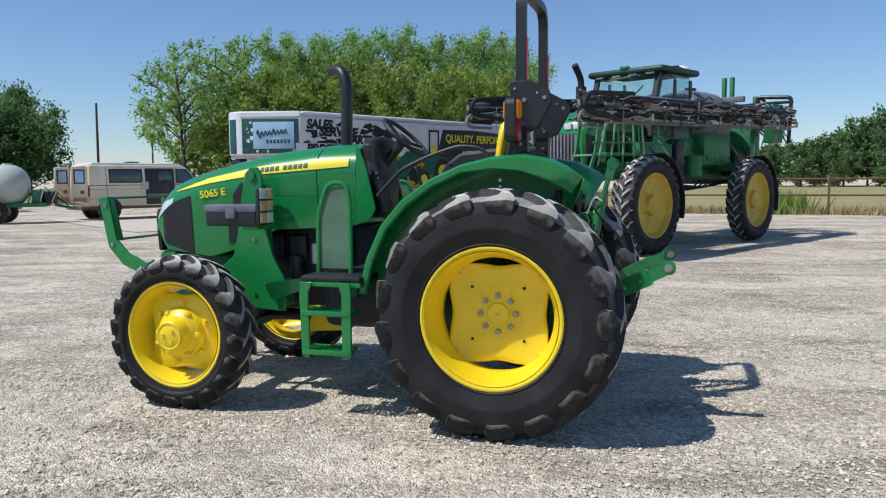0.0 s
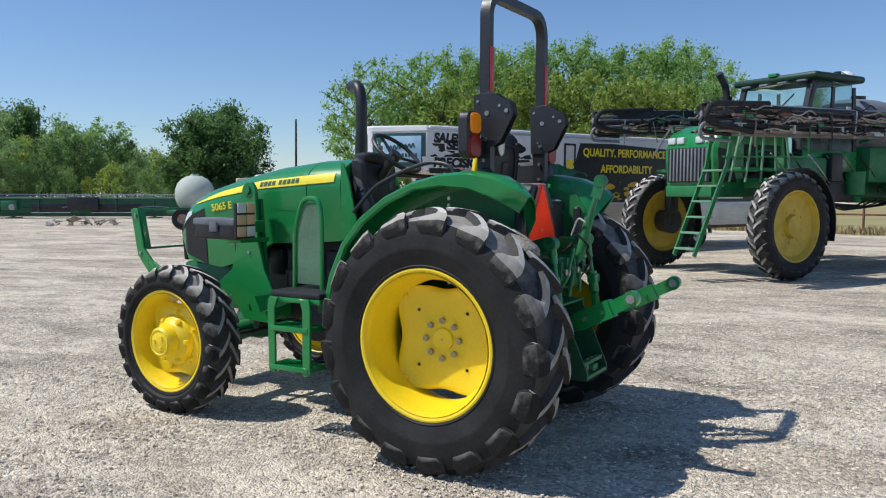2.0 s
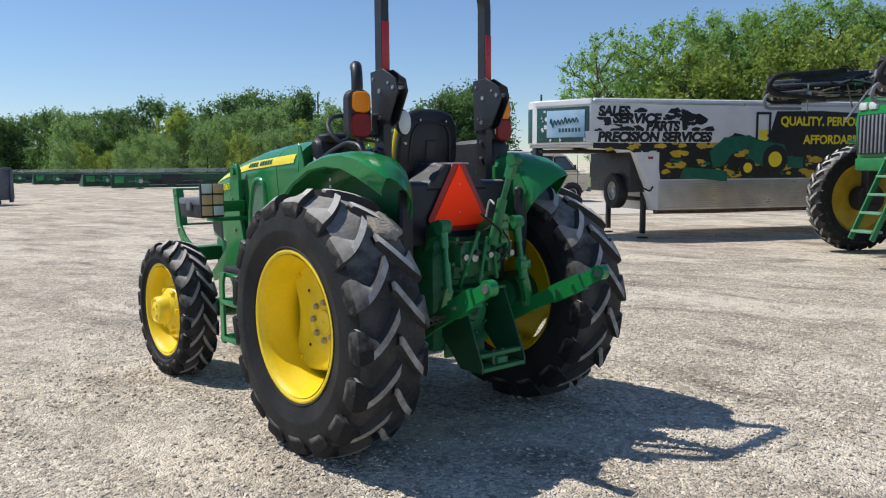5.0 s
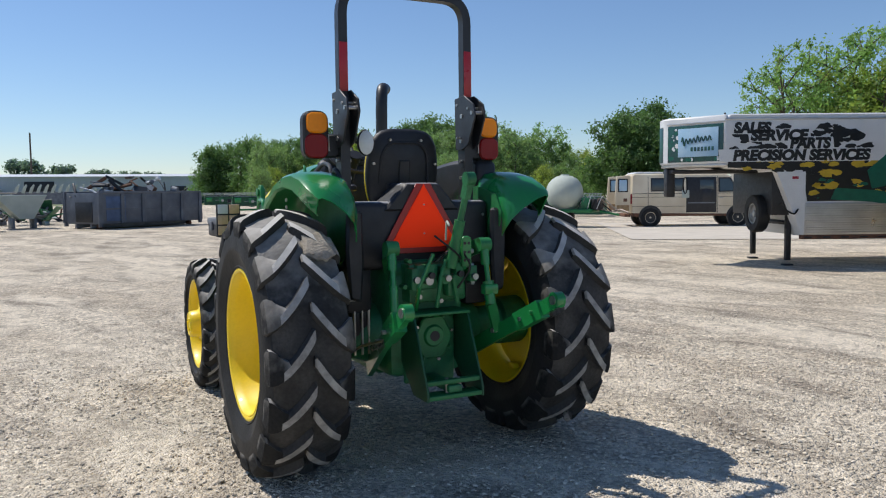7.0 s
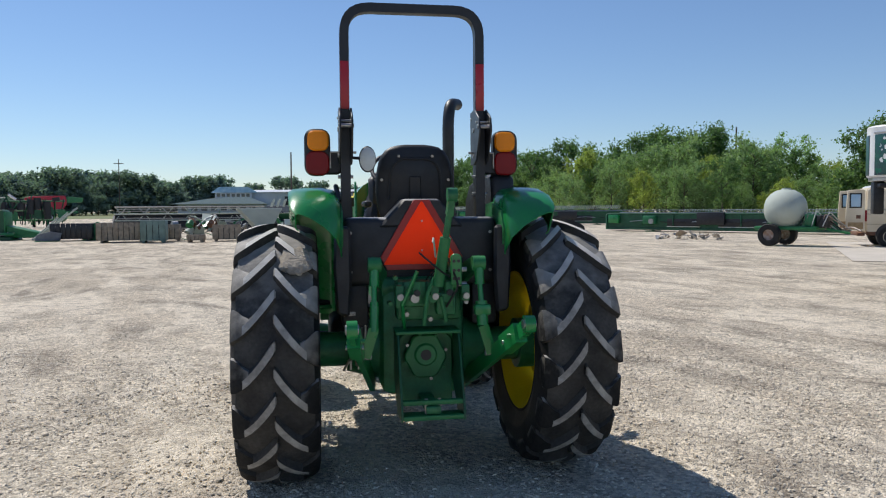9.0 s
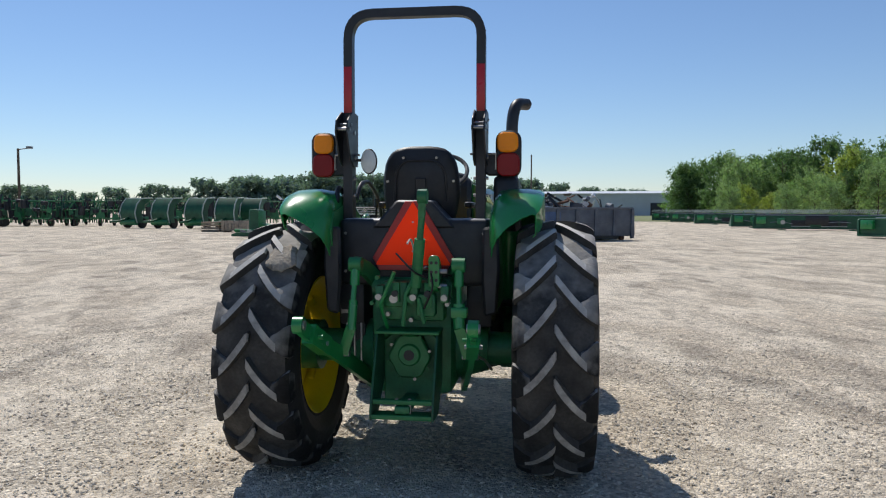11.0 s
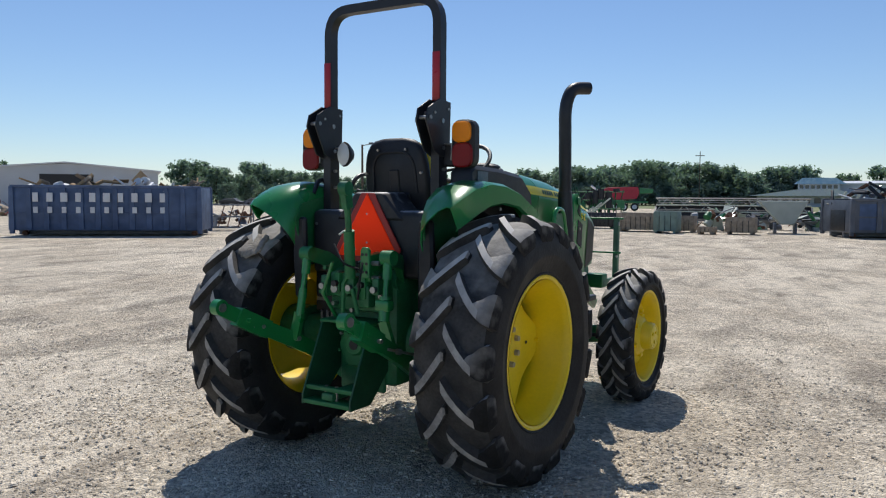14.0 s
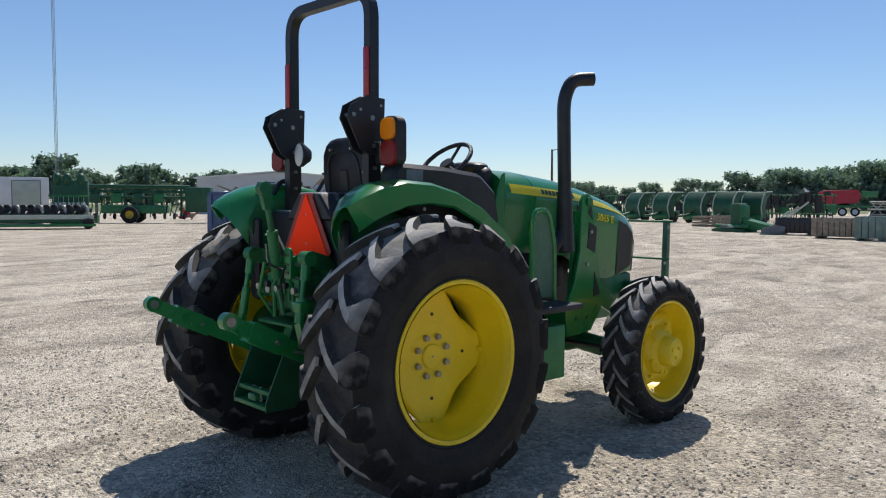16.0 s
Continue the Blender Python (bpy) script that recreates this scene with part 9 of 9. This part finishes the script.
grove(oak, [(-54.3, 84.1, 11.7, 49), (-50.0, 81.5, 9.9, 253), (-54.2, 79.5, 9.8, 344), (-107.0, 62.4, 9.2, 215), (-101.1, 65.2, 9.4, 197), (-97.2, 73.0, 10.5, 299), (-94.6, 78.4, 11.8, 14), (-92.9, 83.6, 12.8, 310), (-88.6, 85.6, 13.0, 83), (-88.4, 90.6, 10.8, 292), (-79.7, 87.7, 9.7, 293), (-77.0, 88.1, 7.6, 327), (-72.2, 96.5, 6.0, 34), (-119.7, 57.5, 8.6, 274), (-125.7, 70.0, 10.4, 149), (-118.5, 75.7, 9.5, 173)], "dark green trees")
grove(bush, [(-88.2, 65.0, 5.2, 77), (-81.9, 67.1, 5.0, 218), (-84.2, 76.5, 4.7, 60), (-74.4, 76.7, 4.6, 314), (-76.7, 84.7, 4.5, 193), (-72.3, 88.3, 4.6, 169), (-91.9, 61.8, 5.2, 142), (-67.9, 89.3, 4.2, 18), (-123.4, 56.6, 4.6, 70), (-127.0, 65.4, 5.3, 193), (-118.0, 68.5, 5.1, 266)], "bushes at the yard edge")
thicket = tree("tree", 7.0, 3.1, 37, 9000, 0.13, leafy("hedgerow_leaves", (0.30, 0.40, 0.19), (0.18, 0.265, 0.13)), 0.03, 0.0, "leafy green tree in the dense hedgerow", 22)
hr = random.Random(77)
row = []
for k in range(42):
    a = radians(152 - 27 * (k + 0.5 * hr.random()) / 42)
    d, hgt = (112 + hr.uniform(-4, 4), hr.uniform(6.8, 10.8)) if k % 2 else (101 + hr.uniform(-5, 5), hr.uniform(3.8, 7.2))
    row.append((2 + d * math.cos(a), 1 + d * math.sin(a), hgt * (1.0 if k < 30 else 0.8), hr.uniform(0, 360)))
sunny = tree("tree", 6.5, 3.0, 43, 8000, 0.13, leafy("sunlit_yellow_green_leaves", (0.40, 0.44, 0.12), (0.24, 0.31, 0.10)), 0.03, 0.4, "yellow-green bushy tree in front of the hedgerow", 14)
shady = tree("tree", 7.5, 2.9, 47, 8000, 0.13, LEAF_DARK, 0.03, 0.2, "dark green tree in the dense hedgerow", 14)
grove(thicket, [p for k, p in enumerate(row) if k % 7 not in (2, 4, 5)], "trees in the hedgerow", 0.9)
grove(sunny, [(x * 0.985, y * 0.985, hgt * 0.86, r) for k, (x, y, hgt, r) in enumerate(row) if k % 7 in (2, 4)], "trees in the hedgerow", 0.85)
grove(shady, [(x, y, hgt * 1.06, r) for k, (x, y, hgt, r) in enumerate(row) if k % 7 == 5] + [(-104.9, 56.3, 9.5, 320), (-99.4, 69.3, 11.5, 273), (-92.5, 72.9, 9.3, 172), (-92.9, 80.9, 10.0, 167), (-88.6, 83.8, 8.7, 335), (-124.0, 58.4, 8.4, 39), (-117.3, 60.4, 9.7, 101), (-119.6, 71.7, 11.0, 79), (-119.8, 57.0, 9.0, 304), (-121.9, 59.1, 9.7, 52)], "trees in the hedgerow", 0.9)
far_spots = []
far_spots += [(-207.1, -148.1, 11.0, 180), (-217.3, -148.1, 9.9, 180), (-218.9, -142.6, 10.6, 142), (-225.4, -138.3, 12.9, 11), (-226.2, -130.2, 13.4, 346), (-217.9, -117.2, 9.9, 189), (-226.2, -113.3, 9.1, 233)]
far_spots += [(-230.6, -107.1, 9.7, 307), (-234.3, -100.3, 8.7, 186), (-233.7, -93.4, 9.0, 189), (-250.4, -94.0, 7.6, 135), (-241.4, -81.2, 7.0, 193), (-250.9, -13.4, 11.8, 13), (-272.1, -3.0, 13.2, 350), (-266.7, 6.9, 11.6, 158), (-260.9, 14.5, 12.2, 334), (-267.5, 26.2, 10.5, 122), (-319.1, 43.6, 12.2, 347), (-320.4, 57.2, 12.6, 357), (-308.3, 68.1, 13.1, 307), (-312.2, 81.7, 13.7, 170), (-319.2, 96.4, 13.4, 114), (-309.6, 104.2, 11.8, 86), (-296.4, 110.0, 8.8, 332), (-317.3, 27.7, 11.1, 291)]
far_spots += [(-302.9, 124.3, 8.0, 115), (-241.2, -20.9, 12.9, 17), (-236.4, -11.4, 13.1, 97), (-232.1, -3.5, 11.5, 294), (-229.4, 4.4, 11.9, 142), (-232.6, 11.8, 12.0, 328), (-226.8, 18.2, 9.2, 317), (-231.9, 25.6, 10.1, 66), (-232.8, 32.1, 11.5, 265), (-239.8, 40.4, 10.5, 138), (-231.6, 46.7, 10.7, 324), (-229.1, 53.8, 11.6, 214), (-102.9, -198.3, 11.3, 18), (-111.6, -201.9, 12.5, 79), (-109.2, -186.1, 12.4, 244), (-122.6, -196.0, 10.9, 318), (-127.1, -194.2, 8.8, 222), (-129.1, -182.2, 10.5, 113)]
far_spots += [(-125.5, -171.4, 12.8, 233), (-138.5, -182.5, 11.7, 339), (-145.2, -175.0, 9.0, 147), (-147.5, -167.5, 12.5, 116), (-155.1, -169.5, 9.2, 301), (-217.8, -85.5, 8.8, 61), (-216.9, -78.8, 6.6, 23), (-205.9, -62.3, 7.1, 355), (-218.2, -55.8, 7.8, 101), (-227.7, -51.2, 7.5, 220), (-222.9, -43.1, 10.8, 6), (-222.1, -37.0, 10.3, 61), (-217.0, -29.7, 12.4, 153), (-219.2, -24.6, 10.3, 10), (-225.8, -20.0, 9.9, 211), (-216.7, -13.8, 10.4, 313), (-218.3, -9.0, 11.1, 64), (-223.2, -30.0, 11.6, 276)]
far_spots += [(-229.1, -22.0, 10.5, 31), (-227.2, -14.7, 10.3, 101), (-223.0, -6.6, 12.0, 61), (-224.4, 1.8, 11.0, 140), (-240.3, 9.9, 10.5, 65), (-238.1, 15.2, 11.4, 3), (-230.6, 22.4, 9.2, 292), (-237.8, 31.9, 10.6, 25), (-159.7, -116.1, 10.0, 127), (-156.6, -105.4, 8.0, 269), (-164.2, -102.2, 8.3, 26), (-170.1, -90.8, 8.7, 0)]
hedge = tree("tree", 7.0, 3.0, 27, 6500, 0.185, LEAF_DARK, 0.03, 0.3, "hazy green tree at the field edge", 16)
grove(hedge, [(31.2, 103.3, 5.8, 10), (33.2, 102.7, 5.0, 80), (35.1, 102.1, 5.3, 150), (36.9, 103.4, 5.6, 230), (38.7, 100.8, 5.6, 300), (40.5, 101.1, 6.3, 40), (42.2, 99.4, 5.6, 120), (43.9, 100.7, 7.0, 200), (45.5, 97.9, 8.0, 270), (47.1, 98.2, 9.0, 350), (48.7, 96.4, 9.0, 60), (50.7, 97.4, 9.2, 140), (53.0, 95.0, 9.0, 210), (30.0, 108.0, 5.2, 33), (37.0, 96.0, 3.6, 70), (41.5, 95.0, 3.9, 160), (46.0, 93.0, 4.2, 250)], "trees at the field edge", 0.95)
fr = random.Random(8)
HALL = pose(-226.4, 68.6, 0, 0, 0, 68.9).inverted()


def clear_of_hall(x, y):
    """True where a tree stands outside the warehouse."""
    p = HALL @ Vector((x, y, 0))
    return abs(p.x) > 33 or abs(p.y) > 21


far_spots = [(x, y, h * fr.uniform(0.78, 1.08), r) for x, y, h, r in far_spots]
far_spots += [(x * 0.97 + fr.uniform(-4, 4), y * 0.97 + fr.uniform(-4, 4), h * fr.uniform(0.42, 0.62), fr.uniform(0, 360)) for x, y, h, r in far_spots[::2]]
far_spots = [p for p in far_spots if clear_of_hall(p[0], p[1])]
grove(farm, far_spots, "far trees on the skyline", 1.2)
